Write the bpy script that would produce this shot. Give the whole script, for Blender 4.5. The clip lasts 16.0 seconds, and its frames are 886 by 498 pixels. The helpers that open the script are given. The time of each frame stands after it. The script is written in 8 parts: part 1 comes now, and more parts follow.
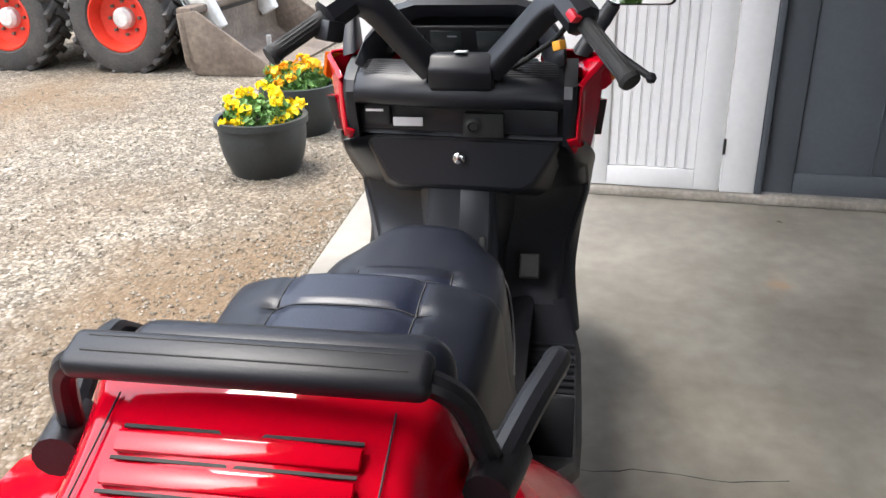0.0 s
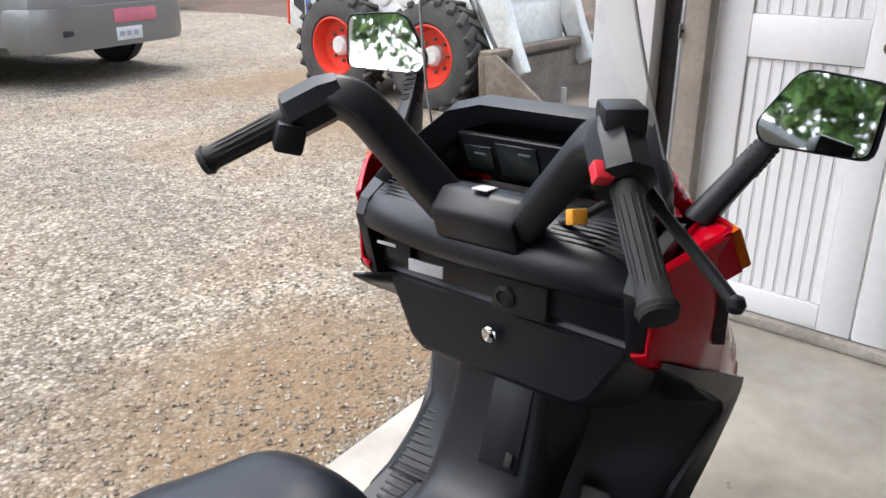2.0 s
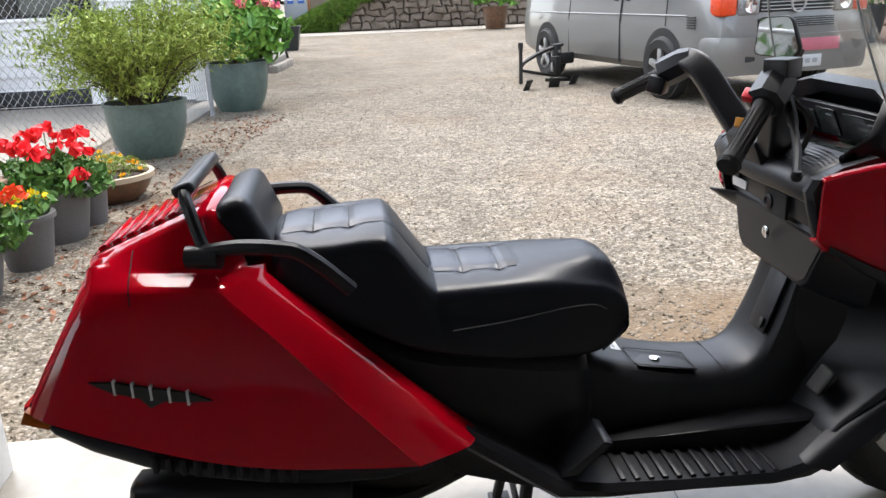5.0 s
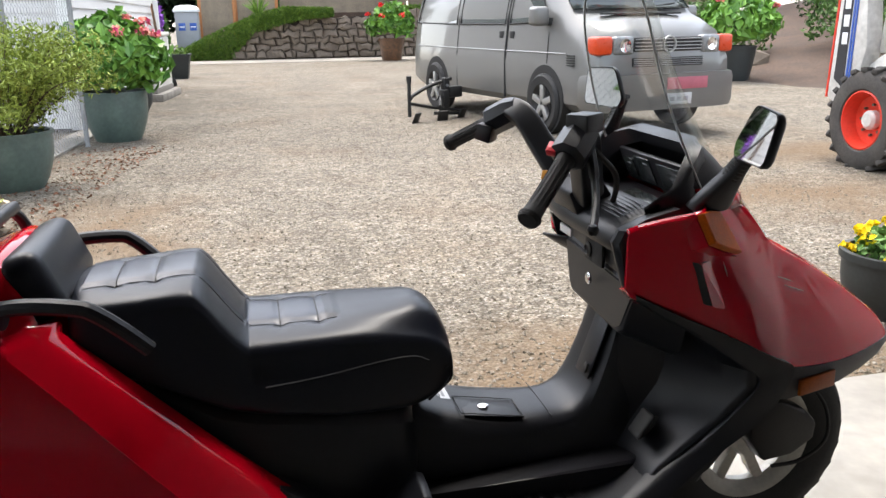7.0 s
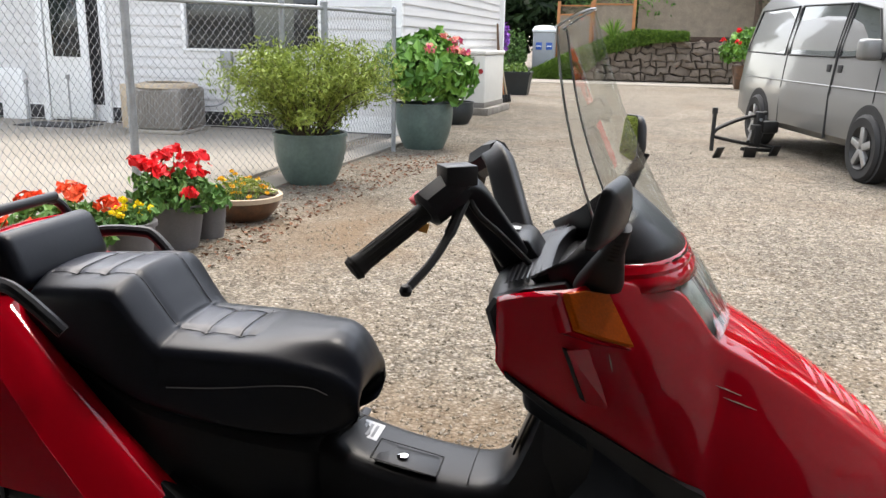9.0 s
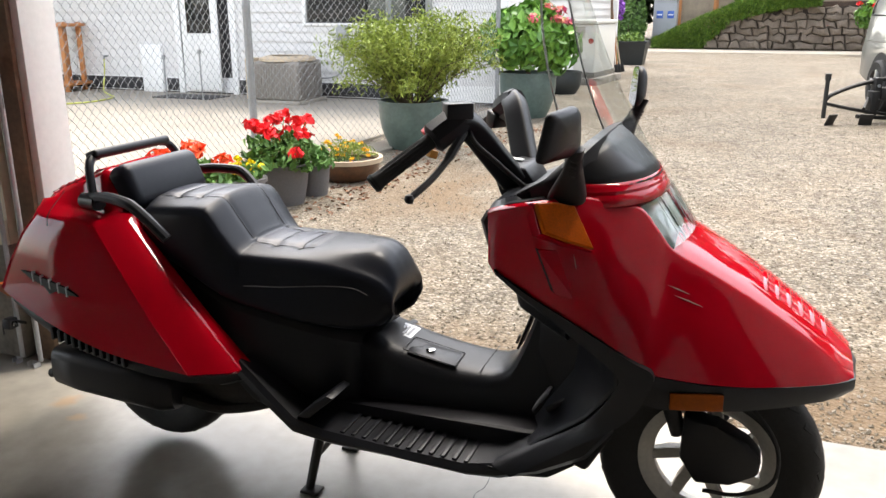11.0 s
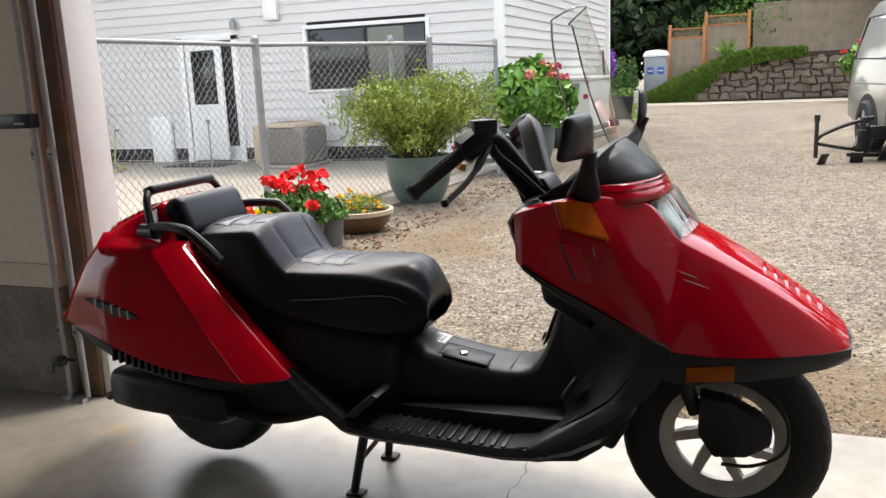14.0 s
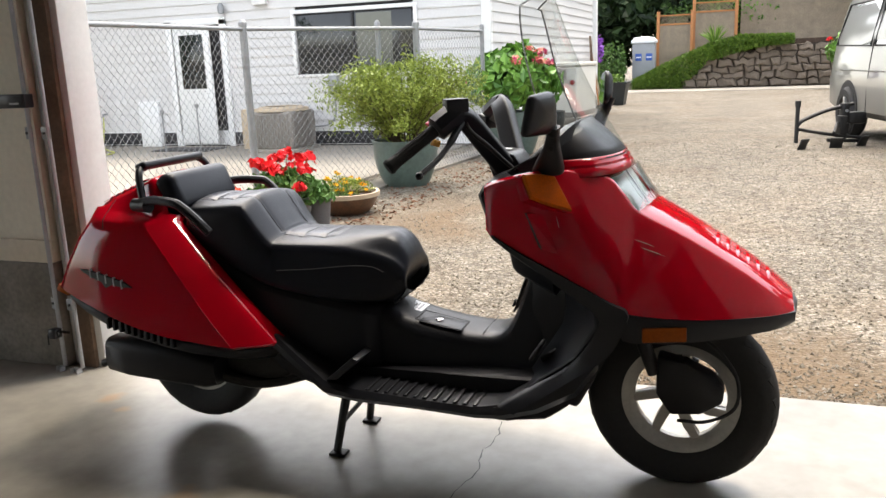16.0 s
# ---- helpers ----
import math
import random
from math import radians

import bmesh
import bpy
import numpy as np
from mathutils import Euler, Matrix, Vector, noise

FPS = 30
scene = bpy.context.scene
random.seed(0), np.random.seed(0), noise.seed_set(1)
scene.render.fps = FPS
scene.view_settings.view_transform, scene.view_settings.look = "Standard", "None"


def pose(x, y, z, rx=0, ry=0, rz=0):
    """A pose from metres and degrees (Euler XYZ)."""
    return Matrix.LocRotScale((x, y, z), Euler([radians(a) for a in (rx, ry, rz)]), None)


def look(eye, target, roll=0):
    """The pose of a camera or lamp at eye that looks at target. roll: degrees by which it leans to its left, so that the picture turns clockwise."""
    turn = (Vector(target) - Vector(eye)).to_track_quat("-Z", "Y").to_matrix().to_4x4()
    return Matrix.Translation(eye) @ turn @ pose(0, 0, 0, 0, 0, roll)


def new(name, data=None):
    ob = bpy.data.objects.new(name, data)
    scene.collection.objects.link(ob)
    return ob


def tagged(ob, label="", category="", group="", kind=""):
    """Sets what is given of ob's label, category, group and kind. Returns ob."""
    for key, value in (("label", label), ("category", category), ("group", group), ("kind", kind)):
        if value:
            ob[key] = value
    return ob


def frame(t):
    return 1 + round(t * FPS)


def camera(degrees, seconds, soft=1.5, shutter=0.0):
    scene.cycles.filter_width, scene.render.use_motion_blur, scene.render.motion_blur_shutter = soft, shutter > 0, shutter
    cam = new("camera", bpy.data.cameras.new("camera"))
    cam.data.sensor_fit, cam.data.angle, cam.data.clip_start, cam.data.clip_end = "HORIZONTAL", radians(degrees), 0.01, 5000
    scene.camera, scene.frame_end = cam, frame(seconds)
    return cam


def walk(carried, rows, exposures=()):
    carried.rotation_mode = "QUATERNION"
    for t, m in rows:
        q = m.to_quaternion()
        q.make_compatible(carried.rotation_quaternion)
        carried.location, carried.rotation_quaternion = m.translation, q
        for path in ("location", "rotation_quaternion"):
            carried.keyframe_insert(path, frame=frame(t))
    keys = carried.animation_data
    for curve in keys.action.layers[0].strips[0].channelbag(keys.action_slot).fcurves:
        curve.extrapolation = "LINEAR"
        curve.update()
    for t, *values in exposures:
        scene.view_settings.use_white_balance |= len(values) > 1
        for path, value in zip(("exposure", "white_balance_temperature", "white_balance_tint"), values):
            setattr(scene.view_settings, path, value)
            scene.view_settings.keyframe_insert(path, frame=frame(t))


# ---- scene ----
cam = camera(57.5, 16.0)
PATH = [
    (0, (-0.599, -0.259, 1.294), (1.204, 0.047, 0.485), -1.4),
    (0.5, (-0.433, -0.428, 1.331), (1.375, 0.028, 0.608), -3.0),
    (1, (-0.284, -0.508, 1.326), (1.487, 0.102, 0.627), -2.7),
    (1.5, (0.005, -0.529, 1.324), (1.723, 0.214, 0.62), -1.1),
    (2, (0.211, -0.595, 1.306), (1.734, 0.485, 0.59), 0.4),
    (2.5, (0.333, -0.708, 1.299), (1.385, 0.848, 0.611), 1.0),
    (3, (0.26, -0.985, 1.302), (0.884, 0.818, 0.704), 0.0),
    (3.5, (0.172, -1.24, 1.309), (0.524, 0.639, 0.72), -0.6),
    (4, (0.221, -1.524, 1.278), (0.442, 0.372, 0.68), -1.4),
    (4.1, (0.206, -1.589, 1.297), (0.418, 0.304, 0.688), -1.3),
    (4.2, (0.238, -1.613, 1.277), (0.423, 0.286, 0.677), -2.2),
    (6.3, (0.302, -1.692, 1.288), (0.514, 0.197, 0.665), -2.1),
    (6.5, (0.336, -1.659, 1.303), (0.622, 0.227, 0.699), -2.0),
    (7, (0.45, -1.662, 1.309), (0.881, 0.213, 0.763), -0.8),
    (7.5, (0.645, -1.74, 1.322), (1.014, 0.153, 0.792), -0.1),
    (8, (0.858, -1.638, 1.308), (1.05, 0.279, 0.772), 0.8),
    (8.5, (1.08, -1.557, 1.335), (1.008, 0.374, 0.82), 1.9),
    (9, (1.318, -1.597, 1.345), (0.917, 0.298, 0.843), 1.2),
    (9.5, (1.392, -1.679, 1.343), (0.852, 0.169, 0.801), 0.5),
    (10, (1.44, -1.795, 1.348), (0.862, 0.04, 0.801), 0.5),
    (10.2, (1.484, -1.821, 1.343), (0.89, 0.011, 0.803), 0.6),
    (12.3, (1.769, -1.97, 1.322), (1.0, -0.23, 0.707), -1.7),
    (12.5, (1.771, -1.974, 1.325), (1.003, -0.228, 0.721), -1.6),
    (13, (1.75, -1.978, 1.335), (0.995, -0.198, 0.824), -1.7),
    (13.5, (1.655, -2.07, 1.277), (0.937, -0.242, 0.899), -1.8),
    (14, (1.66, -2.155, 1.241), (0.966, -0.325, 0.828), -2.5),
    (14.5, (1.725, -2.248, 1.231), (1.049, -0.415, 0.799), -2.9),
    (15, (1.734, -2.282, 1.231), (1.049, -0.456, 0.787), -2.1),
    (15.5, (1.741, -2.287, 1.228), (1.067, -0.456, 0.787), -2.0),
    (16, (1.747, -2.28, 1.227), (1.078, -0.449, 0.781), -2.3),
]
walk(cam, [(t, look(eye, target, roll)) for t, eye, target, roll in PATH], [(0, 2.12, 6450, 10), (0.5, 1.84, 6420, 10), (1, 1.54, 6500, 10), (1.5, 1.43, 6550, 10), (2, 1.9, 6350, 10), (3, 1.58, 6350, 10), (4, 1.92, 6350, 10), (7.5, 1.80, 6600, 10), (9, 1.70, 6750, 10), (10, 1.98, 6900, 10), (13, 2.06, 6900, 10), (13.5, 1.68, 6900, 10), (14, 1.72, 6950, 10), (16, 1.90, 7000, 10)])

# ---- light ----
world = bpy.data.worlds.new("sky")
scene.world = world
world.use_nodes = True
wn = world.node_tree
sky = wn.nodes.new("ShaderNodeTexSky")
sky.sky_type = "NISHITA"
sky.sun_disc = False
sky.sun_elevation = radians(58)
sky.sun_rotation = radians(-35)
sky.air_density, sky.dust_density, sky.ozone_density = 1.0, 2.0, 1.0
pale = wn.nodes.new("ShaderNodeHueSaturation")  # thin cloud: paler and brighter than a clear sky
pale.inputs["Saturation"].default_value, pale.inputs["Value"].default_value = 0.45, 1.5
wn.links.new(sky.outputs[0], pale.inputs["Color"])
wn.links.new(pale.outputs[0], wn.nodes["Background"].inputs[0])
wn.nodes["Background"].inputs[1].default_value = 0.15
sun_data = bpy.data.lights.new("sun", "SUN")
sun_data.energy, sun_data.angle, sun_data.color = 1.1, radians(14), (1.0, 0.94, 0.86)
sun = new("sun", sun_data)
sun.matrix_world = look((2.5, 4, 10), (0, 0.5, 0))
scene.view_settings.exposure = 1.6


# ---- materials ----
def mat(name, color, rough=0.5, metal=0.0, var=0.15, scale=6.0, fine=60.0, bump=0.0, coat=0.0, second=None, spec=0.5, rvar=0.1):
    """Surface with grain at two scales; second: another colour that the large stains lean to."""
    m = bpy.data.materials.new(name)
    m.use_nodes = True
    nt = m.node_tree
    b = nt.nodes["Principled BSDF"]
    tc = nt.nodes.new("ShaderNodeTexCoord")
    big, small = nt.nodes.new("ShaderNodeTexNoise"), nt.nodes.new("ShaderNodeTexNoise")
    for n, s in ((big, scale), (small, fine)):
        n.inputs["Scale"].default_value, n.inputs["Detail"].default_value = s, 5.0
        nt.links.new(tc.outputs["Object"], n.inputs["Vector"])
    c = Vector(color)
    lo = Vector(second) if second else c * (1 - var)
    ramp = nt.nodes.new("ShaderNodeValToRGB")
    ramp.color_ramp.elements[0].position, ramp.color_ramp.elements[1].position = 0.3, 0.7
    ramp.color_ramp.elements[0].color, ramp.color_ramp.elements[1].color = (*lo, 1), (*c, 1)
    nt.links.new(big.outputs["Fac"], ramp.inputs[0])
    mix = nt.nodes.new("ShaderNodeMix")
    mix.data_type, mix.blend_type = "RGBA", "MULTIPLY"
    mix.inputs["Factor"].default_value = 1.0
    r2 = nt.nodes.new("ShaderNodeMapRange")
    r2.inputs["From Min"].default_value, r2.inputs["From Max"].default_value = 0.3, 0.7
    r2.inputs["To Min"].default_value, r2.inputs["To Max"].default_value = 1 - var, 1.0
    nt.links.new(small.outputs["Fac"], r2.inputs["Value"])
    nt.links.new(ramp.outputs[0], mix.inputs["A"])
    nt.links.new(r2.outputs[0], mix.inputs["B"])
    nt.links.new(mix.outputs["Result"], b.inputs["Base Color"])
    r3 = nt.nodes.new("ShaderNodeMapRange")
    r3.inputs["To Min"].default_value, r3.inputs["To Max"].default_value = max(0.02, rough - rvar), min(1, rough + rvar)
    nt.links.new(big.outputs["Fac"], r3.inputs["Value"])
    nt.links.new(r3.outputs[0], b.inputs["Roughness"])
    b.inputs["Metallic"].default_value = metal
    b.inputs["Specular IOR Level"].default_value = spec
    b.inputs["Coat Weight"].default_value = coat
    b.inputs["Coat Roughness"].default_value = 0.04
    if bump:
        bn = nt.nodes.new("ShaderNodeBump")
        bn.inputs["Strength"].default_value, bn.inputs["Distance"].default_value = bump, 0.01
        nt.links.new(small.outputs["Fac"], bn.inputs["Height"])
        nt.links.new(bn.outputs[0], b.inputs["Normal"])
    return m


def ground_mat(name="gravel", stones=False):
    """Gravel: small stones of many greys and tans on brown dirt, with bare earthy patches; stones: for loose single stones."""
    m = bpy.data.materials.new(name)
    m.use_nodes = True
    nt = m.node_tree
    b = nt.nodes["Principled BSDF"]
    tc = nt.nodes.new("ShaderNodeTexCoord")

    def noise_node(scale, detail):
        n = nt.nodes.new("ShaderNodeTexNoise")
        n.inputs["Scale"].default_value, n.inputs["Detail"].default_value = scale, detail
        nt.links.new(tc.outputs["Object"], n.inputs["Vector"])
        return n

    def mapped(node, lo, hi, a=0.0, b=1.0):
        r = nt.nodes.new("ShaderNodeMapRange")
        for k, v in zip(("From Min", "From Max", "To Min", "To Max"), (lo, hi, a, b)):
            r.inputs[k].default_value = v
        nt.links.new(node, r.inputs["Value"])
        return r.outputs[0]

    def mixed(fac, a, b, blend="MIX"):
        x = nt.nodes.new("ShaderNodeMix")
        x.data_type, x.blend_type = "RGBA", blend
        for k, v in (("Factor", fac), ("A", a), ("B", b)):
            if isinstance(v, float):
                x.inputs[k].default_value = v
            else:
                nt.links.new(v, x.inputs[k])
        return x.outputs["Result"]

    hue = nt.nodes.new("ShaderNodeValToRGB")
    els = hue.color_ramp.elements
    els[0].position, els[0].color = 0.0, (0.135, 0.115, 0.082, 1) if stones else (0.108, 0.090, 0.068, 1)
    els[1].position, els[1].color = 1.0, (0.335, 0.303, 0.258, 1)
    for p, c in ((0.30, (0.158, 0.133, 0.100, 1)), (0.6, (0.218, 0.188, 0.144, 1)), (0.85, (0.265, 0.235, 0.192, 1))):
        e = els.new(p)
        e.color = c
    if stones:
        geo = nt.nodes.new("ShaderNodeNewGeometry")
        nt.links.new(geo.outputs["Random Per Island"], hue.inputs[0])
        nt.links.new(mixed(0.35, hue.outputs[0], mapped(noise_node(180.0, 3.0).outputs["Fac"], 0.3, 0.7, 0.5, 1.2), "MULTIPLY"), b.inputs["Base Color"])
        b.inputs["Roughness"].default_value = 0.85
        return m
    v = nt.nodes.new("ShaderNodeTexVoronoi")
    v.inputs["Scale"].default_value = 62.0
    nt.links.new(tc.outputs["Object"], v.inputs["Vector"])
    sep = nt.nodes.new("ShaderNodeSeparateColor")
    nt.links.new(v.outputs["Color"], sep.inputs[0])
    nt.links.new(sep.outputs[0], hue.inputs[0])
    # dark gaps between the stones, fine grit, worn wheel tracks
    gaps = mapped(v.outputs["Distance"], 0.30, 0.72, 1.06, 0.52)
    col = mixed(0.8, hue.outputs[0], gaps, "MULTIPLY")
    tracks = mapped(noise_node(0.9, 5.0).outputs["Fac"], 0.35, 0.65, 0.86, 1.10)
    col = mixed(1.0, col, tracks, "MULTIPLY")
    col = mixed(1.0, col, mapped(noise_node(11.0, 7.0).outputs["Fac"], 0.34, 0.66, 0.74, 1.18), "MULTIPLY")
    patch = mapped(noise_node(0.8, 7.0).outputs["Fac"], 0.50, 0.72, 0.0, 0.40)
    # bare earth washed out in certain places: centre x, y and reach in metres
    wob = noise_node(1.7, 6.0).outputs["Color"]
    warp = nt.nodes.new("ShaderNodeVectorMath")
    warp.operation = "MULTIPLY_ADD"
    warp.inputs[1].default_value = (1.6, 1.6, 0.0)
    nt.links.new(wob, warp.inputs[0])
    nt.links.new(tc.outputs["Object"], warp.inputs[2])
    for cx, cy, rx, ry in ((1.7, 0.85, 2.2, 0.75), (4.5, 3.7, 1.3, 0.8), (6.0, 5.6, 1.6, 0.8), (-0.6, 3.9, 0.7, 1.2)):
        off = nt.nodes.new("ShaderNodeVectorMath")
        off.operation = "SUBTRACT"
        off.inputs[1].default_value = (cx + 0.8, cy + 0.8, -0.03)
        nt.links.new(warp.outputs[0], off.inputs[0])
        ell = nt.nodes.new("ShaderNodeVectorMath")
        ell.operation = "MULTIPLY"
        ell.inputs[1].default_value = (1 / rx, 1 / ry, 0.0)
        nt.links.new(off.outputs[0], ell.inputs[0])
        far = nt.nodes.new("ShaderNodeVectorMath")
        far.operation = "LENGTH"
        nt.links.new(ell.outputs[0], far.inputs[0])
        top = nt.nodes.new("ShaderNodeMath")
        top.operation = "MAXIMUM"
        nt.links.new(patch, top.inputs[0])
        nt.links.new(mapped(far.outputs["Value"], 0.25, 1.20, 0.85, 0.0), top.inputs[1])
        patch = top.outputs[0]
    dirt = nt.nodes.new("ShaderNodeValToRGB")
    dirt.color_ramp.elements[0].color, dirt.color_ramp.elements[1].color = (0.080, 0.050, 0.028, 1), (0.190, 0.134, 0.080, 1)
    nt.links.new(noise_node(26.0, 8.0).outputs["Fac"], dirt.inputs[0])
    col = mixed(patch, col, dirt.outputs[0])
    nt.links.new(col, b.inputs["Base Color"])
    b.inputs["Roughness"].default_value = 0.9
    b.inputs["Specular IOR Level"].default_value = 0.2
    bn = nt.nodes.new("ShaderNodeBump")
    bn.inputs["Strength"].default_value, bn.inputs["Distance"].default_value = 0.7, 0.010
    bn.invert = True
    nt.links.new(v.outputs["Distance"], bn.inputs["Height"])
    nt.links.new(bn.outputs[0], b.inputs["Normal"])
    return m


M = {
    "gravel": ground_mat(),
    "stone": ground_mat("loose_gravel_stones", True),
    "slab": mat("polished_concrete", (0.345, 0.32, 0.275), 0.34, var=0.24, scale=2.3, fine=13, second=(0.20, 0.18, 0.148), bump=0.02, rvar=0.16),
    "patio": mat("patio_concrete", (0.31, 0.28, 0.235), 0.8, var=0.12, scale=0.9, fine=40, second=(0.23, 0.205, 0.17), bump=0.1),
    "old_concrete": mat("stained_concrete", (0.34, 0.31, 0.27), 0.8, var=0.3, scale=4, fine=50, second=(0.18, 0.16, 0.13), bump=0.2),
    "white_paint": mat("white_paint", (0.80, 0.80, 0.79), 0.5, var=0.06, scale=3, fine=45, bump=0.04),
    "old_white": mat("worn_white_paint", (0.70, 0.70, 0.70), 0.5, var=0.05, scale=2.2, fine=40, second=(0.655, 0.655, 0.655), bump=0.03, rvar=0.05),
    "ceiling_board": mat("brown_ceiling_board", (0.26, 0.21, 0.16), 0.8, var=0.2, scale=2.5, fine=35, second=(0.18, 0.145, 0.11), bump=0.08),
    "grey_paint": mat("slate_grey_paint", (0.075, 0.085, 0.10), 0.55, var=0.1, scale=4, fine=50, bump=0.04),
    "cream": mat("cream_painted_board", (0.74, 0.68, 0.55), 0.6, var=0.1, scale=3, fine=40, bump=0.04),
    "siding": mat("white_siding", (0.64, 0.63, 0.62), 0.55, var=0.06, scale=1.5, fine=30, bump=0.04),
    "raw_wood": mat("brown_raw_wood", (0.22, 0.13, 0.075), 0.75, var=0.35, scale=5, fine=45, second=(0.10, 0.06, 0.035), bump=0.15),
    "pale_wood": mat("weathered_grey_fence_wood", (0.34, 0.27, 0.19), 0.8, var=0.25, scale=3, fine=30, second=(0.24, 0.19, 0.14), bump=0.15),
    "orange_wood": mat("orange_stained_wood", (0.50, 0.20, 0.065), 0.65, var=0.2, scale=6, fine=40, bump=0.1),
    "grey_wood": mat("weathered_grey_brown_wood", (0.40, 0.35, 0.30), 0.75, var=0.2, scale=5, fine=45, second=(0.28, 0.24, 0.20), bump=0.12),
    "galv": mat("galvanised_steel", (0.46, 0.47, 0.48), 0.38, 0.9, var=0.15, scale=9, fine=70, rvar=0.1),
    "galv_dull": mat("weathered_galvanised_steel", (0.34, 0.35, 0.355), 0.55, 0.5, var=0.2, scale=9, fine=70),
    "dark_steel": mat("dark_greasy_steel", (0.035, 0.034, 0.033), 0.5, 0.4, var=0.4, scale=20, fine=90, bump=0.1),
    "black_plastic": mat("black_plastic", (0.012, 0.012, 0.015), 0.38, spec=0.35, var=0.2, scale=12, fine=220, bump=0.05, rvar=0.06),
    "rubber": mat("black_rubber", (0.018, 0.018, 0.018), 0.75, var=0.3, scale=15, fine=90, bump=0.1),
    "dusty_rubber": mat("dusty_tyre_rubber", (0.075, 0.068, 0.06), 0.9, var=0.3, scale=7, fine=60, second=(0.04, 0.037, 0.034), bump=0.2),
    "dark_glass": mat("dark_window", (0.015, 0.018, 0.02), 0.06, var=0.1, rvar=0.02),
    "foundation": mat("black_skirting", (0.03, 0.03, 0.033), 0.8, var=0.3, bump=0.1),
}


def add_stain(m, spots, color):
    """Small rusty stains with ragged edges at given plan points (x, y, radius)."""
    nt = m.node_tree
    b = nt.nodes["Principled BSDF"]
    base = b.inputs["Base Color"].links[0].from_socket
    tc, n = nt.nodes.new("ShaderNodeTexCoord"), nt.nodes.new("ShaderNodeTexNoise")
    n.inputs["Scale"].default_value, n.inputs["Detail"].default_value = 22.0, 5.0
    nt.links.new(tc.outputs["Object"], n.inputs["Vector"])
    for x, y, r in spots:
        d = nt.nodes.new("ShaderNodeVectorMath")
        d.operation = "DISTANCE"
        d.inputs[1].default_value = (x, y, 0)
        nt.links.new(tc.outputs["Object"], d.inputs[0])
        add = nt.nodes.new("ShaderNodeMath")
        add.operation = "MULTIPLY_ADD"
        add.inputs[1].default_value = r * 1.6
        nt.links.new(n.outputs["Fac"], add.inputs[0])
        nt.links.new(d.outputs["Value"], add.inputs[2])
        mp = nt.nodes.new("ShaderNodeMapRange")
        for key, v in zip(("From Min", "From Max", "To Min", "To Max"), (r * 1.1, r * 1.9, 0.55, 0.0)):
            mp.inputs[key].default_value = v
        nt.links.new(add.outputs[0], mp.inputs["Value"])
        mix = nt.nodes.new("ShaderNodeMix")
        mix.data_type = "RGBA"
        nt.links.new(mp.outputs[0], mix.inputs["Factor"])
        nt.links.new(base, mix.inputs["A"])
        mix.inputs["B"].default_value = (*color, 1)
        base = mix.outputs["Result"]
    nt.links.new(base, b.inputs["Base Color"])


add_stain(M["slab"], ((-0.52, 0.06, 0.055), (-0.40, -0.02, 0.035), (0.23, -0.49, 0.06), (2.1, -1.0, 0.05)), (0.42, 0.24, 0.11))


# ---- building helpers ----
def part(name, bm, material, parent=None, label="", smooth=35):
    me = bpy.data.meshes.new(name)
    bmesh.ops.recalc_face_normals(bm, faces=bm.faces)
    bm.to_mesh(me)
    bm.free()
    me.materials.append(M[material] if isinstance(material, str) else material)
    if smooth:
        me.polygons.foreach_set("use_smooth", [True] * len(me.polygons))
        me.set_sharp_from_angle(angle=radians(smooth))
    ob = new(name, me)
    if parent:
        ob.parent = parent
    if label:
        ob["label"] = label
    return ob


def thing(name, m=None, label="", category="", group="", kind=""):
    ob = new(name)
    ob.empty_display_size = 0.1
    if m is not None:
        ob.matrix_basis = m
    return tagged(ob, label, category, group, kind)


def add_box(bm, lo, hi, bevel=0.0, m=None, seg=2):
    lo, hi = Vector(lo), Vector(hi)
    made = bmesh.ops.create_cube(bm, size=1.0)["verts"]
    for v in made:
        v.co = Vector((a + (c + 0.5) * (b - a) for a, b, c in zip(lo, hi, v.co)))
    if bevel:
        edges = list({e for v in made for e in v.link_edges})
        r = bmesh.ops.bevel(bm, geom=edges, offset=bevel, segments=seg, affect="EDGES", profile=0.5)
        made = list({v for f in r["faces"] for v in f.verts} | {v for v in made if v.is_valid})
    if m is not None:
        for v in made:
            v.co = m @ v.co
    return bm


def box(lo, hi, bevel=0.0, m=None, seg=2):
    return add_box(bmesh.new(), lo, hi, bevel, m, seg)


def add_tube(bm, pts, r, n=10, caps=True, squash=(1.0, 1.0), closed=False):
    """A round bar along pts; r: one radius or one for each point."""
    pts = [Vector(p) for p in pts]
    rs = r if isinstance(r, (list, tuple)) else [r] * len(pts)
    rings, side = [], None
    for i, p in enumerate(pts):
        a = pts[(i - 1) % len(pts)] if closed or i else p
        b = pts[(i + 1) % len(pts)] if closed or i < len(pts) - 1 else p
        t = (b - a).normalized()
        if side is None:
            side = t.cross(Vector((0, 0, 1)) if abs(t.z) < 0.9 else Vector((1, 0, 0))).normalized()
        side = (side - t * side.dot(t)).normalized()
        up = t.cross(side)
        rings.append([bm.verts.new(p + rs[i] * (math.cos(k * math.tau / n) * side * squash[0] + math.sin(k * math.tau / n) * up * squash[1])) for k in range(n)])
    pairs = list(zip(rings, rings[1:])) + ([(rings[-1], rings[0])] if closed else [])
    for x, y in pairs:
        for k in range(n):
            bm.faces.new((x[k], x[(k + 1) % n], y[(k + 1) % n], y[k]))
    if caps and not closed:
        bm.faces.new(rings[0][::-1])
        bm.faces.new(rings[-1])
    return bm


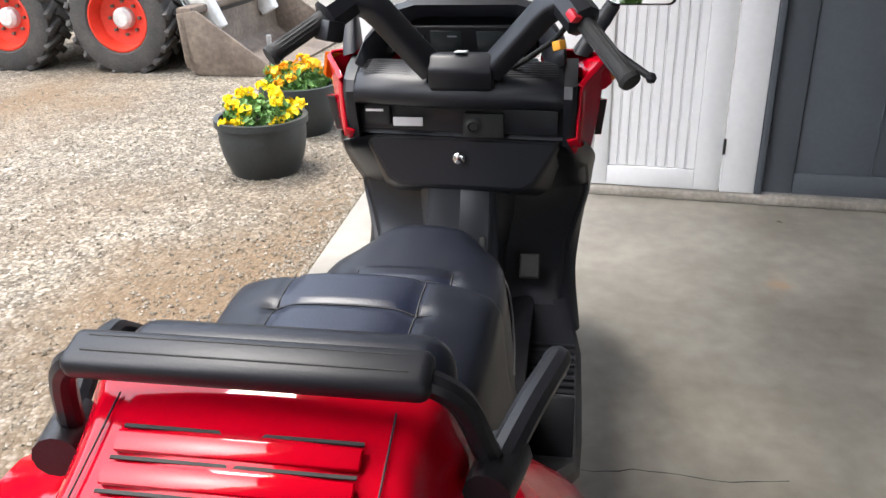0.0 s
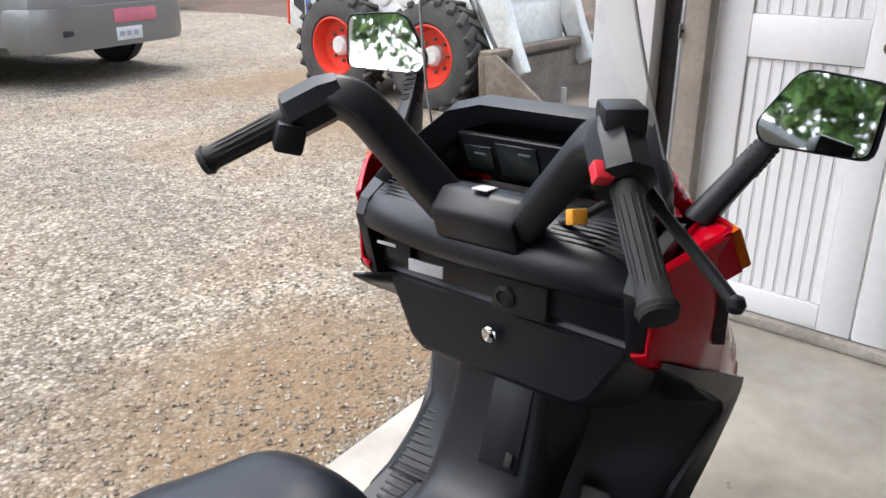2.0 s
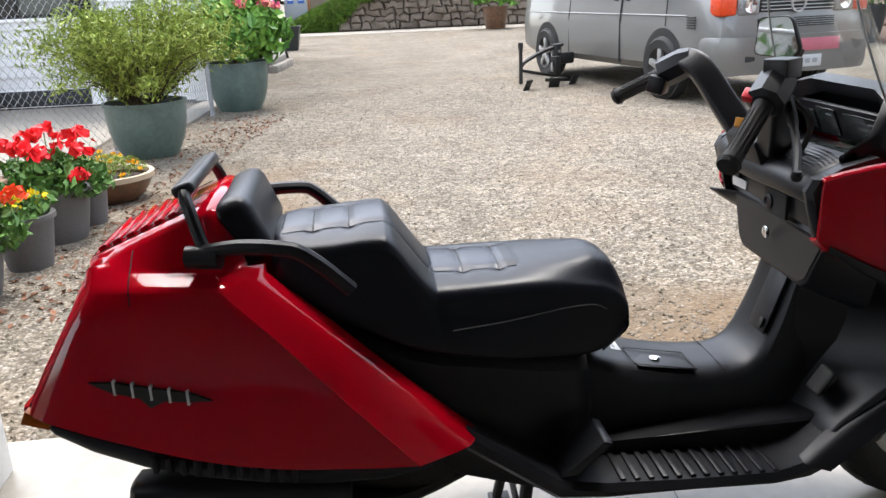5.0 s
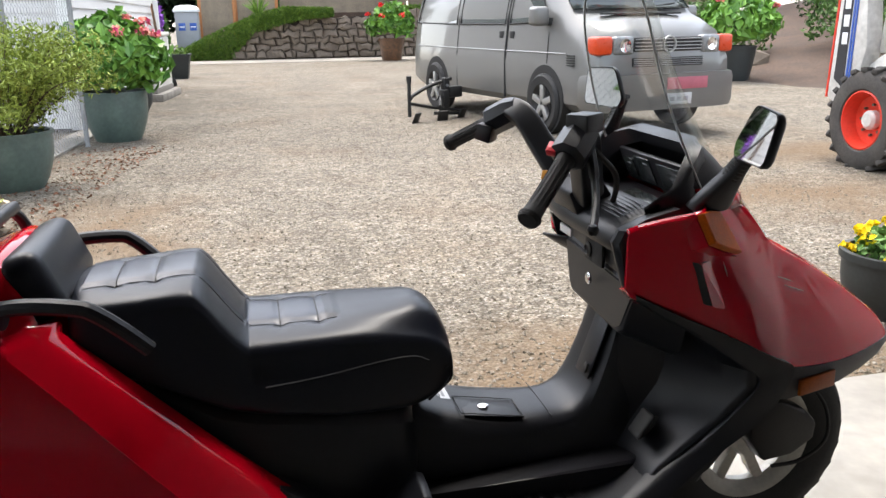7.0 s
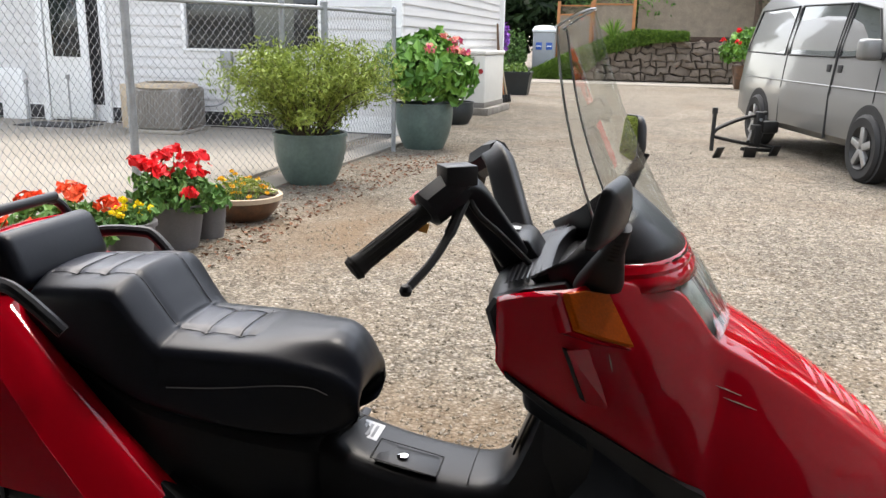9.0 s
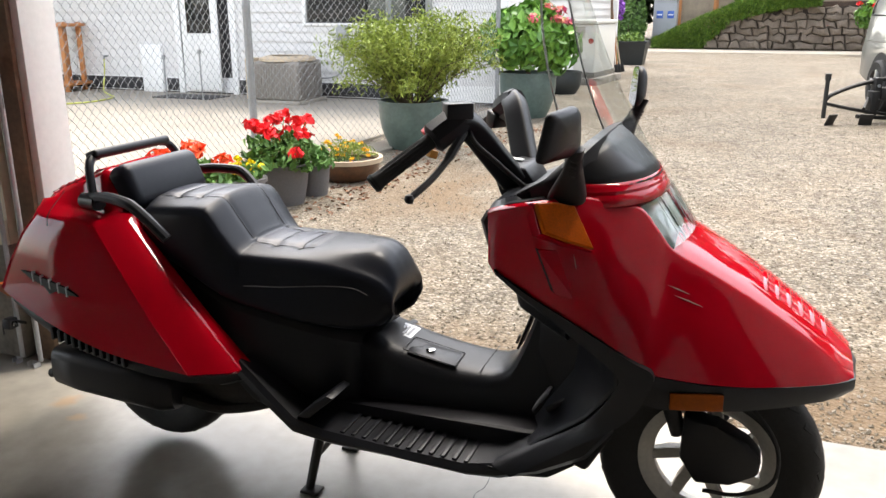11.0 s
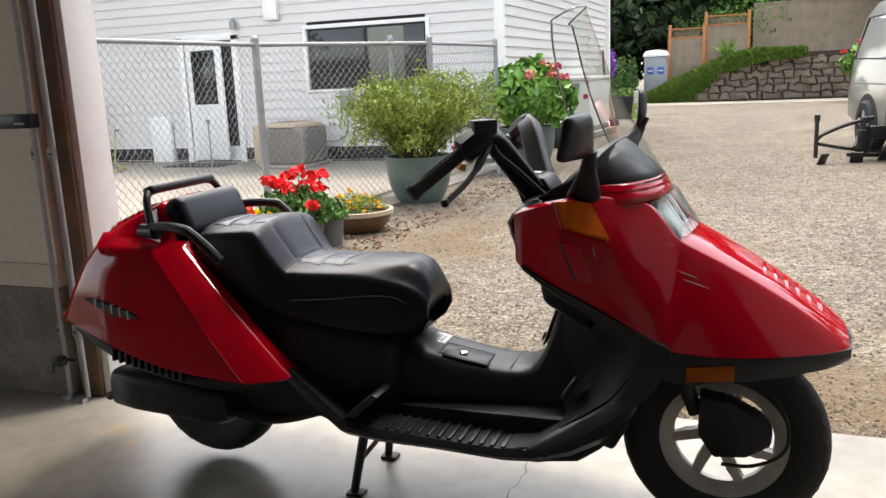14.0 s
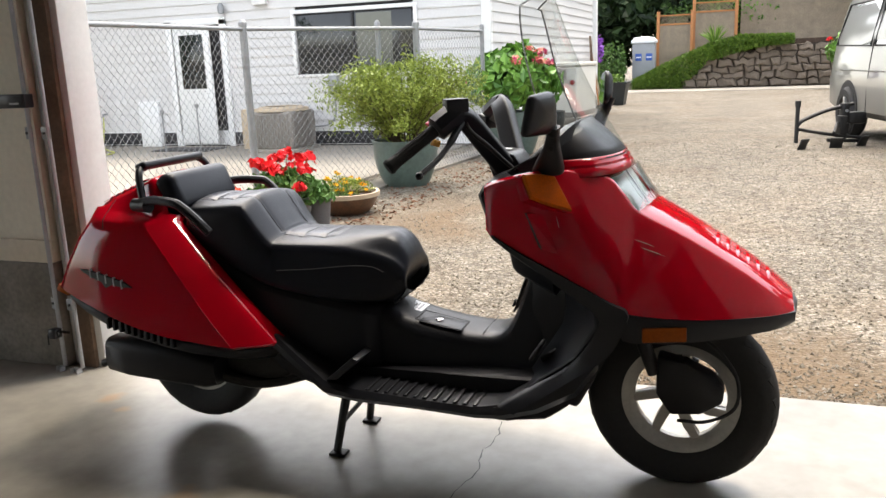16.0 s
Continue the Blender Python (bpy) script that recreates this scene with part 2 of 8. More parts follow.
def tube(pts, r, n=10, **kw):
    return add_tube(bmesh.new(), pts, r, n, **kw)


def curve_pts(pts, steps=6):
    """A smooth line through the given points."""
    pts = [Vector(p) for p in pts]
    ext = [pts[0] * 2 - pts[1]] + pts + [pts[-1] * 2 - pts[-2]]
    out = []
    for i in range(1, len(ext) - 2):
        a, b, c, d = ext[i - 1 : i + 3]
        for k in range(steps):
            t = k / steps
            out.append(0.5 * (2 * b + (c - a) * t + (2 * a - 5 * b + 4 * c - d) * t * t + (3 * b - a - 3 * c + d) * t**3))
    return out + [pts[-1]]


def add_lathe(bm, profile, n=32, m=None, closed=False):
    """profile: (radius, height) pairs turned about z."""
    rings = []
    for r, z in profile:
        rings.append([bm.verts.new((r * math.cos(k * math.tau / n), r * math.sin(k * math.tau / n), z)) for k in range(n)])
    pairs = list(zip(rings, rings[1:])) + ([(rings[-1], rings[0])] if closed else [])
    for a, b in pairs:
        for k in range(n):
            bm.faces.new((a[k], a[(k + 1) % n], b[(k + 1) % n], b[k]))
    if not closed:
        for ring, flip in ((rings[0], True), (rings[-1], False)):
            bm.faces.new(ring[::-1] if flip else ring)
    if m is not None:
        for ring in rings:
            for v in ring:
                v.co = m @ v.co
    return bm


def lathe(profile, n=32, m=None, closed=False):
    return add_lathe(bmesh.new(), profile, n, m, closed)


def add_grid(bm, rows, loop=False):
    """A sheet over rows of points, all rows of one length; loop joins the ends of each row."""
    vs = [[bm.verts.new(p) for p in row] for row in rows]
    for a, b in zip(vs, vs[1:]):
        n = len(a)
        for k in range(n if loop else n - 1):
            bm.faces.new((a[k], a[(k + 1) % n], b[(k + 1) % n], b[k]))
    return vs


def loft(rows, caps=True):
    """A closed body through rings of points."""
    bm = bmesh.new()
    vs = add_grid(bm, rows, loop=True)
    if caps:
        bm.faces.new(vs[0][::-1])
        bm.faces.new(vs[-1])
    return bm


def prism(outline, depth, m=None, bevel=0.0):
    """An outline of (x, z) points drawn out along y from 0 to depth."""
    bm = bmesh.new()
    a = [bm.verts.new((x, 0, z)) for x, z in outline]
    b = [bm.verts.new((x, depth, z)) for x, z in outline]
    bm.faces.new(a)
    bm.faces.new(b[::-1])
    for k in range(len(a)):
        bm.faces.new((a[k], b[k], b[(k + 1) % len(a)], a[(k + 1) % len(a)]))
    if bevel:
        bmesh.ops.bevel(bm, geom=list(bm.edges), offset=bevel, segments=2, affect="EDGES", profile=0.5)
    if m is not None:
        bmesh.ops.transform(bm, matrix=m, verts=bm.verts)
    return bm


def shade(ob, thickness):
    s = ob.modifiers.new("thickness", "SOLIDIFY")
    s.thickness, s.offset = thickness, 0.0
    return ob


def on_line(p, angle):
    """Local frame at p on the plan, x along the given angle in degrees."""
    return pose(p[0], p[1], p[2] if len(p) > 2 else 0, 0, 0, angle)

# ---- ground, garage ----
EDGE = 0.685
SLOPE = 0.01


def edge_y(x):
    return EDGE + SLOPE * x


bm = bmesh.new()
xs = [-400, -60, -20, -8, -3, 0, 3, 8, 14, 30, 80, 400]
ys = [-400, -60, -20, -6, 0, 2, 5, 10, 18, 30, 60, 400]
vs = [[bm.verts.new((x, y, -0.03)) for x in xs] for y in ys]
for a, b in zip(vs, vs[1:]):
    for k in range(len(xs) - 1):
        bm.faces.new((a[k], a[k + 1], b[k + 1], b[k]))
tagged(part("ground", bm, "gravel"), "gravel drive of grey and tan stones with brown dirt patches", "gravel drive", kind="structure")

# loose stones over the gravel near the slab
rg = np.random.default_rng(5)
count = 34000
px, py = rg.uniform(-2.6, 5.2, count), 0.70 + 9.5 * rg.uniform(0, 1, count) ** 2.6
unit = np.array([(1, 0, 0), (0, 1, 0), (-1, 0, 0), (0, -1, 0), (0.3, 0.2, 1), (0, 0, -1)], float)
size = rg.uniform(0.35, 1.0, count) ** 2 * 0.0088 + 0.002
corner = unit[None] * size[:, None, None] * rg.uniform(0.65, 1.35, (count, 6, 3)) * np.array((1.1, 0.9, 0.7))
turn = rg.uniform(0, math.tau, count)
cs, sn = np.cos(turn)[:, None], np.sin(turn)[:, None]
spot = np.stack([corner[:, :, 0] * cs - corner[:, :, 1] * sn + px[:, None], corner[:, :, 0] * sn + corner[:, :, 1] * cs + (py + SLOPE * px + 0.008)[:, None], corner[:, :, 2] - 0.030 + size[:, None] * 0.30], -1).reshape(-1, 3)
tri = np.array([(0, 1, 4), (1, 2, 4), (2, 3, 4), (3, 0, 4), (1, 0, 5), (2, 1, 5), (3, 2, 5), (0, 3, 5)])
me = bpy.data.meshes.new("gravel_stones")
me.from_pydata(spot.tolist(), [], (tri[None] + np.arange(count)[:, None, None] * 6).reshape(-1, 3).tolist())
me.materials.append(M["stone"])
tagged(new("gravel_stones", me), "loose grey and tan gravel stones on the drive", "gravel", kind="stuff")

bm = bmesh.new()
x0, x1, y0 = -4.2, 3.6, -5.6
top = [(x0, y0), (x1, y0), (x1, edge_y(x1)), (x0, edge_y(x0))]
lo = [bm.verts.new((x, y, -0.15)) for x, y in top]
hi = [bm.verts.new((x, y, 0.0)) for x, y in top]
bm.faces.new(lo[::-1])
bm.faces.new(hi)
for k in range(4):
    bm.faces.new((lo[k], lo[(k + 1) % 4], hi[(k + 1) % 4], hi[k]))
bmesh.ops.bevel(bm, geom=[e for e in bm.edges if all(v.co.z > -0.01 for v in e.verts)], offset=0.008, segments=2, affect="EDGES")
tagged(part("floor", bm, "slab"), "mottled polished concrete garage floor slab", "floor", kind="structure")

WALL = on_line((3.04, 0.0), 84.5)  # x runs along the wall outwards, y into the wall's far side (towards -x is +y)


def shell(name, lo, hi, m, material, label):
    return tagged(part(name, box(lo, hi, 0, m), material), label, "wall", kind="structure")


# side wall with its two doorways, on a low concrete kerb
bm = bmesh.new()
add_box(bm, (-6.0, -0.25, 0.0), (-2.12, -0.06, 3.3))
add_box(bm, (-2.119, -0.25, 2.12), (0.33, -0.06, 3.3))
add_box(bm, (0.292, -0.25, 0.0), (0.33, -0.06, 2.119))
bmesh.ops.transform(bm, matrix=WALL, verts=bm.verts)
tagged(part("wall_east", bm, "old_white", smooth=0), "white painted garage side wall", "wall", kind="structure")
tagged(part("kerb", box((-6.0, -0.058, 0.0), (0.33, 0.032, 0.040), 0.010, WALL), "old_concrete"), "worn low concrete kerb under the doors", "kerb", kind="structure")


def wood_door(u0, u1, knob_u, label):
    """Frame-and-panel cupboard door with beadboard panels, face at the wall's line."""
    d = tagged(thing("double_door", WALL), label, "door", kind="structure")
    lock = (0.945, 1.085)
    for a, b in ((u0 + 0.002, u0 + 0.112), (u1 - 0.112, u1 - 0.002)):
        part("stile", box((a, -0.034, 0.044), (b, 0.0, 2.10), 0.003), "old_white", d)
    for a, b in ((0.044, 0.135), lock, (2.0, 2.10)):
        part("rail", box((u0 + 0.1125, -0.034, a), (u1 - 0.1125, -0.0008, b), 0.003), "old_white", d)
    n = round((u1 - u0 - 0.225) / 0.042)
    w = (u1 - u0 - 0.226) / n
    for a, b in ((0.136, lock[0] - 0.001), (lock[1] + 0.001, 1.999)):
        part("panel_back", box((u0 + 0.113, -0.030, a), (u1 - 0.113, -0.020, b)), "old_white", d)
        for k in range(n):
            x = u0 + 0.113 + k * w
            part("bead_board", box((x + 0.0012, -0.0199, a), (x + w - 0.0068, -0.011, b), 0.002, None, 1), "old_white", d)
            part("bead", box((x + w - 0.0058, -0.0199, a), (x + w - 0.0004, -0.012, b), 0.002, None, 1), "old_white", d)
    part("knob", lathe([(0.001, 0.0), (0.016, 0.0), (0.011, 0.006), (0.010, 0.016), (0.019, 0.024), (0.022, 0.033), (0.015, 0.040), (0.006, 0.038), (0.001, 0.037)], 20, Matrix.Translation((knob_u, 0.0, 1.012)) @ pose(0, 0, 0, -90, 0, 0)), "knob_bronze", d, "round brown bronze knob")
    return d


M["knob_bronze"] = mat("worn_bronze", (0.20, 0.13, 0.09), 0.35, 0.7, var=0.3, scale=60, fine=200)
left_leaf = wood_door(-0.303, 0.290, -0.262, "worn white beadboard cupboard door with bronze knob")
right_leaf = wood_door(-0.915, -0.307, -0.350, "white beadboard cupboard door with bronze knob, shut")
for z in (0.25, 1.85):
    part("hinge", tube([(-0.917, 0.004, z - 0.035), (-0.917, 0.004, z + 0.035)], 0.006, 8), "dark_steel", right_leaf)
    part("hinge", tube([(0.291, 0.004, z - 0.035), (0.291, 0.004, z + 0.035)], 0.006, 8), "dark_steel", left_leaf)
tagged(part("trim", box((-1.062, -0.058, 0.042), (-0.919, 0.004, 2.20), 0.004, WALL), "old_white"), "white painted casing between the doors", "trim", kind="structure")
tagged(part("trim", box((-0.918, -0.058, 2.121), (0.33, 0.004, 2.20), 0.004, WALL), "old_white"), "white painted casing over the doors", "trim", kind="structure")
tagged(part("trim", box((-1.092, -0.058, 0.042), (-1.064, 0.012, 2.20), 0.004, WALL), "grey_paint"), "slate grey door casing", "trim", kind="structure")
grey = tagged(thing("door_1", WALL), "slate grey painted panel door, shut", "door", kind="structure")
part("door_panel", box((-1.99, -0.045, 0.05), (-1.22, -0.028, 2.09), 0.002), "grey_paint", grey)
for a, b in ((-2.10, -1.99), (-1.53, -1.522), (-1.218, -1.096)):
    part("stile", box((a, -0.045, 0.046), (b, -0.018 if b - a > 0.02 else -0.024, 2.10), 0.003), "grey_paint", grey)
for a, b in ((0.046, 0.140), (0.95, 1.08), (1.99, 2.10)):
    part("rail", box((-1.988, -0.045, a), (-1.22, -0.0186, b), 0.003), "grey_paint", grey)
part("hinge", tube([(-1.094, -0.006, 0.27), (-1.094, -0.006, 0.36)], 0.006, 8), "dark_steel", grey)
# plain unseen back and west walls, white to throw light back; west opening added to let daylight in
shell("wall_south", (-4.3, -5.8, 0), (3.7, -5.6, 3.3), None, "white_paint", "pale board-lined garage back wall")
bm = bmesh.new()
add_box(bm, (-4.3, -5.6, 0), (-4.1, -3.0, 3.3))
add_box(bm, (-4.3, -0.8, 0), (-4.1, 0.5, 3.3))
add_box(bm, (-4.3, -2.999, 2.35), (-4.1, -0.801, 3.3))
tagged(part("wall_west", bm, "white_paint", smooth=0), "pale garage side wall, unseen, with an opening added for daylight", "wall", kind="structure")
# unseen ceiling kept dark for the paint's reflections; header set high for more daylight
tagged(part("ceiling", box((-4.4, -5.8, 3.3), (3.8, 0.62, 3.42), 0), "ceiling_board"), "plain brown board garage ceiling", "ceiling", kind="structure")
tagged(part("header", box((-0.789, 0.30, 3.0), (2.939, 0.50, 3.3), 0), "old_white"), "white header beam over the garage opening", "beam", kind="structure")

# left of the opening: cream board above a concrete footing, jamb, wooden stop, door tracks
shell("wall_north", (-4.1, 0.30, 0.47), (-0.955, 0.50, 3.3), None, "cream", "cream boarded garage front wall")
tagged(part("footing", box((-4.1, 0.285, 0.0), (-0.955, 0.50, 0.469), 0.01), "old_concrete"), "stained concrete footing below the front wall", "footing", kind="structure")
tagged(part("trim", box((-4.1, 0.282, 0.470), (-0.955, 0.299, 0.568), 0.003), "cream"), "cream baseboard over the concrete footing", "trim", kind="structure")
tagged(part("jamb", box((-0.954, 0.335, 0.0), (-0.790, 0.50, 3.3), 0.004), "white_paint"), "white painted left jamb of the garage opening", "jamb", kind="structure")
tagged(part("trim", box((-0.915, 0.312, 0.0), (-0.822, 0.334, 3.2), 0.004), "raw_wood"), "brown raw wooden stop beside the jamb", "trim", kind="structure")


M["track_zinc"] = mat("dull_zinc_track", (0.46, 0.47, 0.48), 0.45, 0.35, var=0.15, scale=9, fine=70)


def door_track(x, y, z1, width, label):
    """Galvanised roller track: an angle with a curled lip, held by brackets."""
    t = thing("door_track", pose(x, y, 0), label, "door track", "door tracks")
    w = width
    part("channel", prism([(0, 0), (w, 0), (w, 0.030), (w - 0.003, 0.030), (w - 0.003, 0.003), (0.003, 0.003), (0.003, 0.022), (0, 0.022)], z1 - 0.02, Matrix.Translation((0, 0, 0.02)) @ pose(0, 0, 0, 90, 0, 0) @ Matrix.Scale(-1, 4, (0, 1, 0))), "track_zinc", t, smooth=0)
    part("rolled_lip", tube([(w, 0.004, 0.02), (w, 0.004, z1)], 0.009, 10), "track_zinc", t)
    for z in (0.30, 1.02, 1.75, 2.5):
        b = part("bracket", box((w * 0.2, 0.002, z - 0.025), (w + 0.012, 0.006, z + 0.025), 0.001), "galv_dull", t)
        part("bolt", lathe([(0.001, 0), (0.006, 0), (0.006, 0.004), (0.001, 0.005)], 6, Matrix.Translation((w * 0.6, -0.001, z)) @ pose(0, 0, 0, 90, 0, 0)), "dark_steel", b)
    return t


door_track(-0.890, 0.255, 2.9, 0.045, "galvanised steel roller track of the garage door")
door_track(-0.975, 0.262, 2.9, 0.030, "narrow galvanised steel angle beside the garage wall")
eye = thing("opener_box", pose(-1.06, 0.215, 1.122), "flat black plastic control box on the track", "control box")
part("case", box((0, 0, 0), (0.165, 0.045, 0.055), 0.005), "black_plastic", eye)
part("case_lid", box((0.004, -0.003, 0.006), (0.150, 0.0, 0.048), 0.002), "black_plastic", eye)
part("print_bar", box((0.085, -0.0045, 0.014), (0.135, -0.0032, 0.022), 0), "galv_dull", eye)
latch = thing("track_latch", pose(-0.925, 0.225, 0.155), "small black safety sensor with a clip on the track", "door sensor")
part("bracket", box((-0.05, 0.012, 0.022), (0.055, 0.018, 0.034), 0.002), "dark_steel", latch)
part("sensor", box((-0.018, -0.03, 0.008), (0.022, 0.011, 0.05), 0.006), "black_plastic", latch)
part("lens", lathe([(0.001, 0), (0.012, 0), (0.010, 0.006), (0.001, 0.007)], 12, Matrix.Translation((0.022, -0.01, 0.03)) @ pose(0, 0, 0, 0, 90, 0)), "dark_glass", latch)
part("wire", tube(curve_pts([(-0.018, -0.005, 0.028), (-0.045, -0.003, 0.015), (-0.052, 0.0, -0.03)], 5), 0.003, 6), "rubber", latch)
# right jamb
tagged(part("post", box((2.94, 0.468, 0.0), (3.16, 0.69, 3.3), 0.006), "old_white"), "white painted post at the garage opening", "post", kind="structure")
tagged(part("trim", box((3.00, 0.300, 0.0), (3.10, 0.390, 3.2), 0.004), "grey_wood"), "weathered grey-brown wood behind the door track", "trim", kind="structure")
tagged(part("trim", box((3.03, 0.391, 0.0), (3.12, 0.467, 3.2), 0.003), "dark_steel"), "dark gap strip beside the white post", "trim", kind="structure")
door_track(2.965, 0.385, 2.9, 0.040, "galvanised steel roller track of the garage door")
# hairline crack and its side branch in the floor
for line in ([(1.02, 0.24), (1.035, 0.12), (1.018, 0.0), (1.040, -0.10), (1.022, -0.22), (1.005, -0.34), (1.03, -0.47), (1.012, -0.62), (1.035, -0.80)],):
    pts = [Vector((x, y, 0.0)) for x, y in line]
    pts = curve_pts(pts, 4)
    rnd = random.Random(len(line))
    pts = [p + Vector((rnd.uniform(-0.006, 0.006), 0, 0)) for p in pts]
    tagged(part("crack", tube(pts, [0.0014 * (0.5 + rnd.random()) for _ in pts], 4, squash=(1.0, 0.35)), "foundation"), "thin dark crack in the concrete floor", "crack", kind="structure")
from mathutils.bvhtree import BVHTree

# ---- scooter ----
def thin_clear(name):
    """Thin clear sheet: light goes straight through, gloss by Fresnel."""
    m = bpy.data.materials.new(name)
    m.use_nodes = True
    nt = m.node_tree
    nt.nodes.clear()
    out, mixer = nt.nodes.new("ShaderNodeOutputMaterial"), nt.nodes.new("ShaderNodeMixShader")
    a, g, fr = nt.nodes.new("ShaderNodeBsdfTransparent"), nt.nodes.new("ShaderNodeBsdfGlossy"), nt.nodes.new("ShaderNodeFresnel")
    a.inputs[0].default_value = (0.90, 0.92, 0.915, 1)
    g.inputs["Roughness"].default_value = 0.03
    fr.inputs["IOR"].default_value = 1.45
    weak = nt.nodes.new("ShaderNodeMath")
    weak.operation = "MULTIPLY"
    weak.inputs[1].default_value = 0.24
    nt.links.new(fr.outputs[0], weak.inputs[0])
    nt.links.new(weak.outputs[0], mixer.inputs[0])
    nt.links.new(a.outputs[0], mixer.inputs[1])
    nt.links.new(g.outputs[0], mixer.inputs[2])
    nt.links.new(mixer.outputs[0], out.inputs[0])
    return m


M["red"] = mat("red_gloss_paint", (0.43, 0.001, 0.011), 0.5, var=0.05, scale=3, fine=90, coat=0.85, rvar=0.04, spec=0.0)
M["satin"] = mat("black_satin_plastic", (0.012, 0.013, 0.017), 0.40, spec=0.32, var=0.2, scale=8, fine=300, bump=0.04, rvar=0.06)
M["vinyl"] = mat("black_vinyl", (0.008, 0.010, 0.017), 0.37, spec=0.29, var=0.2, scale=9, fine=320, bump=0.05, rvar=0.07)
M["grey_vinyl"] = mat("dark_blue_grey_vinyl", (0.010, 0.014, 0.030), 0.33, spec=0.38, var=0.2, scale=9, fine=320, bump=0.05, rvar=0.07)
M["thread"] = mat("grey_thread", (0.10, 0.10, 0.11), 0.8)
M["amber"] = mat("amber_lens", (0.36, 0.075, 0.003), 0.35, var=0.2, scale=60, fine=200, coat=0.1, spec=0.15)
M["signal_amber"] = mat("deep_amber_lens", (0.66, 0.12, 0.002), 0.35, var=0.25, scale=25, fine=240, spec=0.12, bump=0.08)
M["red_lens"] = mat("red_lens", (0.35, 0.008, 0.01), 0.12, var=0.1, coat=0.6)
M["chrome"] = mat("chrome", (0.75, 0.75, 0.76), 0.1, 1.0, var=0.05, rvar=0.03)
M["mirror"] = mat("mirror_glass", (0.9, 0.9, 0.9), 0.02, 1.0, var=0.01, rvar=0.01)
M["alloy"] = mat("grey_cast_alloy", (0.52, 0.50, 0.45), 0.45, 0.35, var=0.15, scale=12, fine=80, rvar=0.08)
M["clear"] = thin_clear("clear_plastic")
M["edge_clear"] = mat("polished_plastic_edge", (0.42, 0.44, 0.43), 0.15, var=0.1, spec=0.8)
M["lamp_silver"] = mat("headlamp_silver", (0.62, 0.66, 0.64), 0.35, 0.35, var=0.1, scale=12)
M["silver"] = mat("silver_label", (0.62, 0.62, 0.63), 0.4, 0.2, var=0.05)
M["grey_label"] = mat("grey_print", (0.30, 0.31, 0.33), 0.6)
M["switch_yellow"] = mat("amber_switch", (0.72, 0.32, 0.03), 0.4)
M["switch_red"] = mat("red_switch", (0.72, 0.03, 0.05), 0.35)
M["lcd"] = mat("dark_display", (0.03, 0.035, 0.035), 0.15, rvar=0.02)
M["van_signal"] = mat("red_orange_lens", (0.62, 0.05, 0.004), 0.3, var=0.15, scale=40, fine=200, coat=0.1)
M["scratch"] = mat("scratched_primer", (0.55, 0.42, 0.40), 0.6)

scooter = thing("scooter", Matrix.Translation((0.010, 0, -0.017)) @ pose(0, 0, 0, 0, -0.6, 0), "red and black touring scooter with long seat on its stand", "scooter")


def mirrored(points):
    """A row over the back of the scooter from its right side to its left: points from the right edge to the middle."""
    pts = [Vector((x, -y, z)) for x, y, z in points]
    return pts + [Vector((x, y, z)) for x, y, z in reversed(points) if y > 1e-6]


def sheet(name, rows, material, label="", cap0=False, cap1=False, thick=0.0, smooth=32, parent=None, sub=1):
    bm = bmesh.new()
    vs = add_grid(bm, rows)
    if cap0:
        bm.faces.new(vs[0])
    if cap1:
        bm.faces.new(vs[-1])
    ob = part(name, bm, material, parent or scooter, label, smooth)
    if sub:
        s = ob.modifiers.new("round", "SUBSURF")
        s.levels = s.render_levels = sub
    if thick:
        shade(ob, thick)
    return ob


def crisp(ob):
    w = ob.modifiers.new("normals", "WEIGHTED_NORMAL")
    w.keep_sharp = True
    return ob


def catmull(a, b, c, d, t):
    return 0.5 * (2 * b + (c - a) * t + (2 * a - 5 * b + 4 * c - d) * t * t + (3 * b - a - 3 * c + d) * t**3)


def refine(line, steps):
    """More points along a row, on a smooth line through the given ones."""
    ext = [line[0] * 2 - line[1]] + list(line) + [line[-1] * 2 - line[-2]]
    out = [catmull(*ext[i : i + 4], k / steps) for i in range(len(line) - 1) for k in range(steps)]
    return out + [line[-1]]


def dense(rows, along, across):
    rows = [refine(r, across) for r in rows]
    cols = [refine(list(c), along) for c in zip(*rows)]
    return [list(r) for r in zip(*cols)]


# tail: red cowl with sharp shoulder, widened flange at its front
TAIL = [  # bottom x, y, z; shoulder x, y, z; deck edge x, y, z
    ((-0.392, 0.215, 0.578), (-0.262, 0.190, 0.796), (-0.262, 0.130, 0.826)),
    ((-0.352, 0.258, 0.560), (-0.230, 0.216, 0.800), (-0.232, 0.140, 0.840)),
    ((-0.120, 0.298, 0.486), (-0.115, 0.234, 0.797), (-0.130, 0.140, 0.880)),
    ((0.060, 0.313, 0.446), (-0.055, 0.238, 0.793), (-0.062, 0.146, 0.907)),
    ((0.240, 0.327, 0.434), (-0.016, 0.240, 0.789), (-0.042, 0.152, 0.914)),
    ((0.334, 0.334, 0.432), (0.000, 0.238, 0.786), (-0.034, 0.154, 0.917)),
    ((0.346, 0.333, 0.433), (0.008, 0.233, 0.787), (-0.030, 0.155, 0.918)),
    ((0.442, 0.284, 0.434), (0.056, 0.203, 0.797), (-0.022, 0.153, 0.920)),
    ((0.458, 0.242, 0.438), (0.072, 0.164, 0.802), (-0.008, 0.148, 0.917)),
    ((0.462, 0.228, 0.442), (0.074, 0.150, 0.790), (0.010, 0.140, 0.908)),
]
rows = []
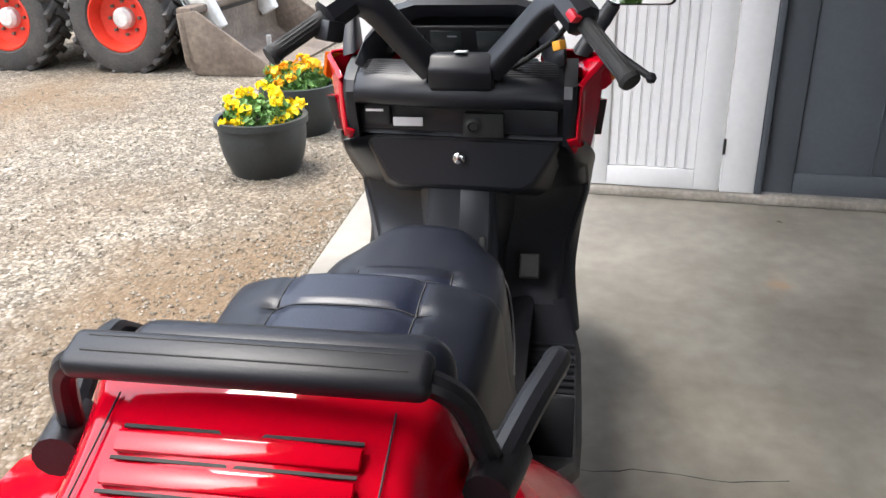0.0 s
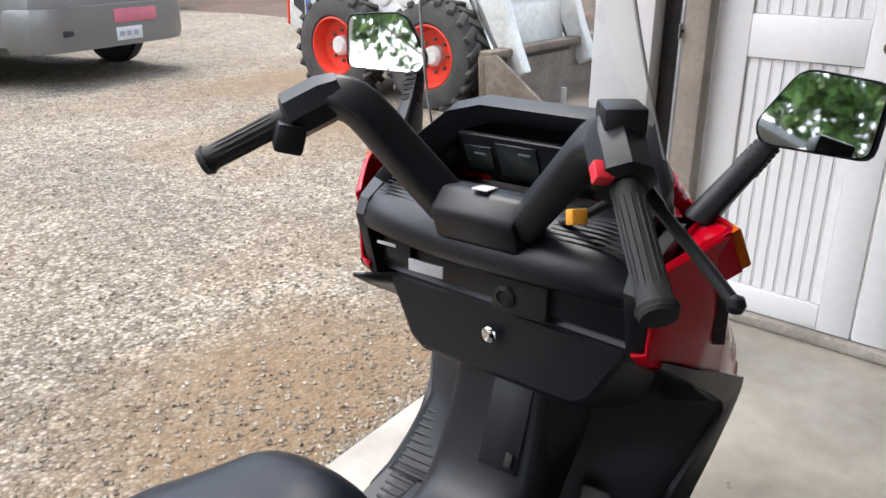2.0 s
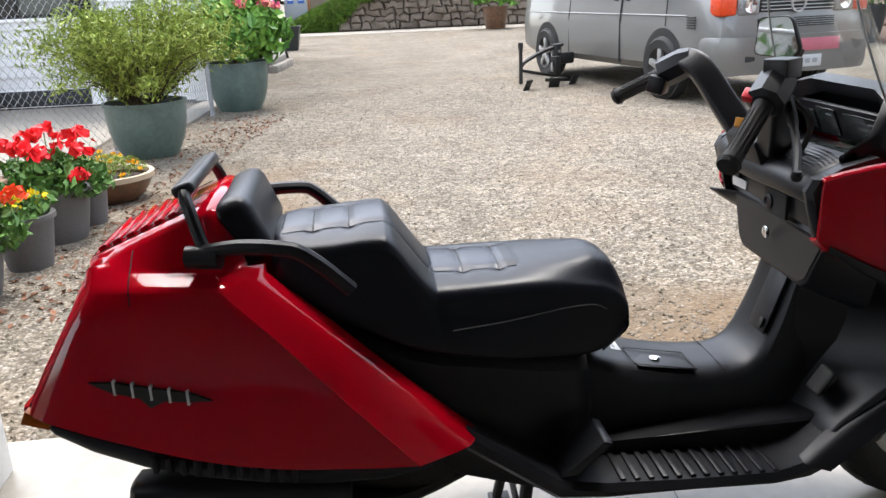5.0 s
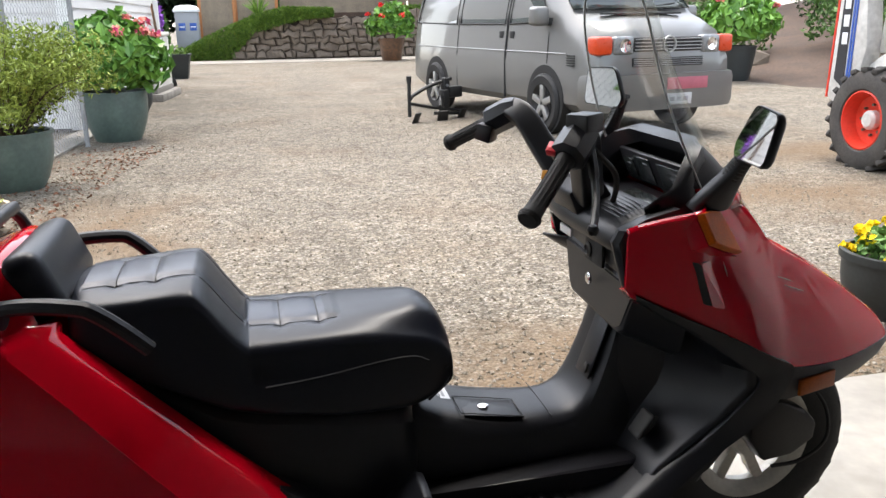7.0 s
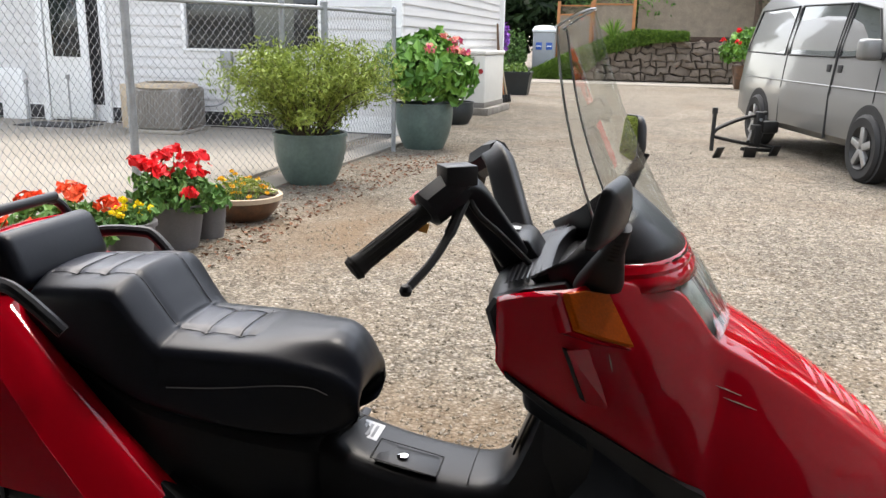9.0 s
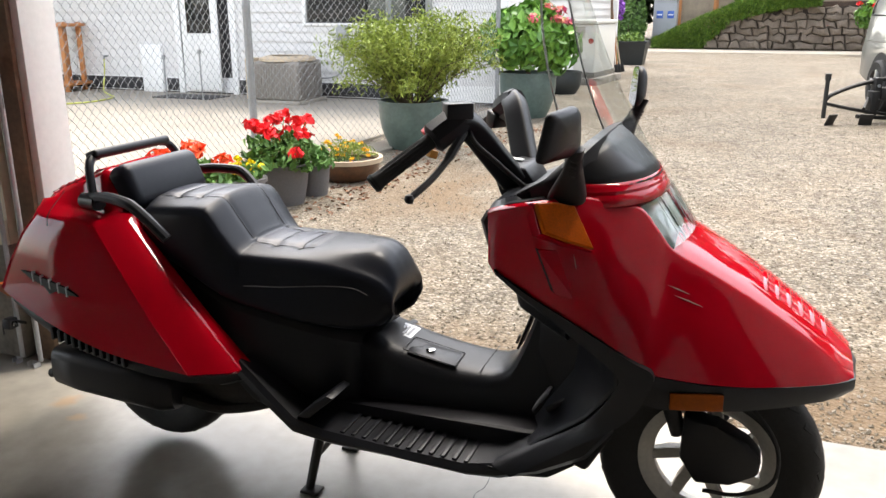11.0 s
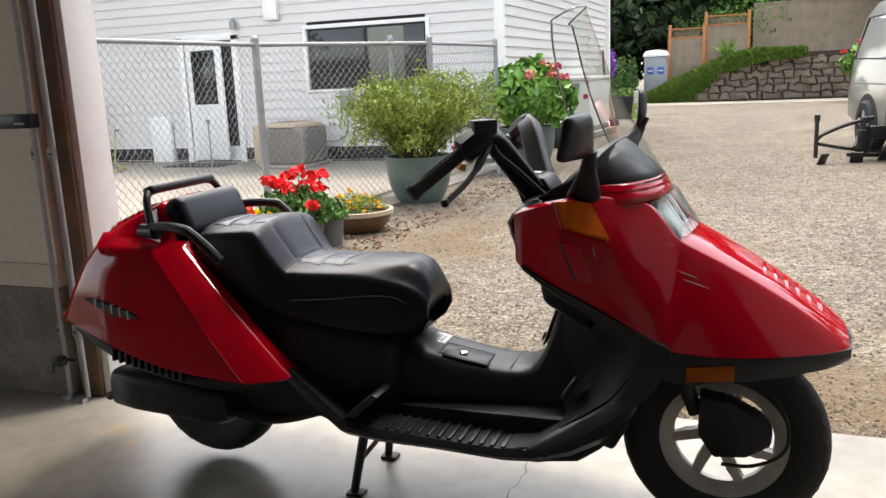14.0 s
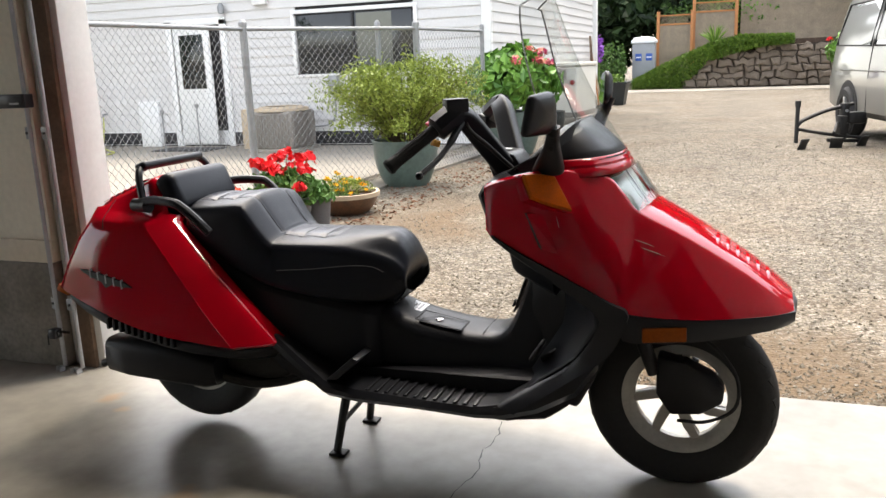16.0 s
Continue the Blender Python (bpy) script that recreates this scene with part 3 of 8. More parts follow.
for k, (b, s, t) in enumerate(TAIL):
    b, s, t = Vector(b), Vector(s), Vector(t)
    c = s.lerp(t, 0.55) if k < 2 else Vector(((s.x + t.x) / 2, t.y + 0.034, s.z + 0.012))
    ring = [b + Vector((0, -0.02, -0.012)), b, b.lerp(s, 0.35) + Vector((0, 0.012, 0)), b.lerp(s, 0.72) + Vector((0, 0.012, 0)), s + Vector((0, 0.002, -0.012)), s + Vector((0, -0.010, 0.002)), c + Vector((0, 0.008, -0.002)), c + Vector((0, -0.002, 0.008)), t + Vector((0, 0.008, -0.014)), t + Vector((0, -0.010, 0.002)), Vector((t.x, 0.05, t.z + 0.009)), Vector((t.x, 0.0, t.z + 0.010))]
    rows.append(mirrored([tuple(p) for p in ring]))
tail = crisp(sheet("tail_cowl", dense(rows, 4, 1), "red", "glossy red rear body cowl", cap0=True, smooth=50, sub=0))


def deck_z(x):
    return float(np.interp(x, [-0.262, -0.232, -0.130, -0.050], [0.826, 0.840, 0.880, 0.911])) + 0.009


# louvred vent in the sloping rear deck, panel seams
for k in range(6):
    x = -0.240 + 0.028 * k
    part("vent_slat", box((-0.0095, -0.105, -0.004), (0.0095, 0.105, 0.006), 0.003, Matrix.Translation((x, 0, deck_z(x) - 0.0005)) @ pose(0, 0, 0, 0, -32, 0), 2), "red", tail)
    # thin black strip drawn for the shadow line between louvres
    part("vent_gap", box((-0.0016, -0.104, -0.001), (0.0016, 0.104, 0.0010), 0.0, Matrix.Translation((x + 0.0135, 0, deck_z(x + 0.0135))) @ pose(0, 0, 0, 0, -21, 0)), "rubber", tail)
for side in (-1, 1):
    part("panel_seam", tube([(x, side * 0.124, deck_z(x) - 0.0022) for x in (-0.255, -0.232, -0.18, -0.13, -0.09, -0.055)], 0.0010, 5), "rubber", tail)
    part("panel_seam", tube([(-0.168, side * y, z) for y, z in ((0.2415, 0.770), (0.2375, 0.795), (0.222, 0.8115), (0.190, 0.834), (0.164, 0.853))], 0.0013, 5), "rubber", tail)
# black lower tail with a vent grille and a side marker
low = []
for x, zt, zb, y in ((-0.40, 0.572, 0.545, 0.20), (-0.37, 0.563, 0.520, 0.245), (-0.20, 0.508, 0.435, 0.275), (0.05, 0.446, 0.385, 0.296), (0.28, 0.430, 0.372, 0.306), (0.47, 0.450, 0.36, 0.238)):
    low.append(mirrored([(x, y - 0.06, zb - 0.012), (x, y - 0.01, zb), (x, y, (zt + zb) / 2), (x, y - 0.005, zt), (x, 0.0, zt - 0.004)]))
sheet("lower_tail", low, "satin", "black plastic lower tail trim", cap0=True, cap1=True)
for side in (-1, 1):
    for k in range(11):
        x = -0.165 + 0.026 * k
        z = 0.468 - 0.16 * (x + 0.165)
        part("vent_fin", box((x, side * (0.280 + 0.06 * (x + 0.165)) - 0.010, z - 0.022), (x + 0.011, side * (0.280 + 0.06 * (x + 0.165)) + 0.010, z + 0.014), 0.002), "black_plastic", scooter)
    part("side_marker", prism([(-0.405, 0.552), (-0.392, 0.578), (-0.345, 0.552), (-0.355, 0.533)], 0.03, Matrix.Translation((0, side * 0.226 - 0.015, 0)), 0.004), "amber", scooter, "amber rear marker lens")
    # badge: dark winged plate with pale bars in place of letters
    on_side = Matrix.Translation((-0.14, side * 0.2835, 0)) @ pose(0, 0, 0, 0, 0, side * 5.7) @ Matrix.Translation((0.14, 0, 0))
    badge = part("badge", prism([(-0.255, 0.636), (-0.215, 0.634), (-0.175, 0.626), (-0.075, 0.606), (-0.035, 0.588), (-0.080, 0.588), (-0.120, 0.592), (-0.148, 0.580), (-0.165, 0.600), (-0.215, 0.614)], 0.008, on_side @ Matrix.Translation((0, -0.004, 0.004))), "dark_steel", scooter, "dark winged badge with pale bars")
    for k in range(5):
        x = -0.212 + 0.033 * k
        z = 0.627 - 0.21 * (x + 0.205)
        part("badge_bar", box((x, -0.005, z - 0.015), (x + 0.005, 0.005, z + 0.014), 0.0005, on_side), "silver", badge)
part("tail_lamp", box((-0.418, -0.19, 0.525), (-0.39, 0.19, 0.565), 0.008), "red_lens", scooter, "red rear lamp strip")

# seat: raised rear part, step, rider's hollow, rounded nose
SEAT = [  # x, middle z, edge z, edge half width, low z, low half width
    (0.085, 0.842, 0.806, 0.140, 0.735, 0.165),
    (0.115, 0.848, 0.824, 0.156, 0.715, 0.174),
    (0.210, 0.850, 0.831, 0.166, 0.675, 0.182),
    (0.290, 0.856, 0.836, 0.168, 0.636, 0.188),
    (0.322, 0.848, 0.824, 0.168, 0.620, 0.190),
    (0.362, 0.792, 0.766, 0.165, 0.602, 0.191),
    (0.398, 0.742, 0.720, 0.160, 0.592, 0.191),
    (0.425, 0.734, 0.714, 0.158, 0.584, 0.189),
    (0.540, 0.732, 0.714, 0.154, 0.560, 0.180),
    (0.640, 0.738, 0.712, 0.146, 0.548, 0.167),
    (0.705, 0.740, 0.702, 0.134, 0.542, 0.152),
    (0.755, 0.740, 0.690, 0.120, 0.545, 0.136),
    (0.790, 0.722, 0.672, 0.108, 0.556, 0.120),
    (0.812, 0.690, 0.650, 0.100, 0.572, 0.108),
    (0.823, 0.656, 0.630, 0.094, 0.580, 0.100),
    (0.818, 0.624, 0.608, 0.088, 0.572, 0.092),
    (0.796, 0.588, 0.582, 0.080, 0.556, 0.085),
    (0.772, 0.562, 0.558, 0.074, 0.545, 0.078),
]
rows = []
for x, zc, ze, w, zl, wl in SEAT:
    rows.append(mirrored([(x, wl * 0.55, zl - 0.02), (x, wl * 0.94, zl - 0.004), (x, wl, zl + 0.03), (x, w + 0.012, ze - 0.042), (x, w + 0.005, ze - 0.012), (x, w - 0.012, ze + 0.004), (x, w * 0.62, ze * 0.25 + zc * 0.75), (x, w * 0.28, zc - 0.001), (x, 0.0, zc)]))
rows = dense(rows, 8, 7)
mid = len(rows[0]) // 2
TUFT_X = (0.165, 0.238, 0.468, 0.546)
PANELS = ((0.104, 0.398), (0.402, 0.585))


def seam_half(x):
    return float(np.interp(x, [0.30, 0.42], [0.088, 0.080]))


def dent(p):
    """How far the stitching draws the cover in: cross seams, two long seams, and a deep tuft where they meet."""
    y = abs(p.y - 0.006)
    bell = lambda v, w: math.exp(-((v / w) ** 2))
    half = seam_half(p.x)
    d = 0.0
    for x in TUFT_X:
        if y < half + 0.003:
            d = max(d, 0.0040 * bell(p.x - x, 0.0065))
        d = max(d, 0.0085 * bell(p.x - x, 0.017) * bell(y - half, 0.018), 0.0012 * bell(p.x - x, 0.006) * (half < y < half + 0.04))
    for x0, x1 in PANELS:
        if x0 < p.x < x1:
            d = max(d, 0.0036 * bell(y - half, 0.0085))
            if y < half:
                d -= 0.0034 * (1 - (y / half) ** 4)
    return d


bm = bmesh.new()
fine = []
for u in np.linspace(0, len(rows) - 1, 260):
    i = min(int(u), len(rows) - 2)
    fine.append([rows[i][k].lerp(rows[i + 1][k], float(u) - i) for k in range(len(rows[0]))])
rows = fine
for row in rows:
    for k, p in enumerate(row):
        if abs(p.y) < 0.16 and p.z > 0.62 and row is not rows[0]:
            p.z -= dent(p)
vs = add_grid(bm, rows)
bm.faces.new(vs[0]), bm.faces.new(vs[-1])
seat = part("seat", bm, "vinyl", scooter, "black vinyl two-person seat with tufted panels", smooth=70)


# upward faces of the quilted panels take a bluer vinyl colour
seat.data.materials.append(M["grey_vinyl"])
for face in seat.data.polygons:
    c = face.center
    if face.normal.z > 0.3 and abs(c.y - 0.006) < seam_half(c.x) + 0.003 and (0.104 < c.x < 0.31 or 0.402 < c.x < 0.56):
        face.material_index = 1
# pinched seams: cross lines between the tufts and two long lines, black tubes giving the shade of their folds
cover = BVHTree.FromPolygons([v.co for v in seat.data.vertices], [list(f.vertices) for f in seat.data.polygons])


def on_seat(x, y):
    return cover.ray_cast(Vector((x, y, 1.2)), Vector((0, 0, -1)))[0] + Vector((0, 0, 0.0002))


for x in TUFT_X:
    part("seam", tube([on_seat(x, 0.006 + y) for y in np.linspace(-seam_half(x) - 0.02, seam_half(x) + 0.02, 21)], [0.0004] + [0.0013] * 19 + [0.0004], 5), "rubber", seat)
for x0, x1 in PANELS:
    for side in (-1, 1):
        part("seam", tube([on_seat(x, 0.006 + side * seam_half(x)) for x in np.linspace(x0, x1, 21)], [0.0004] + [0.0013] * 19 + [0.0004], 5), "rubber", seat)
for side in (-1, 1):
    part("seam", tube(curve_pts([(0.43, side * 0.1875, 0.640), (0.54, side * 0.1785, 0.646), (0.66, side * 0.1615, 0.656), (0.73, side * 0.1445, 0.652), (0.765, side * 0.132, 0.634)], 5), 0.0014, 6), "thread", seat)

# backrest pad
lean = Matrix.Translation((0.036, 0, 0.862)) @ pose(0, 0, 0, 0, -22, 0)
bm = box((-0.038, -0.162, -0.062), (0.042, 0.162, 0.074), 0.032, lean, 5)
part("backrest", bm, "vinyl", scooter, "black vinyl backrest pad", smooth=60)
bm = box((-0.062, -0.160, -0.075), (-0.034, 0.160, 0.070), 0.014, lean, 3)
part("backrest_shell", bm, "red", scooter, "red shell behind the backrest", smooth=60)

# grab rail: an arm on each side, a hoop over the tail with a padded cross bar
for side in (-1, 1):
    part("grab_rail", tube(curve_pts([(0.236, side * 0.236, 0.764), (0.195, side * 0.246, 0.810), (0.155, side * 0.252, 0.846), (0.125, side * 0.250, 0.858), (0.04, side * 0.228, 0.862), (-0.045, side * 0.202, 0.848)], 5), 0.0150, 10), "satin", scooter, "black tubular grab rail")
    part("rail_post", tube(curve_pts([(-0.020, side * 0.206, 0.842), (-0.034, side * 0.196, 0.870), (-0.050, side * 0.180, 0.925), (-0.060, side * 0.158, 0.950), (-0.060, side * 0.130, 0.956)], 5), 0.0120, 10), "satin", scooter)
    part("rail_socket", tube([(-0.062, side * 0.200, 0.842), (0.0, side * 0.212, 0.842)], [0.022, 0.024], 12), "black_plastic", scooter)
bar = part("rail_bar", box((-0.020, -0.158, -0.011), (0.024, 0.158, 0.014), 0.010, Matrix.Translation((-0.064, 0, 0.957)) @ pose(0, 0, 0, 0, -18, 0), 3), "satin", scooter, "padded black cross bar of the grab rail")
for y in (-0.008, 0.008):
    part("rail_groove", tube([(-0.064 + y, -0.14, 0.9712 + 0.3 * y), (-0.064 + y, 0.14, 0.9712 + 0.3 * y)], 0.0012, 6), "rubber", bar)

# side panels under the seat
rows = []
for x, zt, zb, y in ((0.06, 0.78, 0.50, 0.13), (0.18, 0.69, 0.45, 0.168), (0.35, 0.60, 0.40, 0.205), (0.47, 0.60, 0.33, 0.214), (0.62, 0.56, 0.30, 0.195), (0.70, 0.54, 0.30, 0.165), (0.75, 0.52, 0.31, 0.135)):
    rows.append(mirrored([(x, y - 0.01, zb), (x, y, zb * 0.6 + zt * 0.4), (x, y - 0.02, zt - 0.02), (x, y - 0.05, zt), (x, 0, zt)]))
sheet("under_seat_panel", rows, "satin", "black plastic panel under the seat", cap0=True, cap1=True)

# centre tunnel, running up into the leg shield
rows = []
for x, z, w, zb in ((0.70, 0.530, 0.105, 0.30), (0.78, 0.492, 0.108, 0.29), (0.90, 0.460, 0.108, 0.28), (1.02, 0.443, 0.106, 0.28), (1.09, 0.441, 0.104, 0.29), (1.135, 0.466, 0.100, 0.30), (1.165, 0.530, 0.094, 0.31), (1.195, 0.61, 0.088, 0.33), (1.215, 0.69, 0.084, 0.36)):
    rows.append(mirrored([(x + 0.10 * (z > 0.46 and x > 1.1), w + 0.012, zb), (x + 0.03 * (x > 1.1), w + 0.006, z - 0.055), (x, w, z - 0.022), (x, w - 0.024, z - 0.003), (x, w * 0.4, z), (x, 0, z + 0.001)]))
sheet("tunnel", rows, "satin", "black plastic centre tunnel", smooth=50)
part("tunnel_lid", box((0.845, -0.088, 0.4865), (0.985, -0.004, 0.4885), 0.001, Matrix.Translation((0.006, 0, -0.0255)) @ Matrix.Translation((0.9, 0, 0.485)) @ pose(0, 0, 0, 0, 10, 0) @ Matrix.Translation((-0.9, 0, -0.485))), "satin", scooter)
for p, q in (((0.843, -0.090), (0.988, -0.090)), ((0.843, -0.002), (0.988, -0.002)), ((0.843, -0.090), (0.843, -0.002)), ((0.988, -0.090), (0.988, -0.002))):
    part("lid_joint", tube([(x, y, float(np.interp(x, [0.78, 0.90, 1.02], [0.492, 0.460, 0.443])) + 0.0035) for x, y in (p, q)], 0.0012, 5), "rubber", scooter)
part("tunnel_lock", lathe([(0.001, 0), (0.012, 0), (0.013, 0.004), (0.009, 0.006), (0.001, 0.0065)], 18, Matrix.Translation((0.905, -0.046, 0.4645))), "chrome", scooter, "chrome lock on the tunnel lid")
lab = part("tunnel_label", box((-0.024, -0.038, 0), (0.024, 0.038, 0.0012), 0, Matrix.Translation((0.812, 0.020, 0.4845)) @ pose(0, 0, 0, 0, 14, 0)), "silver", scooter, "silver sticker with unreadable print")
for k in range(3):
    part("print_bar", box((-0.02 + 0.013 * k, -0.028, 0.0013), (-0.013 + 0.013 * k, 0.026, 0.0018), 0, Matrix.Translation((0.812, 0.020, 0.4845)) @ pose(0, 0, 0, 0, 14, 0)), "grey_label", lab)
part("tunnel_joint", tube([(1.055, -0.092, 0.4425), (1.055, 0.0, 0.4435), (1.055, 0.092, 0.4425)], 0.0014, 5), "rubber", scooter)
part("fuse_lid", box((-0.060, -0.036, -0.003), (0.090, 0.036, 0.003), 0.003, Matrix.Translation((1.170, -0.035, 0.568)) @ pose(0, 0, 0, 0, -70, 0)), "satin", scooter)
part("fuse_slot", box((-0.012, -0.022, 0), (0.012, -0.008, 0.006), 0.002, Matrix.Translation((1.152, -0.042, 0.535)) @ pose(0, 0, 0, 0, -70, 0)), "rubber", scooter)

# floorboards and sills
for side in (-1, 1):
    rows = []
    for x, zt, yo, zb in ((0.44, 0.455, 0.262, 0.40), (0.53, 0.40, 0.285, 0.345), (0.62, 0.335, 0.298, 0.285), (0.72, 0.318, 0.302, 0.276), (0.90, 0.306, 0.302, 0.272), (1.08, 0.298, 0.300, 0.262), (1.16, 0.308, 0.288, 0.262), (1.25, 0.360, 0.258, 0.275), (1.36, 0.438, 0.256, 0.335), (1.42, 0.50, 0.266, 0.42)):
        rows.append([Vector((x, side * 0.08, zb)), Vector((x, side * (yo - 0.035), zb - 0.008)), Vector((x, side * yo, zb + 0.018)), Vector((x, side * yo, zt - 0.014)), Vector((x, side * (yo - 0.012), zt)), Vector((x, side * 0.11, zt + 0.002)), Vector((x, side * 0.08, zt + 0.002))])
    bm = loft(rows)
    ob = part("floorboard", bm, "satin", scooter, "black ribbed plastic floorboard")
    for k in range(15):
        x = 0.75 + 0.030 * k
        z = 0.3195 - 0.052 * (x - 0.70)
        part("rib", box((x, min(side * 0.13, side * 0.285), z - 0.003), (x + 0.012, max(side * 0.13, side * 0.285), z + 0.004), 0.0015), "satin", ob)
    part("footrest", prism([(0.625, 0.338), (0.66, 0.338), (0.735, 0.405), (0.715, 0.412)], 0.10, Matrix.Translation((0, -0.05 + side * 0.235, 0)), 0.004), "satin", scooter)
part("brake_pedal", box((-0.02, -0.026, -0.005), (0.045, 0.026, 0.008), 0.007, Matrix.Translation((1.235, -0.165, 0.423)) @ pose(0, 0, 0, 0, -55, 0), 3), "rubber", scooter, "ribbed rubber brake pedal")
part("pedal_arm", tube([(1.25, -0.15, 0.40), (1.31, -0.14, 0.44)], 0.009, 8), "dark_steel", scooter)

# under body
part("belly", prism([(0.30, 0.42), (0.42, 0.30), (0.60, 0.24), (0.85, 0.225), (1.15, 0.215), (1.26, 0.225), (1.33, 0.275), (1.36, 0.34), (1.30, 0.36), (0.6, 0.33)], 0.36, Matrix.Translation((0, -0.18, 0)), 0.015), "black_plastic", scooter)
part("engine", prism([(-0.05, 0.25), (0.25, 0.24), (0.42, 0.27), (0.48, 0.36), (0.30, 0.42), (-0.05, 0.40)], 0.30, Matrix.Translation((0, -0.16, 0)), 0.03), "dark_steel", scooter, "dark greasy engine casing")

# muffler
rows = []
for x, z, h, w in ((-0.235, 0.335, 0.045, 0.03), (-0.22, 0.335, 0.060, 0.05), (-0.14, 0.329, 0.066, 0.056), (0.02, 0.320, 0.066, 0.058), (0.16, 0.307, 0.060, 0.054), (0.20, 0.302, 0.045, 0.04)):
    rows.append([Vector((x, -0.205 + w * math.copysign(abs(math.cos(a)) ** 0.6, math.cos(a)), z + h * math.copysign(abs(math.sin(a)) ** 0.6, math.sin(a)))) for a in (k * math.tau / 20 for k in range(20))])
part("muffler", loft(rows), "black_plastic", scooter, "black box muffler", smooth=50)
part("tailpipe", tube([(-0.24, -0.20, 0.30), (-0.285, -0.20, 0.285)], 0.014, 12), "dark_steel", scooter)
part("exhaust_pipe", tube(curve_pts([(0.18, -0.19, 0.28), (0.28, -0.16, 0.25), (0.36, -0.13, 0.25), (0.45, -0.10, 0.27)], 5), 0.02, 10), "dark_steel", scooter)

# centre stand
for side in (-1, 1):
    leg = part("stand_leg", tube([(0.60, side * 0.095, 0.25), (0.575, side * 0.115, 0.12), (0.556, side * 0.128, 0.022)], [0.016, 0.014, 0.013], 10), "dark_steel", scooter, "black steel centre stand leg")
    part("stand_foot", box((0.535, side * 0.128 - 0.022, 0.0115), (0.590, side * 0.128 + 0.022, 0.022), 0.003), "dark_steel", leg)
part("stand_brace", tube([(0.573, -0.112, 0.115), (0.583, 0.11, 0.145)], 0.008, 8), "dark_steel", scooter)


def wheel(name, x, z, radius, width, rim_r, spokes, parent, label):
    turn = Matrix.Translation((x, 0, z)) @ pose(0, 0, 0, 90, 0, 0)
    w = width / 2
    prof = [(rim_r + 0.004, -w * 0.62), (rim_r + 0.018, -w * 0.80), (radius * 0.82, -w), (radius * 0.92, -w * 0.92), (radius * 0.975, -w * 0.66), (radius * 0.996, -w * 0.3), (radius, 0), (radius * 0.996, w * 0.3), (radius * 0.975, w * 0.66), (radius * 0.92, w * 0.92), (radius * 0.82, w), (rim_r + 0.018, w * 0.80), (rim_r + 0.004, w * 0.62)]
    hub = new(name)
    hub.parent = scooter
    hub["label"] = label
    part("tyre", lathe(prof, 56, turn, closed=True), "rubber", hub, "black rubber road tyre", smooth=40)
    for k in range(26):
        a = k * math.tau / 26
        for s in (-1, 1):
            part("tread_block", box((-0.011, -0.017, -0.003), (0.011, 0.017, 0.003), 0.002, turn @ pose(0, 0, 0, 0, 0, math.degrees(a + 0.06 * s)) @ Matrix.Translation((radius * 0.9555, 0, s * w * 0.66)) @ pose(0, 0, 0, 0, 90 - s * 32, 0) @ pose(0, 0, 0, 0, 0, s * 24)), "rubber", hub)
    rim = part("rim", lathe([(rim_r + 0.008, -w * 0.66), (rim_r + 0.008, -w * 0.58), (rim_r - 0.010, -w * 0.5), (rim_r - 0.018, -w * 0.2), (rim_r - 0.018, w * 0.2), (rim_r - 0.010, w * 0.5), (rim_r + 0.008, w * 0.58), (rim_r + 0.008, w * 0.66), (rim_r - 0.006, w * 0.62), (rim_r - 0.030, w * 0.2), (rim_r - 0.030, -w * 0.2), (rim_r - 0.006, -w * 0.62)], 56, turn, closed=True), "alloy", hub, "cast grey alloy rim")
    part("hub", lathe([(0.001, -w * 0.75), (0.045, -w * 0.72), (0.052, -w * 0.4), (0.052, w * 0.4), (0.045, w * 0.72), (0.001, w * 0.75)], 28, turn), "alloy", rim)
    for k in range(spokes):
        a = math.degrees(k * math.tau / spokes + 0.35)
        bm = bmesh.new()
        pts = [(0.035, -0.020), (rim_r * 0.6, -0.002), (rim_r - 0.02, 0.018), (rim_r - 0.015, 0.050), (rim_r * 0.6, 0.024), (0.04, 0.014)]
        lo = [bm.verts.new((p, q, -0.014)) for p, q in pts]
        hi = [bm.verts.new((p, q, 0.014)) for p, q in pts]
        bm.faces.new(lo[::-1]), bm.faces.new(hi)
        for j in range(6):
            bm.faces.new((lo[j], lo[(j + 1) % 6], hi[(j + 1) % 6], hi[j]))
        bmesh.ops.bevel(bm, geom=list(bm.edges), offset=0.004, segments=2, affect="EDGES")
        bmesh.ops.transform(bm, matrix=turn @ pose(0, 0, 0, 0, 0, a), verts=bm.verts)
        part("spoke", bm, "alloy", rim)
    return hub


wheel("front_wheel", 1.622, 0.266, 0.266, 0.105, 0.158, 7, scooter, "cast alloy front wheel with black tyre")
wheel("rear_wheel", 0.0, 0.282, 0.236, 0.115, 0.128, 6, scooter, "rear wheel held off the floor by the stand")
# front fork, brake drum and caliper cover
for side in (-1, 1):
    part("fork_leg", tube([(1.49, side * 0.085, 0.55), (1.555, side * 0.085, 0.36)], [0.022, 0.02], 12), "dark_steel", scooter)
    part("fork_link", tube([(1.575, side * 0.088, 0.38), (1.66, side * 0.088, 0.33)], 0.018, 10), "satin", scooter)
part("brake_cover", prism([(1.565, 0.425), (1.64, 0.405), (1.71, 0.375), (1.742, 0.340), (1.738, 0.295), (1.68, 0.258), (1.60, 0.250), (1.56, 0.31)], 0.06, Matrix.Translation((0, -0.115, 0)), 0.01), "black_plastic", scooter, "black plastic brake cover")
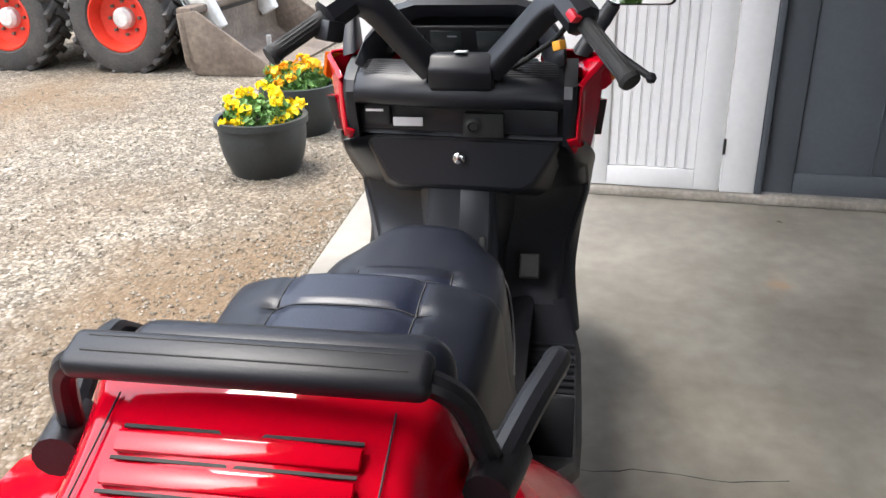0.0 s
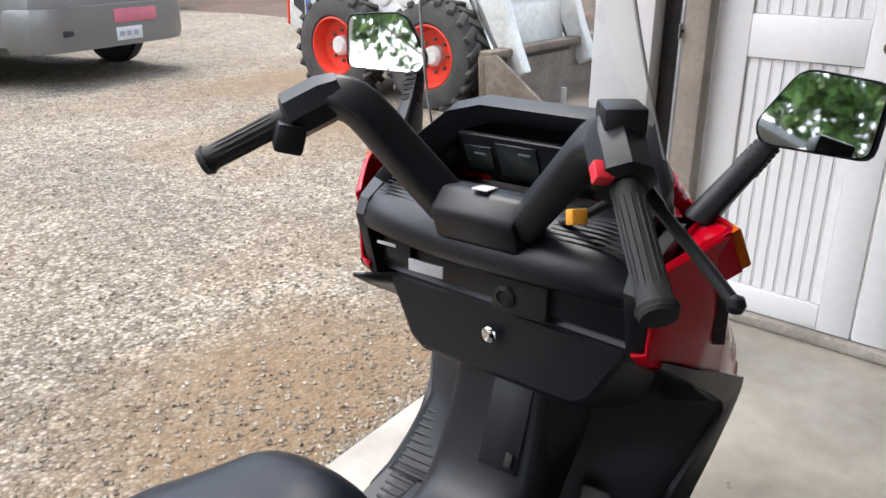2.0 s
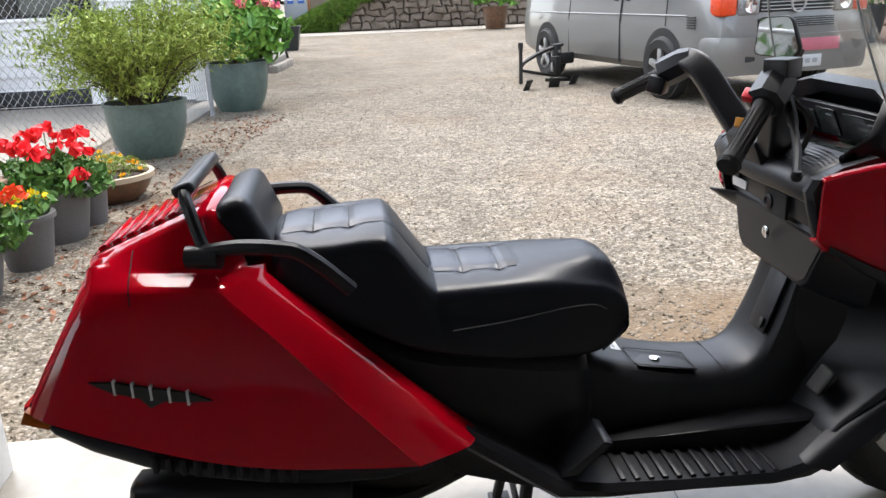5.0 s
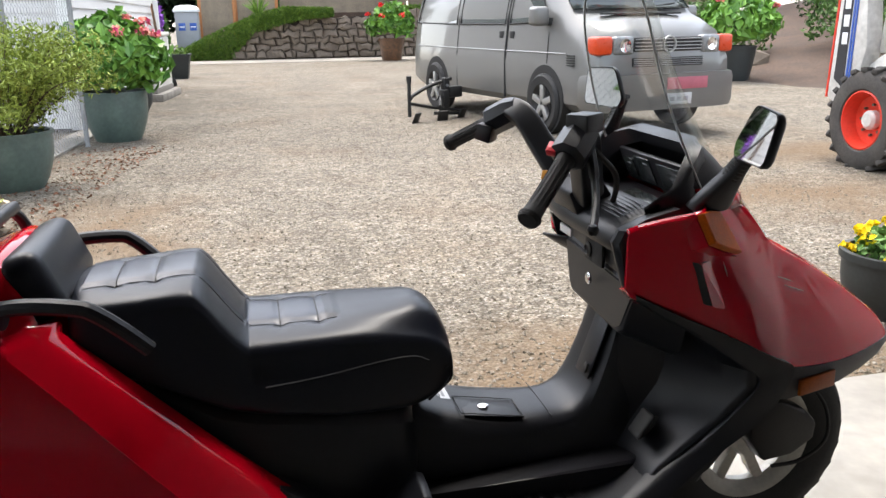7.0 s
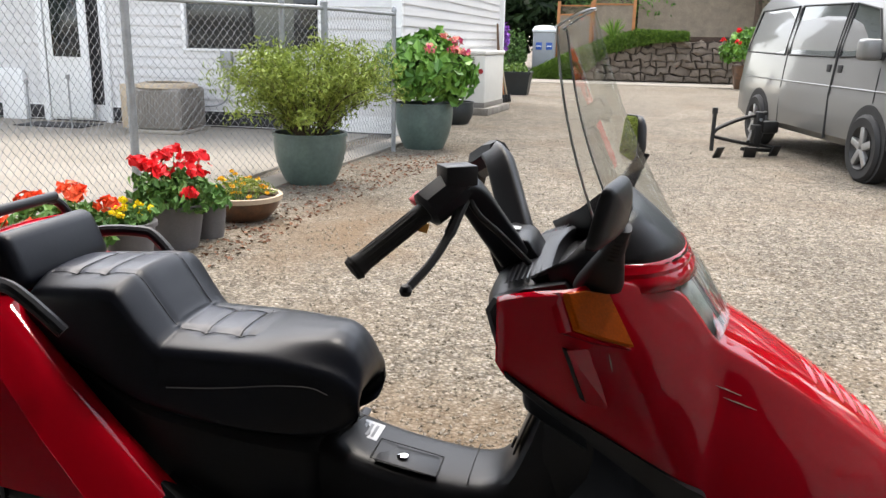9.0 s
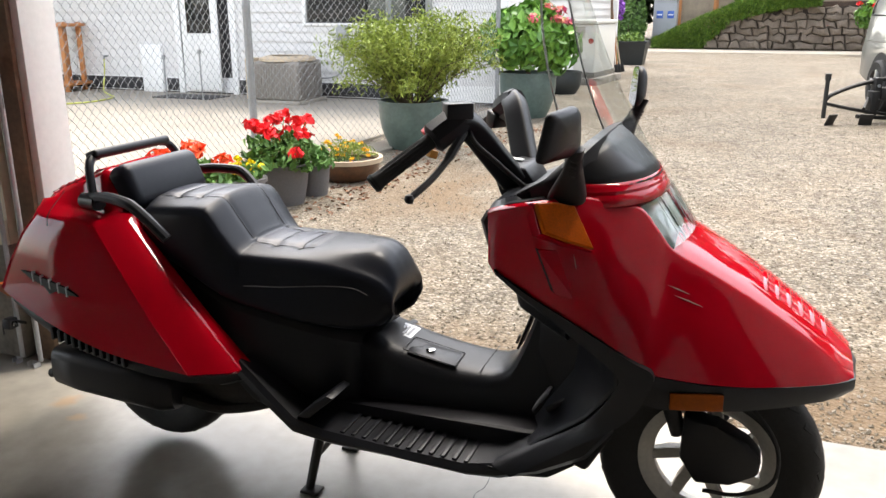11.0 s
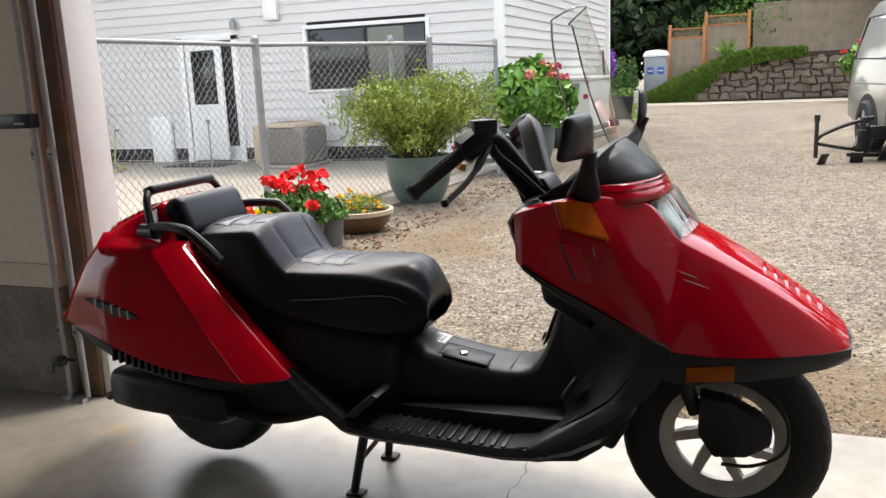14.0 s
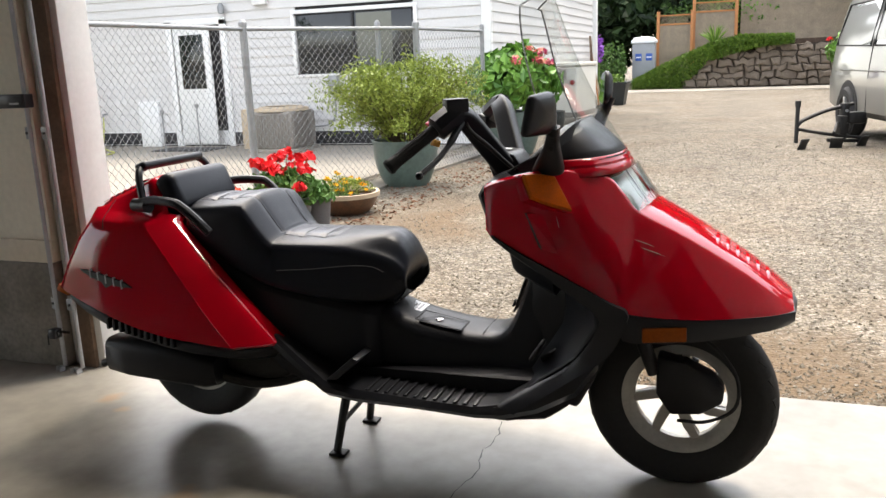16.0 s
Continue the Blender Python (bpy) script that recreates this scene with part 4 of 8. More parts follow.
part("brake_hose", tube(curve_pts([(1.62, -0.12, 0.240), (1.70, -0.12, 0.245), (1.77, -0.115, 0.29), (1.772, -0.10, 0.37), (1.72, -0.08, 0.44), (1.64, -0.06, 0.49)], 6), 0.005, 8), "rubber", scooter)
part("fork_arch", prism([(1.46, 0.60), (1.78, 0.56), (1.80, 0.50), (1.72, 0.535), (1.60, 0.545), (1.48, 0.50)], 0.26, Matrix.Translation((0, -0.13, 0)), 0.02), "black_plastic", scooter)

# front fairing: red shell
FAIR = [  # x; lower half width, z; upper half width, z; how far the flank swells out
    (1.136, 0.266, 0.800, 0.270, 0.916, 0.000),
    (1.157, 0.276, 0.777, 0.280, 0.926, 0.002),
    (1.200, 0.285, 0.752, 0.300, 0.940, 0.002),
    (1.248, 0.294, 0.727, 0.320, 0.952, 0.004),
    (1.272, 0.297, 0.714, 0.312, 0.956, 0.012),
    (1.305, 0.301, 0.697, 0.268, 0.956, 0.012),
    (1.350, 0.304, 0.672, 0.236, 0.950, 0.012),
    (1.400, 0.305, 0.648, 0.206, 0.936, 0.010),
    (1.446, 0.303, 0.626, 0.178, 0.922, 0.007),
    (1.482, 0.298, 0.609, 0.177, 0.880, 0.005),
    (1.520, 0.290, 0.594, 0.177, 0.834, 0.004),
    (1.600, 0.270, 0.582, 0.166, 0.788, 0.004),
    (1.683, 0.245, 0.576, 0.153, 0.738, 0.003),
    (1.770, 0.206, 0.573, 0.140, 0.680, 0.002),
    (1.846, 0.166, 0.572, 0.128, 0.624, 0.002),
    (1.882, 0.138, 0.571, 0.114, 0.594, 0.001),
    (1.902, 0.112, 0.570, 0.096, 0.577, 0.000),
]
rows = []
for x, wl, zl, wu, zu, swell in FAIR:
    bend = float(np.interp(x, [1.25, 1.30, 1.36, 1.44, 1.52, 1.85], [1.0, 2.2, 2.1, 1.45, 1.10, 1.05]))
    def side_point(f):
        return (x, wl + (wu - wl) * f**bend + swell * math.sin(math.pi * f), zl + (zu - zl) * f)
    crown = 0.016 if x > 1.5 else 0.0
    rows.append(mirrored([(x, wl - 0.02, zl - 0.006), side_point(0.0), side_point(0.25), side_point(0.5), side_point(0.7), side_point(0.86), (x, wu + 0.004, zu - 0.005), (x, wu - 0.004, zu + 0.001), (x, wu * 0.80, zu + crown * 0.30), (x, wu * 0.72, zu + crown * 0.62), (x, wu * 0.4, zu + crown * 0.9), (x, 0, zu + crown)]))
# the shell is open on top behind the windscreen
rows = dense(rows, 4, 1)
bm = bmesh.new()
vs = [[bm.verts.new(p) for p in row] for row in rows]
n = len(rows[0])
for i in range(len(vs) - 1):
    for k in range(n - 1):
        if i < 40 and 7 <= k <= n - 9:
            continue
        bm.faces.new((vs[i][k], vs[i][k + 1], vs[i + 1][k + 1], vs[i + 1][k]))
bm.faces.new(vs[-1])
bmesh.ops.delete(bm, geom=[v for v in bm.verts if not v.link_faces], context="VERTS")
fair = part("fairing", bm, "red", scooter, "glossy red front fairing with sharp nose", smooth=28)
shade(fair, 0.006)
crisp(fair)
# louvres on the nose
for k in range(6):
    x = 1.710 + 0.026 * k
    z, w = (float(np.interp(x, [f[0] for f in FAIR], [f[c] for f in FAIR])) for c in (4, 3))
    reach = 0.088 - 0.003 * k
    part("nose_louvre", tube([(x - 0.06 * y * y, y, z + 0.0165 * (1 - (y / w) ** 2) - 0.001) for y in np.linspace(-reach, reach, 11)], [0.002] + [0.0075] * 9 + [0.002], 8, squash=(1.35, 0.75)), "red", fair)
# black lip below the nose, reflectors
rows = []
for x, w, zt, zb in ((1.49, 0.292, 0.600, 0.515), (1.52, 0.289, 0.590, 0.508), (1.60, 0.270, 0.578, 0.508), (1.683, 0.246, 0.573, 0.510), (1.77, 0.208, 0.571, 0.516), (1.846, 0.169, 0.571, 0.524), (1.884, 0.141, 0.571, 0.530), (1.908, 0.114, 0.570, 0.536), (1.920, 0.0, 0.568, 0.540)):
    rows.append(mirrored([(x, max(w - 0.04, 0), zb - 0.005), (x, max(w - 0.008, 0), zb + 0.004), (x, w + 0.003, zt - 0.02), (x, w + 0.003, zt), (x, max(w - 0.02, 0), zt + 0.002), (x, 0.0, zt + 0.002)]) if w else [Vector((x - 0.006, 0, zb)), Vector((x - 0.003, 0, zb)), Vector((x, 0, zb + 0.005)), Vector((x, 0, zb + 0.01)), Vector((x, 0, zt - 0.01)), Vector((x, 0, zt)), Vector((x, 0, zt)), Vector((x, 0, zt)), Vector((x, 0, zt)), Vector((x, 0, zt)), Vector((x, 0, zt))])
sheet("nose_lip", rows, "satin", "black plastic lip below the nose", sub=0)
for side in (-1, 1):
    part("reflector", box((1.540, side * 0.275 - 0.005, 0.520), (1.650, side * 0.275 + 0.004, 0.558), 0.003, Matrix.Translation((1.595, side * 0.276, 0)) @ pose(0, 0, 0, 0, 0, -side * 14.5) @ Matrix.Translation((-1.595, -side * 0.276, 0))), "amber", scooter, "amber side reflector")
    # turn signal set flush in the shell
    quad = [Vector((x, side * y, z)) for x, y, z in ((1.254, 0.330, 0.954), (1.286, 0.302, 0.952), (1.322, 0.280, 0.942), (1.368, 0.294, 0.858), (1.324, 0.322, 0.876), (1.276, 0.345, 0.898))]
    out = (quad[1] - quad[0]).cross(quad[5] - quad[0]).normalized()
    out = out if out.y * side > 0 else -out
    bm = bmesh.new()
    lens = [[bm.verts.new(q + out * h + (sum(quad, Vector()) / 6 - q) * k) for q in quad] for h, k in ((-0.008, 0.0), (0.004, 0.0), (0.007, 0.06))]
    for a, b in zip(lens, lens[1:]):
        for k in range(6):
            bm.faces.new((a[k], a[(k + 1) % 6], b[(k + 1) % 6], b[k]))
    bm.faces.new(lens[0][::-1]), bm.faces.new(lens[-1])
    signal = part("turn_signal", bm, "signal_amber", scooter, "amber turn signal lens", smooth=20)
    if side > 0:
        continue
    pod = bmesh.new()
    mid_q = sum(quad, Vector()) / 6
    ring = [[pod.verts.new(q + out * h + (q - mid_q) * k + Vector((dx, 0, 0))) for q in quad] for h, k, dx in ((-0.075, -0.25, 0.0), (-0.030, 0.10, -0.006), (-0.009, 0.08, 0.0))]
    for a, b in zip(ring, ring[1:]):
        for k in range(6):
            pod.faces.new((a[k], a[(k + 1) % 6], b[(k + 1) % 6], b[k]))
    pod.faces.new(ring[0][::-1]), pod.faces.new(ring[-1])
    part("signal_pod", pod, "red", signal, "red housing of the turn signal", smooth=40)

# slanted air vent in each flank, behind a chamfered lip; found on the shell by its own surface
tree = BVHTree.FromPolygons([v.co for v in fair.data.vertices], [list(f.vertices) for f in fair.data.polygons])


def flank(x, z, side, out):
    """Point on the fairing's flank, raised by out."""
    spot = tree.ray_cast(Vector((x, side * 0.6, z)), Vector((0, -side, 0)))[0]
    return Vector((x, side * 0.29, z)) if spot is None else spot + Vector((0, side * out, 0))


for side in (-1, 1):
    # a low scoop, flush in front and open to the rear
    for name, material, corners in (("vent_lip", "red", ((1.262, 0.856, 0.017), (1.300, 0.852, 0.0008), (1.338, 0.748, 0.0008), (1.298, 0.762, 0.017))), ("side_vent", "rubber", ((1.252, 0.856, 0.0035), (1.261, 0.855, 0.0165), (1.297, 0.763, 0.0165), (1.286, 0.765, 0.0035)))):
        bm = bmesh.new()
        top = [bm.verts.new(flank(x, z, side, out)) for x, z, out in corners]
        low = [bm.verts.new(flank(x, z, side, -0.004)) for x, z, out in corners]
        bm.faces.new(top), bm.faces.new(low[::-1])
        for n in range(4):
            bm.faces.new((top[n], low[n], low[(n + 1) % 4], top[(n + 1) % 4]))
        bmesh.ops.recalc_face_normals(bm, faces=bm.faces)
        part(name, bm, material, fair)
    # lower leg fairing: a bevelled band from the red shell round the leg space to the sill
    inner = [(1.156, 0.274, 0.772), (1.212, 0.288, 0.735), (1.284, 0.297, 0.690), (1.385, 0.303, 0.622), (1.428, 0.303, 0.588), (1.430, 0.298, 0.550), (1.360, 0.262, 0.442), (1.250, 0.252, 0.364), (1.150, 0.282, 0.306)]
    outer = [(1.152, 0.282, 0.788), (1.240, 0.302, 0.742), (1.340, 0.311, 0.694), (1.460, 0.311, 0.628), (1.506, 0.308, 0.603), (1.500, 0.304, 0.560), (1.455, 0.288, 0.474), (1.340, 0.276, 0.384), (1.200, 0.292, 0.290)]
    lines = []
    for pts, dy, grow in ((inner, -0.030, 0.0), (inner, 0.0, 0.0), (inner, 0.006, 0.25), (outer, 0.004, 0.0), (outer, -0.006, -0.06), (outer, -0.050, -0.06)):
        line = [Vector(p).lerp(Vector(q), grow if grow > 0 else 0.0) for p, q in zip(pts, outer)]
        lines.append(curve_pts([Vector((p.x, side * (p.y + dy), p.z)) for p in line], 4))
    bm = bmesh.new()
    add_grid(bm, lines)
    bmesh.ops.recalc_face_normals(bm, faces=bm.faces)
    part("leg_fairing", bm, "satin", scooter, "bevelled black lower leg fairing", smooth=40)

# scuffs in the paint of one flank
SCUFFS = (((1.515, 0.772), (1.562, 0.752)), ((1.530, 0.752), (1.590, 0.728)), ((1.330, 0.845), (1.338, 0.815)), ((1.296, 0.818), (1.318, 0.790)))
for p, q in SCUFFS:
    ends = [flank(p[0] + (q[0] - p[0]) * k / 4, p[1] + (q[1] - p[1]) * k / 4, -1, 0.0035) for k in range(5)]
    part("scratch", tube(ends, [0.0003, 0.0010, 0.0013, 0.0010, 0.0003], 5), "scratch", fair)

# concave leg shield behind the fairing
rows = []
for z, xt, xc, xe, ye in ((0.29, 1.12, 1.18, 1.16, 0.270), (0.365, 1.12, 1.235, 1.252, 0.246), (0.445, 1.135, 1.29, 1.362, 0.250), (0.50, 1.165, 1.325, 1.400, 0.270), (0.55, 1.185, 1.335, 1.434, 0.292), (0.592, 1.20, 1.335, 1.432, 0.297), (0.64, 1.215, 1.325, 1.362, 0.294), (0.69, 1.225, 1.30, 1.290, 0.290), (0.735, 1.235, 1.28, 1.218, 0.282), (0.775, 1.24, 1.27, 1.160, 0.268)):
    rows.append([Vector((float(np.interp(abs(v), [0.0, 0.30, 0.40, 0.62, 1.0], [xt, xt, xc - 0.02, xc + (xe - xc) * 0.25, xe])), v * ye, z)) for v in np.linspace(-1, 1, 31)])
sheet("leg_shield", rows, "satin", "black plastic leg shield", sub=0, thick=0.006)
part("inner_fender", prism([(1.36, 0.29), (1.42, 0.40), (1.47, 0.50), (1.50, 0.575), (1.42, 0.60), (1.37, 0.44), (1.30, 0.31)], 0.44, Matrix.Translation((0, -0.22, 0)), 0.012), "black_plastic", scooter)
for k in range(13):
    x = 1.170 + 0.0135 * k
    z = float(np.interp(x, [1.16, 1.25, 1.36], [0.311, 0.363, 0.441]))
    part("toe_rib", box((-0.003, 0.125, -0.002), (0.003, 0.235, 0.0035), 0.0012, Matrix.Translation((x - 0.006, 0, z + 0.0095)) @ pose(0, 0, 0, 0, -33, 0)), "rubber", scooter)
# headlamp and the red band over it
LAMP = ((1.497, 0.168, 0.940, 0.052), (1.515, 0.171, 0.912, 0.046), (1.535, 0.175, 0.880, 0.040), (1.554, 0.178, 0.851, 0.034))


def lamp_row(x, w, z, sweep, inward):
    return [Vector((x - sweep * v * v - inward, w * v * (1 - inward), z - 0.012 * v * v - inward * 0.7)) for v in np.linspace(-1, 1, 13)]


lamp = sheet("headlamp", [lamp_row(*row, 0.0) for row in LAMP], "clear", "clear wrap-round headlamp lens", thick=0.003, sub=0)
sheet("headlamp_bowl", [lamp_row(*row, 0.022) for row in LAMP], "lamp_silver", "silvery headlamp reflector", thick=0.004, sub=0, parent=lamp)
part("lamp_divider", tube([lamp_row(*row, 0.008)[3] for row in LAMP], 0.003, 6), "chrome", lamp)
part("lamp_divider", tube([lamp_row(*row, 0.008)[9] for row in LAMP], 0.003, 6), "chrome", lamp)
for k in range(2, 11):
    part("lens_rib", tube([lamp_row(*row, 0.003)[k] for row in LAMP], 0.0009, 5), "lamp_silver", lamp)
rows = []
for z, s in ((0.930, 0.0), (0.945, 0.003), (0.952, 0.0), (0.959, 0.003), (0.966, 0.0), (0.975, 0.002)):
    row = []
    for k in range(17):
        a = (k / 16 - 0.5) * math.pi
        row.append(Vector((1.330 - (z - 0.93) * 0.55 + (0.155 + s) * math.cos(a) ** 0.8 if abs(math.cos(a)) > 1e-6 else 1.330 - (z - 0.93) * 0.55, (0.235 - (z - 0.93) * 0.5 + s) * math.sin(a), z + 0.004 * math.cos(a))))
    rows.append(row)
band = sheet("screen_band", rows, "red", "red ribbed band at the foot of the windscreen", sub=0, thick=0.006)

# windscreen
rows = []
for t in np.linspace(0, 1, 13):
    z = 0.955 + 0.455 * t
    fx = 1.482 - 0.215 * t - 0.045 * math.sin(t * math.pi) * 0.5
    w = 0.215 - 0.07 * t - 0.045 * max(0, t - 0.8) / 0.2 * 0.9
    depth = 0.150 - 0.085 * t
    rows.append([Vector((fx - depth * abs(v) ** 2.2, w * v, z - (0.035 * abs(v) ** 3 if t > 0.93 else 0))) for v in np.linspace(-1, 1, 17)])
screen = sheet("windscreen", dense(rows, 3, 2), "clear", "clear curved plastic windscreen", sub=0, thick=0.0, smooth=180)
screen.visible_shadow = False
edge = [r[0] for r in rows] + rows[-1][1:-1] + [r[-1] for r in reversed(rows)]
part("screen_edge", tube(edge, 0.0026, 6), "edge_clear", scooter, "polished edge of the windscreen")

foot_row, top_row = [], []
for k in range(17):
    v = k / 8 - 1
    foot_row.append(Vector((1.318 + 0.150 * max(0, math.cos(v * math.pi / 2)) ** 0.8, 0.212 * math.sin(v * math.pi / 2), 0.968 + 0.004 * math.cos(v * math.pi / 2))))
    top_row.append(Vector([float(np.interp(abs(v), [0.0, 0.5, 0.78, 1.0], c)) * s for c, s in (((1.356, 1.352, 1.330, 1.270), 1), ((0.0, 0.12, 0.170, 0.222), math.copysign(1, v)), ((1.066, 1.064, 1.044, 0.985), 1))]))
rows = [foot_row, [p.lerp(q, 0.5) + Vector((0.006, 0, 0.006)) for p, q in zip(foot_row, top_row)], top_row]
sheet("dash_cover", rows, "satin", "black cover behind the windscreen", sub=1, thick=0.004)
# dash: inner black cowl with shelf, panel, glove box
part("inner_shield", loft([[Vector((x, y, z)) for y, z in ring] for x, ring in (
    (1.176, [(-0.236, 0.79), (-0.236, 0.868), (0.236, 0.868), (0.236, 0.79)]),
    (1.168, [(-0.250, 0.782), (-0.250, 0.880), (0.250, 0.880), (0.250, 0.782)]),
    (1.180, [(-0.262, 0.772), (-0.262, 0.895), (0.262, 0.895), (0.262, 0.772)]),
    (1.24, [(-0.276, 0.752), (-0.268, 0.90), (0.268, 0.90), (0.276, 0.752)]),
    (1.34, [(-0.275, 0.73), (-0.262, 0.87), (0.262, 0.87), (0.275, 0.73)]))]), "satin", scooter, "black plastic inner cowl", smooth=25)
# upper body of the dash: rounded towards the rider, its top rising to the instrument hood
rows = []
for x, z, w in ((1.190, 0.868, 0.245), (1.128, 0.866, 0.252), (1.112, 0.876, 0.256), (1.108, 0.892, 0.257), (1.116, 0.910, 0.254), (1.136, 0.926, 0.248), (1.180, 0.940, 0.244), (1.206, 0.948, 0.242), (1.214, 0.946, 0.240), (1.218, 0.920, 0.240)):
    rows.append([Vector((x + 0.022 * abs(v) ** 6, v * w, z - 0.012 * abs(v) ** 8)) for v in np.linspace(-1, 1, 25)])
upper = sheet("dash_body", rows, "satin", "rounded black upper dash", sub=0, thick=0.008, smooth=60)
for side in (-1, 1):
    part("dash_cheek", loft([[Vector((x, side * y, z)) for x, z in ((1.148, 0.776), (1.120 + d, 0.862), (1.112 + d, 0.890), (1.126 + d, 0.914), (1.18, 0.935), (1.25, 0.950), (1.30, 0.88), (1.25, 0.77))] for y, d in ((0.236, 0.004), (0.254, 0.0), (0.264, 0.010))]), "satin", scooter, smooth=35)
bm = loft([[Vector((x, y, z)) for y, z in ring] for x, ring in (
    (1.176, [(-0.222, 0.774), (0.222, 0.774), (0.222, 0.762), (0.172, 0.676), (0.145, 0.660), (-0.145, 0.660), (-0.172, 0.676), (-0.222, 0.762)]),
    (1.186, [(-0.232, 0.781), (0.232, 0.781), (0.231, 0.764), (0.180, 0.667), (0.148, 0.650), (-0.148, 0.650), (-0.180, 0.667), (-0.231, 0.764)]),
    (1.30, [(-0.25, 0.781), (0.25, 0.781), (0.25, 0.76), (0.21, 0.62), (0.18, 0.60), (-0.18, 0.60), (-0.21, 0.62), (-0.25, 0.76)]))])
bmesh.ops.bevel(bm, geom=[e for e in bm.edges if all(v.co.x < 1.25 for v in e.verts)], offset=0.004, segments=2, affect="EDGES")
part("glove_box", bm, "satin", scooter, "black plastic glove box door", smooth=40)
part("glove_lock", lathe([(0.001, 0), (0.013, 0), (0.014, 0.004), (0.010, 0.007), (0.001, 0.0075)], 18, Matrix.Translation((1.1775, 0.0, 0.733)) @ pose(0, 0, 0, 0, -90, 0)), "chrome", scooter, "chrome glove box lock")
part("panel_trim", box((1.164, -0.225, 0.796), (1.176, 0.232, 0.862), 0.003), "satin", scooter)
part("switch_panel", box((1.160, 0.160, 0.808), (1.172, 0.222, 0.856), 0.003), "rubber", scooter)
part("panel_label", box((1.161, 0.080, 0.812), (1.166, 0.148, 0.832), 0.001), "silver", scooter, "silver warning label")
part("print_bar", box((1.158, 0.170, 0.846), (1.161, 0.210, 0.851), 0), "silver", scooter)
part("key_recess", box((1.159, -0.105, 0.788), (1.168, -0.012, 0.845), 0.003), "rubber", scooter)
part("key_barrel", lathe([(0.001, 0), (0.017, 0), (0.018, 0.005), (0.011, 0.008), (0.008, 0.004), (0.001, 0.004)], 18, Matrix.Translation((1.160, -0.035, 0.815)) @ pose(0, 0, 0, 0, -90, 0)), "dark_steel", scooter)
for side in (-1, 1):
    for k in range(7):
        x = 1.142 + 0.0095 * k
        z = float(np.interp(x, [1.136, 1.180, 1.240, 1.285], [0.926, 0.940, 0.958, 0.970])) + 0.004
        part("shelf_rib", box((x - 0.002, min(side * 0.105, side * 0.222), z - 0.001), (x + 0.002, max(side * 0.105, side * 0.222), z + 0.0004), 0.0004, None, 1), "satin", upper)
# instrument binnacle
rim = [(1.20, -0.235, 0.952), (1.26, -0.228, 0.985), (1.32, -0.175, 1.045), (1.335, -0.12, 1.06), (1.335, 0.12, 1.06), (1.32, 0.175, 1.045), (1.26, 0.228, 0.985), (1.20, 0.235, 0.952)]
outer = [Vector(p) for p in rim]
bm = bmesh.new()
rowsb = [[p + Vector((0.055, 0.0, -0.10)) for p in outer], [p + Vector((0.018, 0, 0.006)) for p in outer], outer, [p + Vector((-0.012, 0, -0.004)) for p in outer], [Vector((p.x + 0.01, p.y * 0.86, p.z - 0.03)) for p in outer], [Vector((1.365, p.y * 0.74, 0.948 + (p.z - 0.95) * 0.85)) for p in outer]]
add_grid(bm, rowsb)
shade(part("binnacle", bm, "satin", scooter, "black instrument hood", smooth=40), 0.006)
part("dash_floor", box((1.20, -0.235, 0.895), (1.37, 0.235, 0.918), 0.006), "black_plastic", scooter)
LEAN = Matrix.Translation((1.36, 0, 0.935)) @ pose(0, 0, 0, 0, -24, 0)
face_plate = part("dash_face", box((-0.012, -0.165, 0.0), (0.0, 0.165, 0.085), 0.004, LEAN), "black_plastic", scooter, "black instrument panel")
for y0, y1, z0, z1 in ((-0.145, -0.025, 0.014, 0.074), (0.010, 0.085, 0.010, 0.076), (0.097, 0.150, 0.016, 0.064)):
    gauge = part("gauge", box((-0.0155, y0, z0), (-0.0122, y1, z1), 0.001, LEAN), "lcd", face_plate, "dark gauge window")
    part("gauge_print", box((-0.0162, y0 + 0.012, z1 - 0.016), (-0.0157, y0 + 0.034, z1 - 0.012), 0, LEAN), "grey_label", gauge)
part("lamp_strip", box((-0.055, -0.10, 0.0), (-0.02, 0.06, 0.008), 0.002, Matrix.Translation((1.335, 0, 0.922)) @ pose(0, 0, 0, 0, -12, 0)), "lcd", scooter, "dark row of warning lamps")

# handlebar: centre block, angled risers, switch gear, grips, levers
part("bar_block", prism([(1.095, 0.905), (1.075, 0.955), (1.105, 0.985), (1.155, 0.980), (1.185, 0.935), (1.16, 0.90)], 0.14, Matrix.Translation((0.012, -0.086, 0)), 0.010), "satin", scooter, "black handlebar centre cover")
part("bar_emblem", box((-0.015, -0.013, 0), (0.015, 0.013, 0.003), 0.001, Matrix.Translation((1.128, -0.016, 0.9855)) @ pose(0, 0, 0, 0, 6, 0)), "silver", scooter, "small square silver emblem")
part("bar_neck", prism([(1.175, 0.875), (1.135, 0.915), (1.17, 0.935), (1.24, 0.90), (1.22, 0.87)], 0.13, Matrix.Translation((0, -0.081, 0)), 0.012), "satin", scooter)
